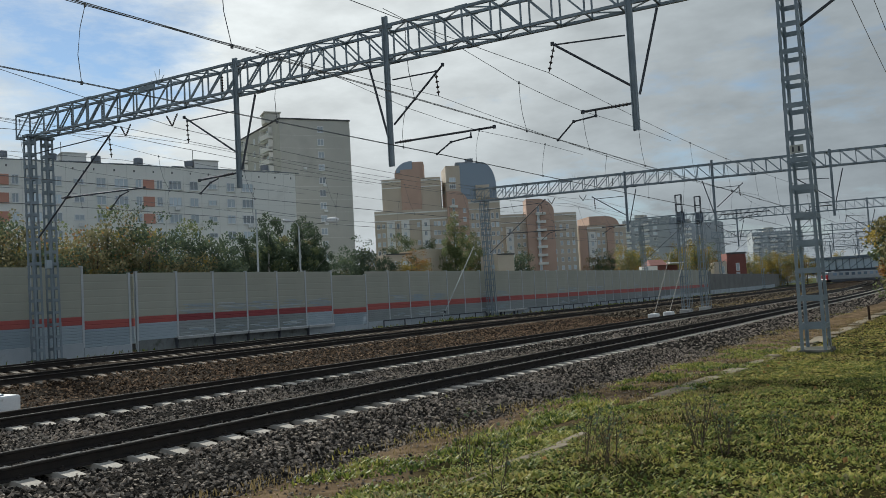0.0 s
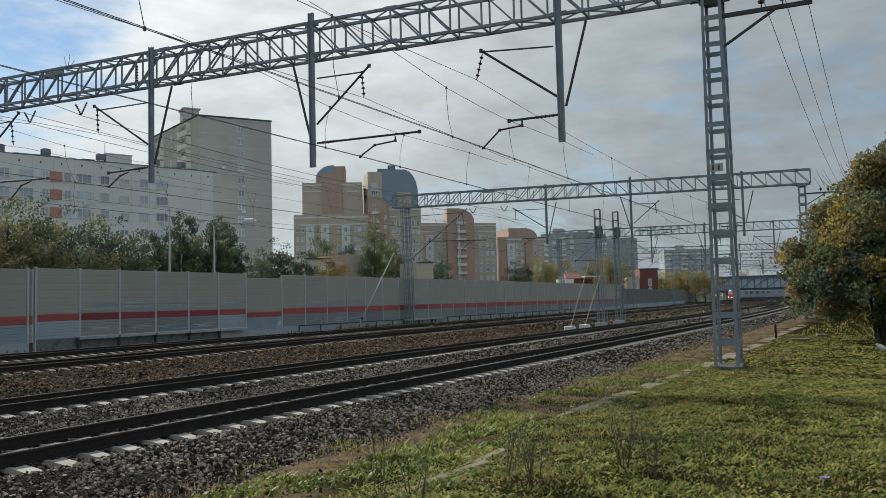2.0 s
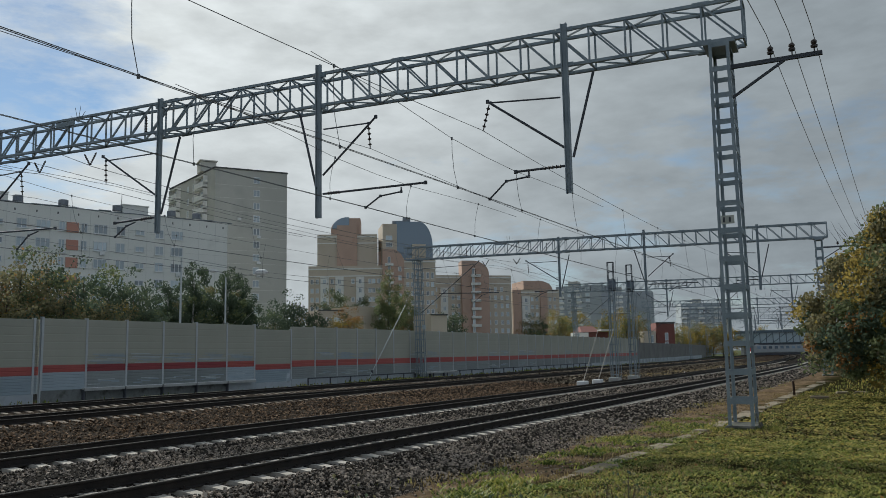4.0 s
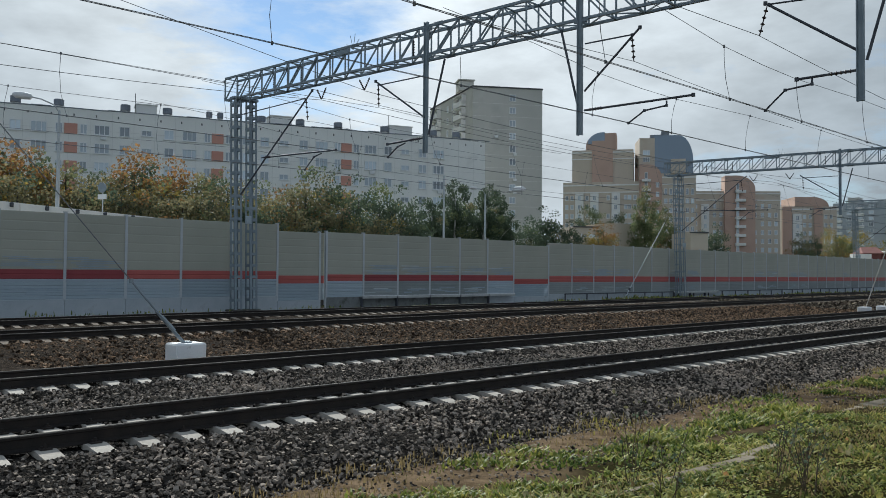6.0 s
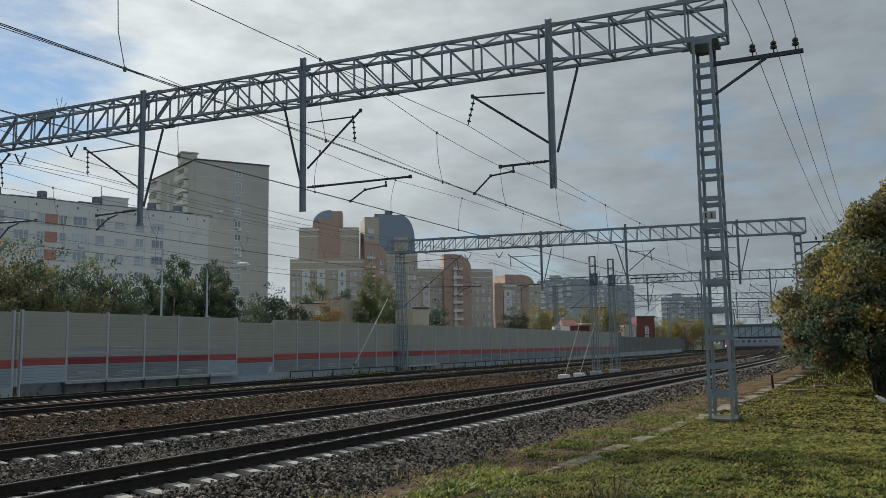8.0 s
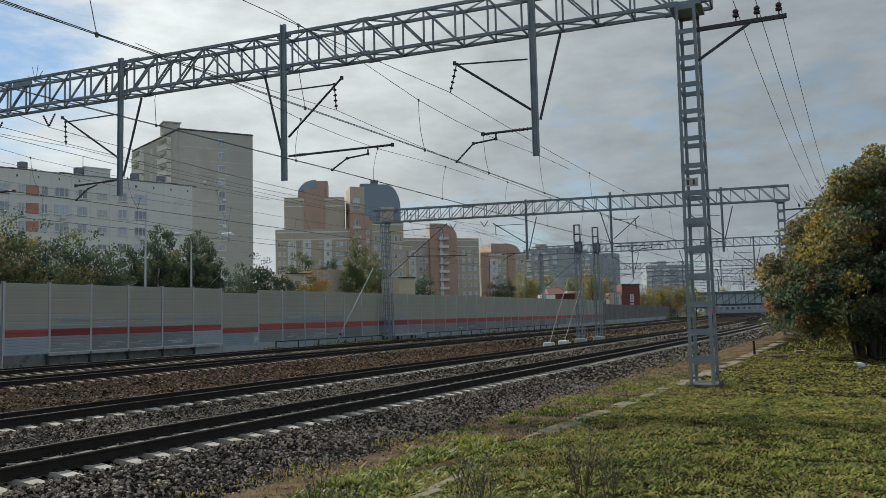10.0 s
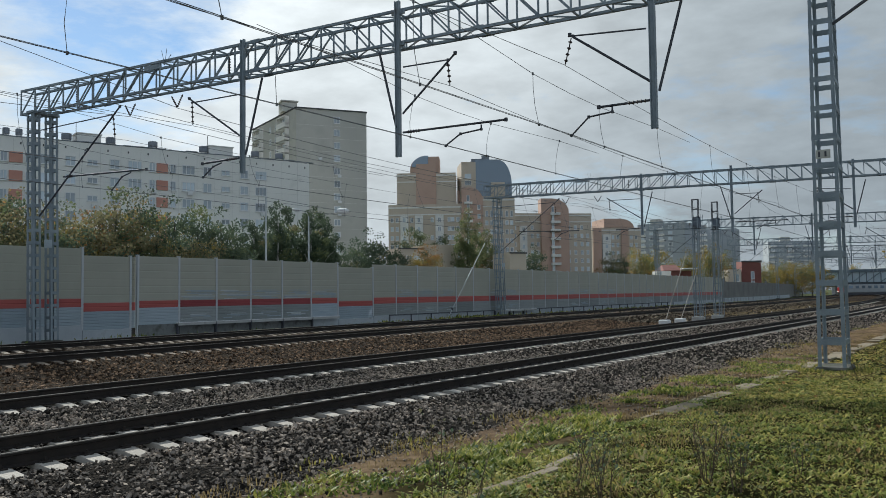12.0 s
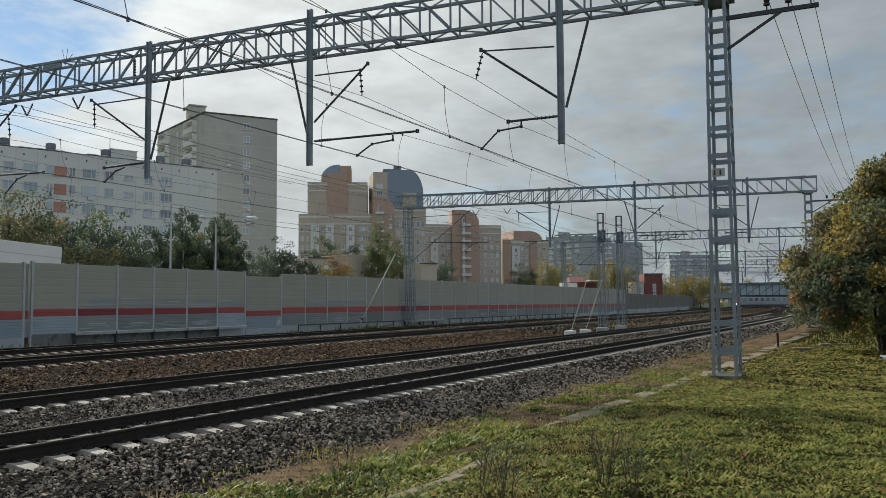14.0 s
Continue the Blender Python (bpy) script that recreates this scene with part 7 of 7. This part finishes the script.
def blades(name, n, s_rng, d_rng, height, width, mat, label, seed, keep=None, lean=0.5):
    rng = np.random.default_rng(seed)
    s = s_rng[0] + (s_rng[1] - s_rng[0]) * rng.random(n) ** 1.3
    d = d_rng[0] + (d_rng[1] - d_rng[0]) * rng.random(n)
    if keep is not None:
        ok = keep(s, d, rng)
        s, d = s[ok], d[ok]
        n = len(s)
    off = -0.0245 * s
    p = np.stack([TX * s + NX * (d + off), TY * s + NY * (d + off), lawn_height(s, d) - 0.005 + 0.05 * np.array([noise.noise(Vector((a * 0.35, b * 0.35, 0))) for a, b in zip(s, d)])], 1)
    a = rng.random(n) * 2 * np.pi
    tuft = np.array([noise.noise(Vector((x * 2.6, y * 2.6, 5))) for x, y in zip(s, d)])
    h = height * (0.45 + 0.9 * rng.random(n)) * np.clip(1.0 + 1.3 * tuft, 0.35, 1.9)
    w = width * (0.6 + 0.8 * rng.random(n))
    out = np.stack([np.cos(a), np.sin(a), np.zeros(n)], 1)
    acr = np.stack([-np.sin(a), np.cos(a), np.zeros(n)], 1)
    bend = lean * h * (0.3 + rng.random(n))
    up = np.array([0, 0, 1.0])
    v = np.stack([p - acr * w[:, None] * 0.5, p + acr * w[:, None] * 0.5, p + out * (bend * 0.35)[:, None] + up * (h * 0.6)[:, None] + acr * (w * 0.45)[:, None], p + out * bend[:, None] + up * h[:, None], p + out * (bend * 0.35)[:, None] + up * (h * 0.6)[:, None] - acr * (w * 0.45)[:, None]], 1)
    me = bpy.data.meshes.new(name)
    me.vertices.add(n * 5)
    me.vertices.foreach_set("co", v.astype(np.float32).ravel())
    loops = (np.arange(n)[:, None] * 5 + np.array([0, 1, 2, 4, 4, 2, 3])[None]).astype(np.int32).ravel()
    me.loops.add(n * 7)
    me.loops.foreach_set("vertex_index", loops)
    me.polygons.add(n * 2)
    st = np.stack([np.arange(n) * 7, np.arange(n) * 7 + 4], 1).astype(np.int32).ravel()
    me.polygons.foreach_set("loop_start", st)
    me.materials.append(MAT[mat])
    me.update(calc_edges=True)
    me.shade_flat()
    tagged(new(name, me), label, "grass", kind="stuff")


MAT["grass"] = leaf_material("grass_blades", (0.060, 0.080, 0.021), (0.225, 0.235, 0.062), (0.48, 0.39, 0.115), 0.55, 1.1, 0.36, 0.08)
MAT["dry_grass"] = leaf_material("dry_grass_blades", (0.17, 0.125, 0.055), (0.30, 0.225, 0.105), (0.42, 0.325, 0.165), 0.7, 0.0, 0.25)
MAT["broad_leaf"] = leaf_material("broad_weed_leaves", (0.048, 0.085, 0.020), (0.225, 0.265, 0.056), (0.47, 0.43, 0.122), 0.5, 1.1, 0.36, 0.10)


def patch(freq, lo, seed):
    def keep(s, d, rng):
        v = np.array([noise.noise(Vector((a * freq, b * freq, seed))) for a, b in zip(s, d)])
        return v > lo + rng.normal(size=len(s)) * 0.12
    return keep


blades("lawn", 80000, (3.6, 20), (-6.5, 4.75), 0.034, 0.019, "grass", "short green lawn grass with drier patches", 21, None, 1.7)
blades("lawn", 58000, (17, 48), (-12, 4.8), 0.034, 0.062, "grass", "short green lawn grass farther off", 22, None, 2.6)
blades("lawn", 8000, (-7, 3.6), (-9, 5.0), 0.036, 0.018, "grass", "short green lawn grass round the standpoint", 32, None, 1.2)
blades("broad_weeds", 6000, (-7, 3.6), (-9, 5.2), 0.048, 0.036, "broad_leaf", "low broad-leaved weeds round the standpoint", 33, patch(0.9, -0.25, 4), 1.3)
blades("verge_grass", 7000, (52, 165), (36.4, 41.3), 0.22, 0.12, "broad_leaf", "green verge grass between the far track and the barrier", 34, patch(0.12, -0.05, 8), 0.8)
blades("lawn", 8000, (46, 100), (-22, 4.4), 0.11, 0.06, "grass", "short green lawn grass beyond the maple", 27)
blades("dry_grass", 26000, (4, 46), (3.0, 7.6), 0.055, 0.014, "dry_grass", "dry yellowish grass along the ballast edge", 23, patch(0.5, 0.05, 9))
blades("broad_weeds", 95000, (3.6, 22), (-6.5, 5.2), 0.034, 0.028, "broad_leaf", "low broad-leaved weeds in the lawn", 24, patch(0.9, -0.22, 4), 2.4)
blades("dry_patches", 32000, (3.2, 26), (-9, 4.6), 0.04, 0.018, "dry_grass", "yellow-brown dry patches of the lawn", 29, patch(0.7, 0.0, 14), 1.2)
blades("edge_weeds", 26000, (5, 30), (4.9, 7.0), 0.055, 0.030, "broad_leaf", "taller green weeds beside the trench slabs", 25, patch(0.6, 0.16, 2), 1.5)
blades("footing_grass", 2200, (24.1, 26.6), (3.2, 5.2), 0.07, 0.022, "grass", "longer grass round the pylon footing", 35, None, 0.6)
blades("bushy_weeds", 3600, (9.2, 13.6), (5.5, 6.3), 0.085, 0.030, "broad_leaf", "bushy pale green weeds on the slope beside the ballast", 36, patch(0.9, 0.0, 5), 1.3)
blades("bushy_weeds", 2600, (16.0, 21.0), (5.7, 6.7), 0.065, 0.032, "broad_leaf", "yellow-green weed clumps at the foot of the ballast", 37, patch(0.8, 0.05, 15), 1.3)
blades("ballast_weeds", 5000, (6, 60), (6.6, 8.0), 0.06, 0.02, "grass", "thin weeds growing out of the ballast edge", 26, patch(0.5, 0.2, 6), 0.6)
blades("track_weeds", 1500, (72, 170), (18.6, 23.4), 0.10, 0.07, "dry_grass", "dry low weeds spreading over the far ballast", 38, patch(0.12, 0.02, 3), 1.6)
blades("wall_weeds", 1600, (8, 110), (38.5, 41.6), 0.15, 0.06, "broad_leaf", "green weeds at the foot of the noise barrier", 28, patch(0.3, 0.1, 12), 0.5)


def fallen_leaves():
    rng = np.random.default_rng(31)
    n = 700
    s, d = 3.5 + 42 * rng.random(n) ** 1.4, -8 + 13 * rng.random(n)
    off = -0.0245 * s
    c = np.stack([TX * s + NX * (d + off), TY * s + NY * (d + off), lawn_height(s, d) + 0.045], 1)
    me = leaf_cloud("fallen_leaves", c, np.full(n, 0.02), 1, 0.06, rng.choice([2, 3, 4, 4], n), rng, 0.0, 0.2)
    tagged(new("fallen_leaves", me), "scattered brown and yellow fallen leaves on the lawn", "leaves", kind="stuff")


fallen_leaves()


def weed(s, d, h, stems, seed, label):
    rng = random.Random(seed)
    root = thing("weed", frame_at(s, d, soil_height(s, d)), label, "weed", "tall dry weeds")
    tips = []
    for k in range(stems):
        bm = bmesh.new()
        a = rng.uniform(0, 6.28)
        p = Vector((math.cos(a) * 0.03, math.sin(a) * 0.03, -0.02))
        dirn = Vector((math.cos(a) * rng.uniform(0.08, 0.42), math.sin(a) * rng.uniform(0.08, 0.42), 1)).normalized()
        ln = h * rng.uniform(0.55, 1.0)
        q = p
        r = 0.005
        line, twigs = [p], []
        for i in range(4):
            e = q + dirn * ln / 4 + Vector((rng.uniform(-0.02, 0.02), rng.uniform(-0.02, 0.02), 0))
            line.append(e)
            if i:
                for _ in range(2):
                    b = rng.uniform(0, 6.28)
                    t = e + Vector((math.cos(b) * 0.09, math.sin(b) * 0.09, 0.10)) * rng.uniform(0.5, 1.4)
                    twigs.append((e, t, r))
                    tips.append(t)
            q, r = e, r * 0.75
        tips.append(q)
        pipe(bm, line, 0.0038)
        stem = part("stem", bm, MAT["stalk"], root)
        for a0, a1, r in twigs:
            bm = bmesh.new()
            rod(bm, a0, a1, r * 0.5, 4, 0.0015)
            part("twig", bm, MAT["stalk"], stem)
    nr = np.random.default_rng(seed)
    c = np.array([tuple(t) for t in tips])
    ob = new("leaves", leaf_cloud("leaves", c, np.full(len(c), 0.04), 1, 0.035, np.array([nr.choice([4, 4, 1, 1]) for _ in c]), nr, 0.4))
    ob.parent = root


MAT["stalk"] = surface("dry_stalk", (0.06, 0.045, 0.03), (0.12, 0.09, 0.06), 8, 0.9, 0, 0.1, 40)
for k, (s, d, h, st) in enumerate(((8.35, 2.55, 0.62, 13), (8.1, 2.2, 0.5, 7), (7.5, 3.5, 0.75, 4), (6.7, 4.5, 0.78, 5), (6.6, 4.1, 0.6, 3), (7.0, 3.0, 0.66, 5), (7.3, 3.2, 0.55, 4), (9.3, 1.9, 0.45, 4), (22.5, 3.2, 0.75, 3), (26.6, 3.1, 0.8, 3), (5.8, 3.6, 0.5, 3))):
    weed(s, d, h, st, 40 + k, "tall half-dry weed with thin branching stems" if h > 0.55 else "low bushy weed with reddish stems")


# ---------------------------------------------------------------- bird on the lawn
def bird():
    base = frame_at(33.4, 0.2, soil_height(33.4, 0.2) + 0.03)
    root = thing("bird", base, "plump white bird standing on the lawn near the maple", "bird")
    MAT["feather"] = surface("white_feathers", (0.66, 0.66, 0.64), (0.80, 0.80, 0.78), 9, 0.85, 0, 0.2, 60)
    bm = bmesh.new()
    bmesh.ops.create_uvsphere(bm, u_segments=14, v_segments=10, radius=1.0, matrix=Matrix.Translation((0, 0, 0.30)) @ Matrix.Rotation(radians(28), 4, "X") @ Matrix.Diagonal((0.12, 0.23, 0.14, 1)))
    part("body", bm, MAT["feather"], root, smooth=True)
    bm = bmesh.new()
    bmesh.ops.create_uvsphere(bm, u_segments=10, v_segments=8, radius=1.0, matrix=Matrix.Translation((0, 0.24, 0.46)) @ Matrix.Diagonal((0.055, 0.07, 0.06, 1)))
    rod(bm, (0, 0.14, 0.36), (0, 0.23, 0.45), 0.07, 8, 0.045)
    part("head", bm, MAT["feather"], root, smooth=True)
    bm = bmesh.new()
    rod(bm, (0, 0.29, 0.455), (0, 0.36, 0.44), 0.014, 6, 0.003)
    part("beak", bm, MAT["plank"], root)
    bm = bmesh.new()
    box(bm, (0, -0.27, 0.23), (0.10, 0.2, 0.025), Matrix.Rotation(radians(20), 4, "X"), 0, 0.01)
    part("tail", bm, MAT["feather"], root)
    for x in (-0.05, 0.05):
        bm = bmesh.new()
        rod(bm, (x, 0, 0.2), (x, 0.02, 0.0), 0.012, 6)
        rod(bm, (x, 0.02, 0.005), (x, 0.09, 0.0), 0.01, 5)
        part("leg", bm, MAT["dark_steel"], root)
    return root


BIRD = bird()
BIRD.scale = (0.66, 0.66, 0.66)


# ---------------------------------------------------------------- the lorry behind the wall
def build_lorry():
    root = thing("lorry", Matrix(), "white box lorry driving along the ramp behind the barrier", "lorry")
    MAT["lorry_white"] = surface("white_lorry_paint", (0.62, 0.63, 0.64), (0.70, 0.71, 0.72), 0.5, 0.45, 0, 0.03, 12, (0.50, 0.50, 0.49), 0.64, 0.8)
    MAT["tyre"] = surface("tyre_rubber", (0.02, 0.02, 0.02), (0.035, 0.035, 0.035), 5, 0.9, 0, 0.2, 30)
    bm = bmesh.new()
    box(bm, (-6.8, 0, 2.27), (13.6, 2.5, 2.2), None, 0, 0.05)
    boxy = part("cargo_box", bm, MAT["lorry_white"], root)
    for y in (-1.262, 1.262):
        bm = bmesh.new()
        box(bm, (-6.8, y, 1.25), (13.5, 0.03, 0.12))
        box(bm, (-6.8, y, 2.62), (13.5, 0.03, 0.05))
        part("side_rail", bm, MAT["wall_post"], boxy)
    bm = bmesh.new()
    prof = [(0.25, 0.6), (2.0, 0.6), (2.05, 1.2), (1.8, 1.65), (0.9, 2.22), (0.25, 2.3)]
    f = [bm.verts.new((x, -1.2, z)) for x, z in prof]
    g = [bm.verts.new((x, 1.2, z)) for x, z in prof]
    bm.faces.new(f)
    bm.faces.new(g[::-1])
    for i in range(len(prof)):
        j = (i + 1) % len(prof)
        bm.faces.new((f[j], f[i], g[i], g[j]))
    bmesh.ops.recalc_face_normals(bm, faces=bm.faces)
    cab = part("cab", bm, MAT["lorry_white"], root)
    bm = bmesh.new()
    for y in (-1.21, 1.21):
        box(bm, (0.85, y, 1.75), (0.8, 0.03, 0.6), None, 0, 0.01)
    part("side_window", bm, MAT["dark_glass"], cab)
    bm = bmesh.new()
    bar(bm, (1.36, -1.05, 1.95), (1.36, 1.05, 1.95), 0.05, 0.8, (-0.75, 0, 0.66))
    part("windscreen", bm, MAT["dark_glass"], cab)
    bm = bmesh.new()
    for y in (-1.35, 1.35):
        box(bm, (1.75, y, 1.7), (0.12, 0.22, 0.5), None, 0, 0.03)
    part("mirror", bm, MAT["dark_steel"], cab)
    bm = bmesh.new()
    box(bm, (-5.8, 0, 0.85), (15.5, 0.9, 0.25))
    part("chassis", bm, MAT["dark_steel"], root)
    for x in (1.2, -2.4, -9.6, -10.9, -12.2):
        for y in (-1.05, 1.05):
            bm = bmesh.new()
            lathe(bm, [(0.3, -0.14), (0.48, -0.13), (0.5, 0.0), (0.48, 0.13), (0.3, 0.14)], (0, 0, 0), 18, 0, Matrix.Rotation(radians(90), 3, "X"))
            w = part("wheel", bm, MAT["tyre"], root)
            w.matrix_basis = Matrix.Translation((x, y, 0.5))
            bm = bmesh.new()
            lathe(bm, [(0.28, -0.12), (0.30, 0.0), (0.28, 0.12)], (0, 0, 0), 14, 0, Matrix.Rotation(radians(90), 3, "X"))
            part("rim", bm, MAT["wall_post"], w)
    return root


LORRY = build_lorry()


# ---------------------------------------------------------------- what moves
def lorry_pose(s):
    return frame_at(s, RAMP_D + 0.0, max(-0.5, ramp_z(s)) + 0.02) @ Matrix.Rotation(math.atan(0.052) if s > -60 else 0.0, 4, "Y")


def motions():
    # the nose of the cargo box passes s = 26.6 at 13.0 s, at some 13 m/s
    walk(LORRY, [(t, lorry_pose(24.8 + 13.1 * (t - 13.0))) for t in (0.0, 2.0, 4.0, 6.0, 8.0, 10.0, 12.0, 12.5, 13.0, 13.5, 14.0)])
    b = frame_at(33.4, 0.2, soil_height(33.4, 0.2) + 0.03)
    walk(BIRD, [(0.0, b @ pose(-0.3, 0.05, 0, 0, 0, 20)), (2.2, b @ pose(-0.3, 0.05, 0, 0, 0, 20)), (5.0, b @ pose(0, 0.1, 0, 0, 0, -25)), (8.2, b @ pose(-0.1, 0.0, 0, 4, 0, 10)), (10.3, b @ pose(-0.5, -0.05, 0, -10, 0, 5)), (14.0, b @ pose(0.1, -0.05, 0, -10, 0, -10))])


motions()
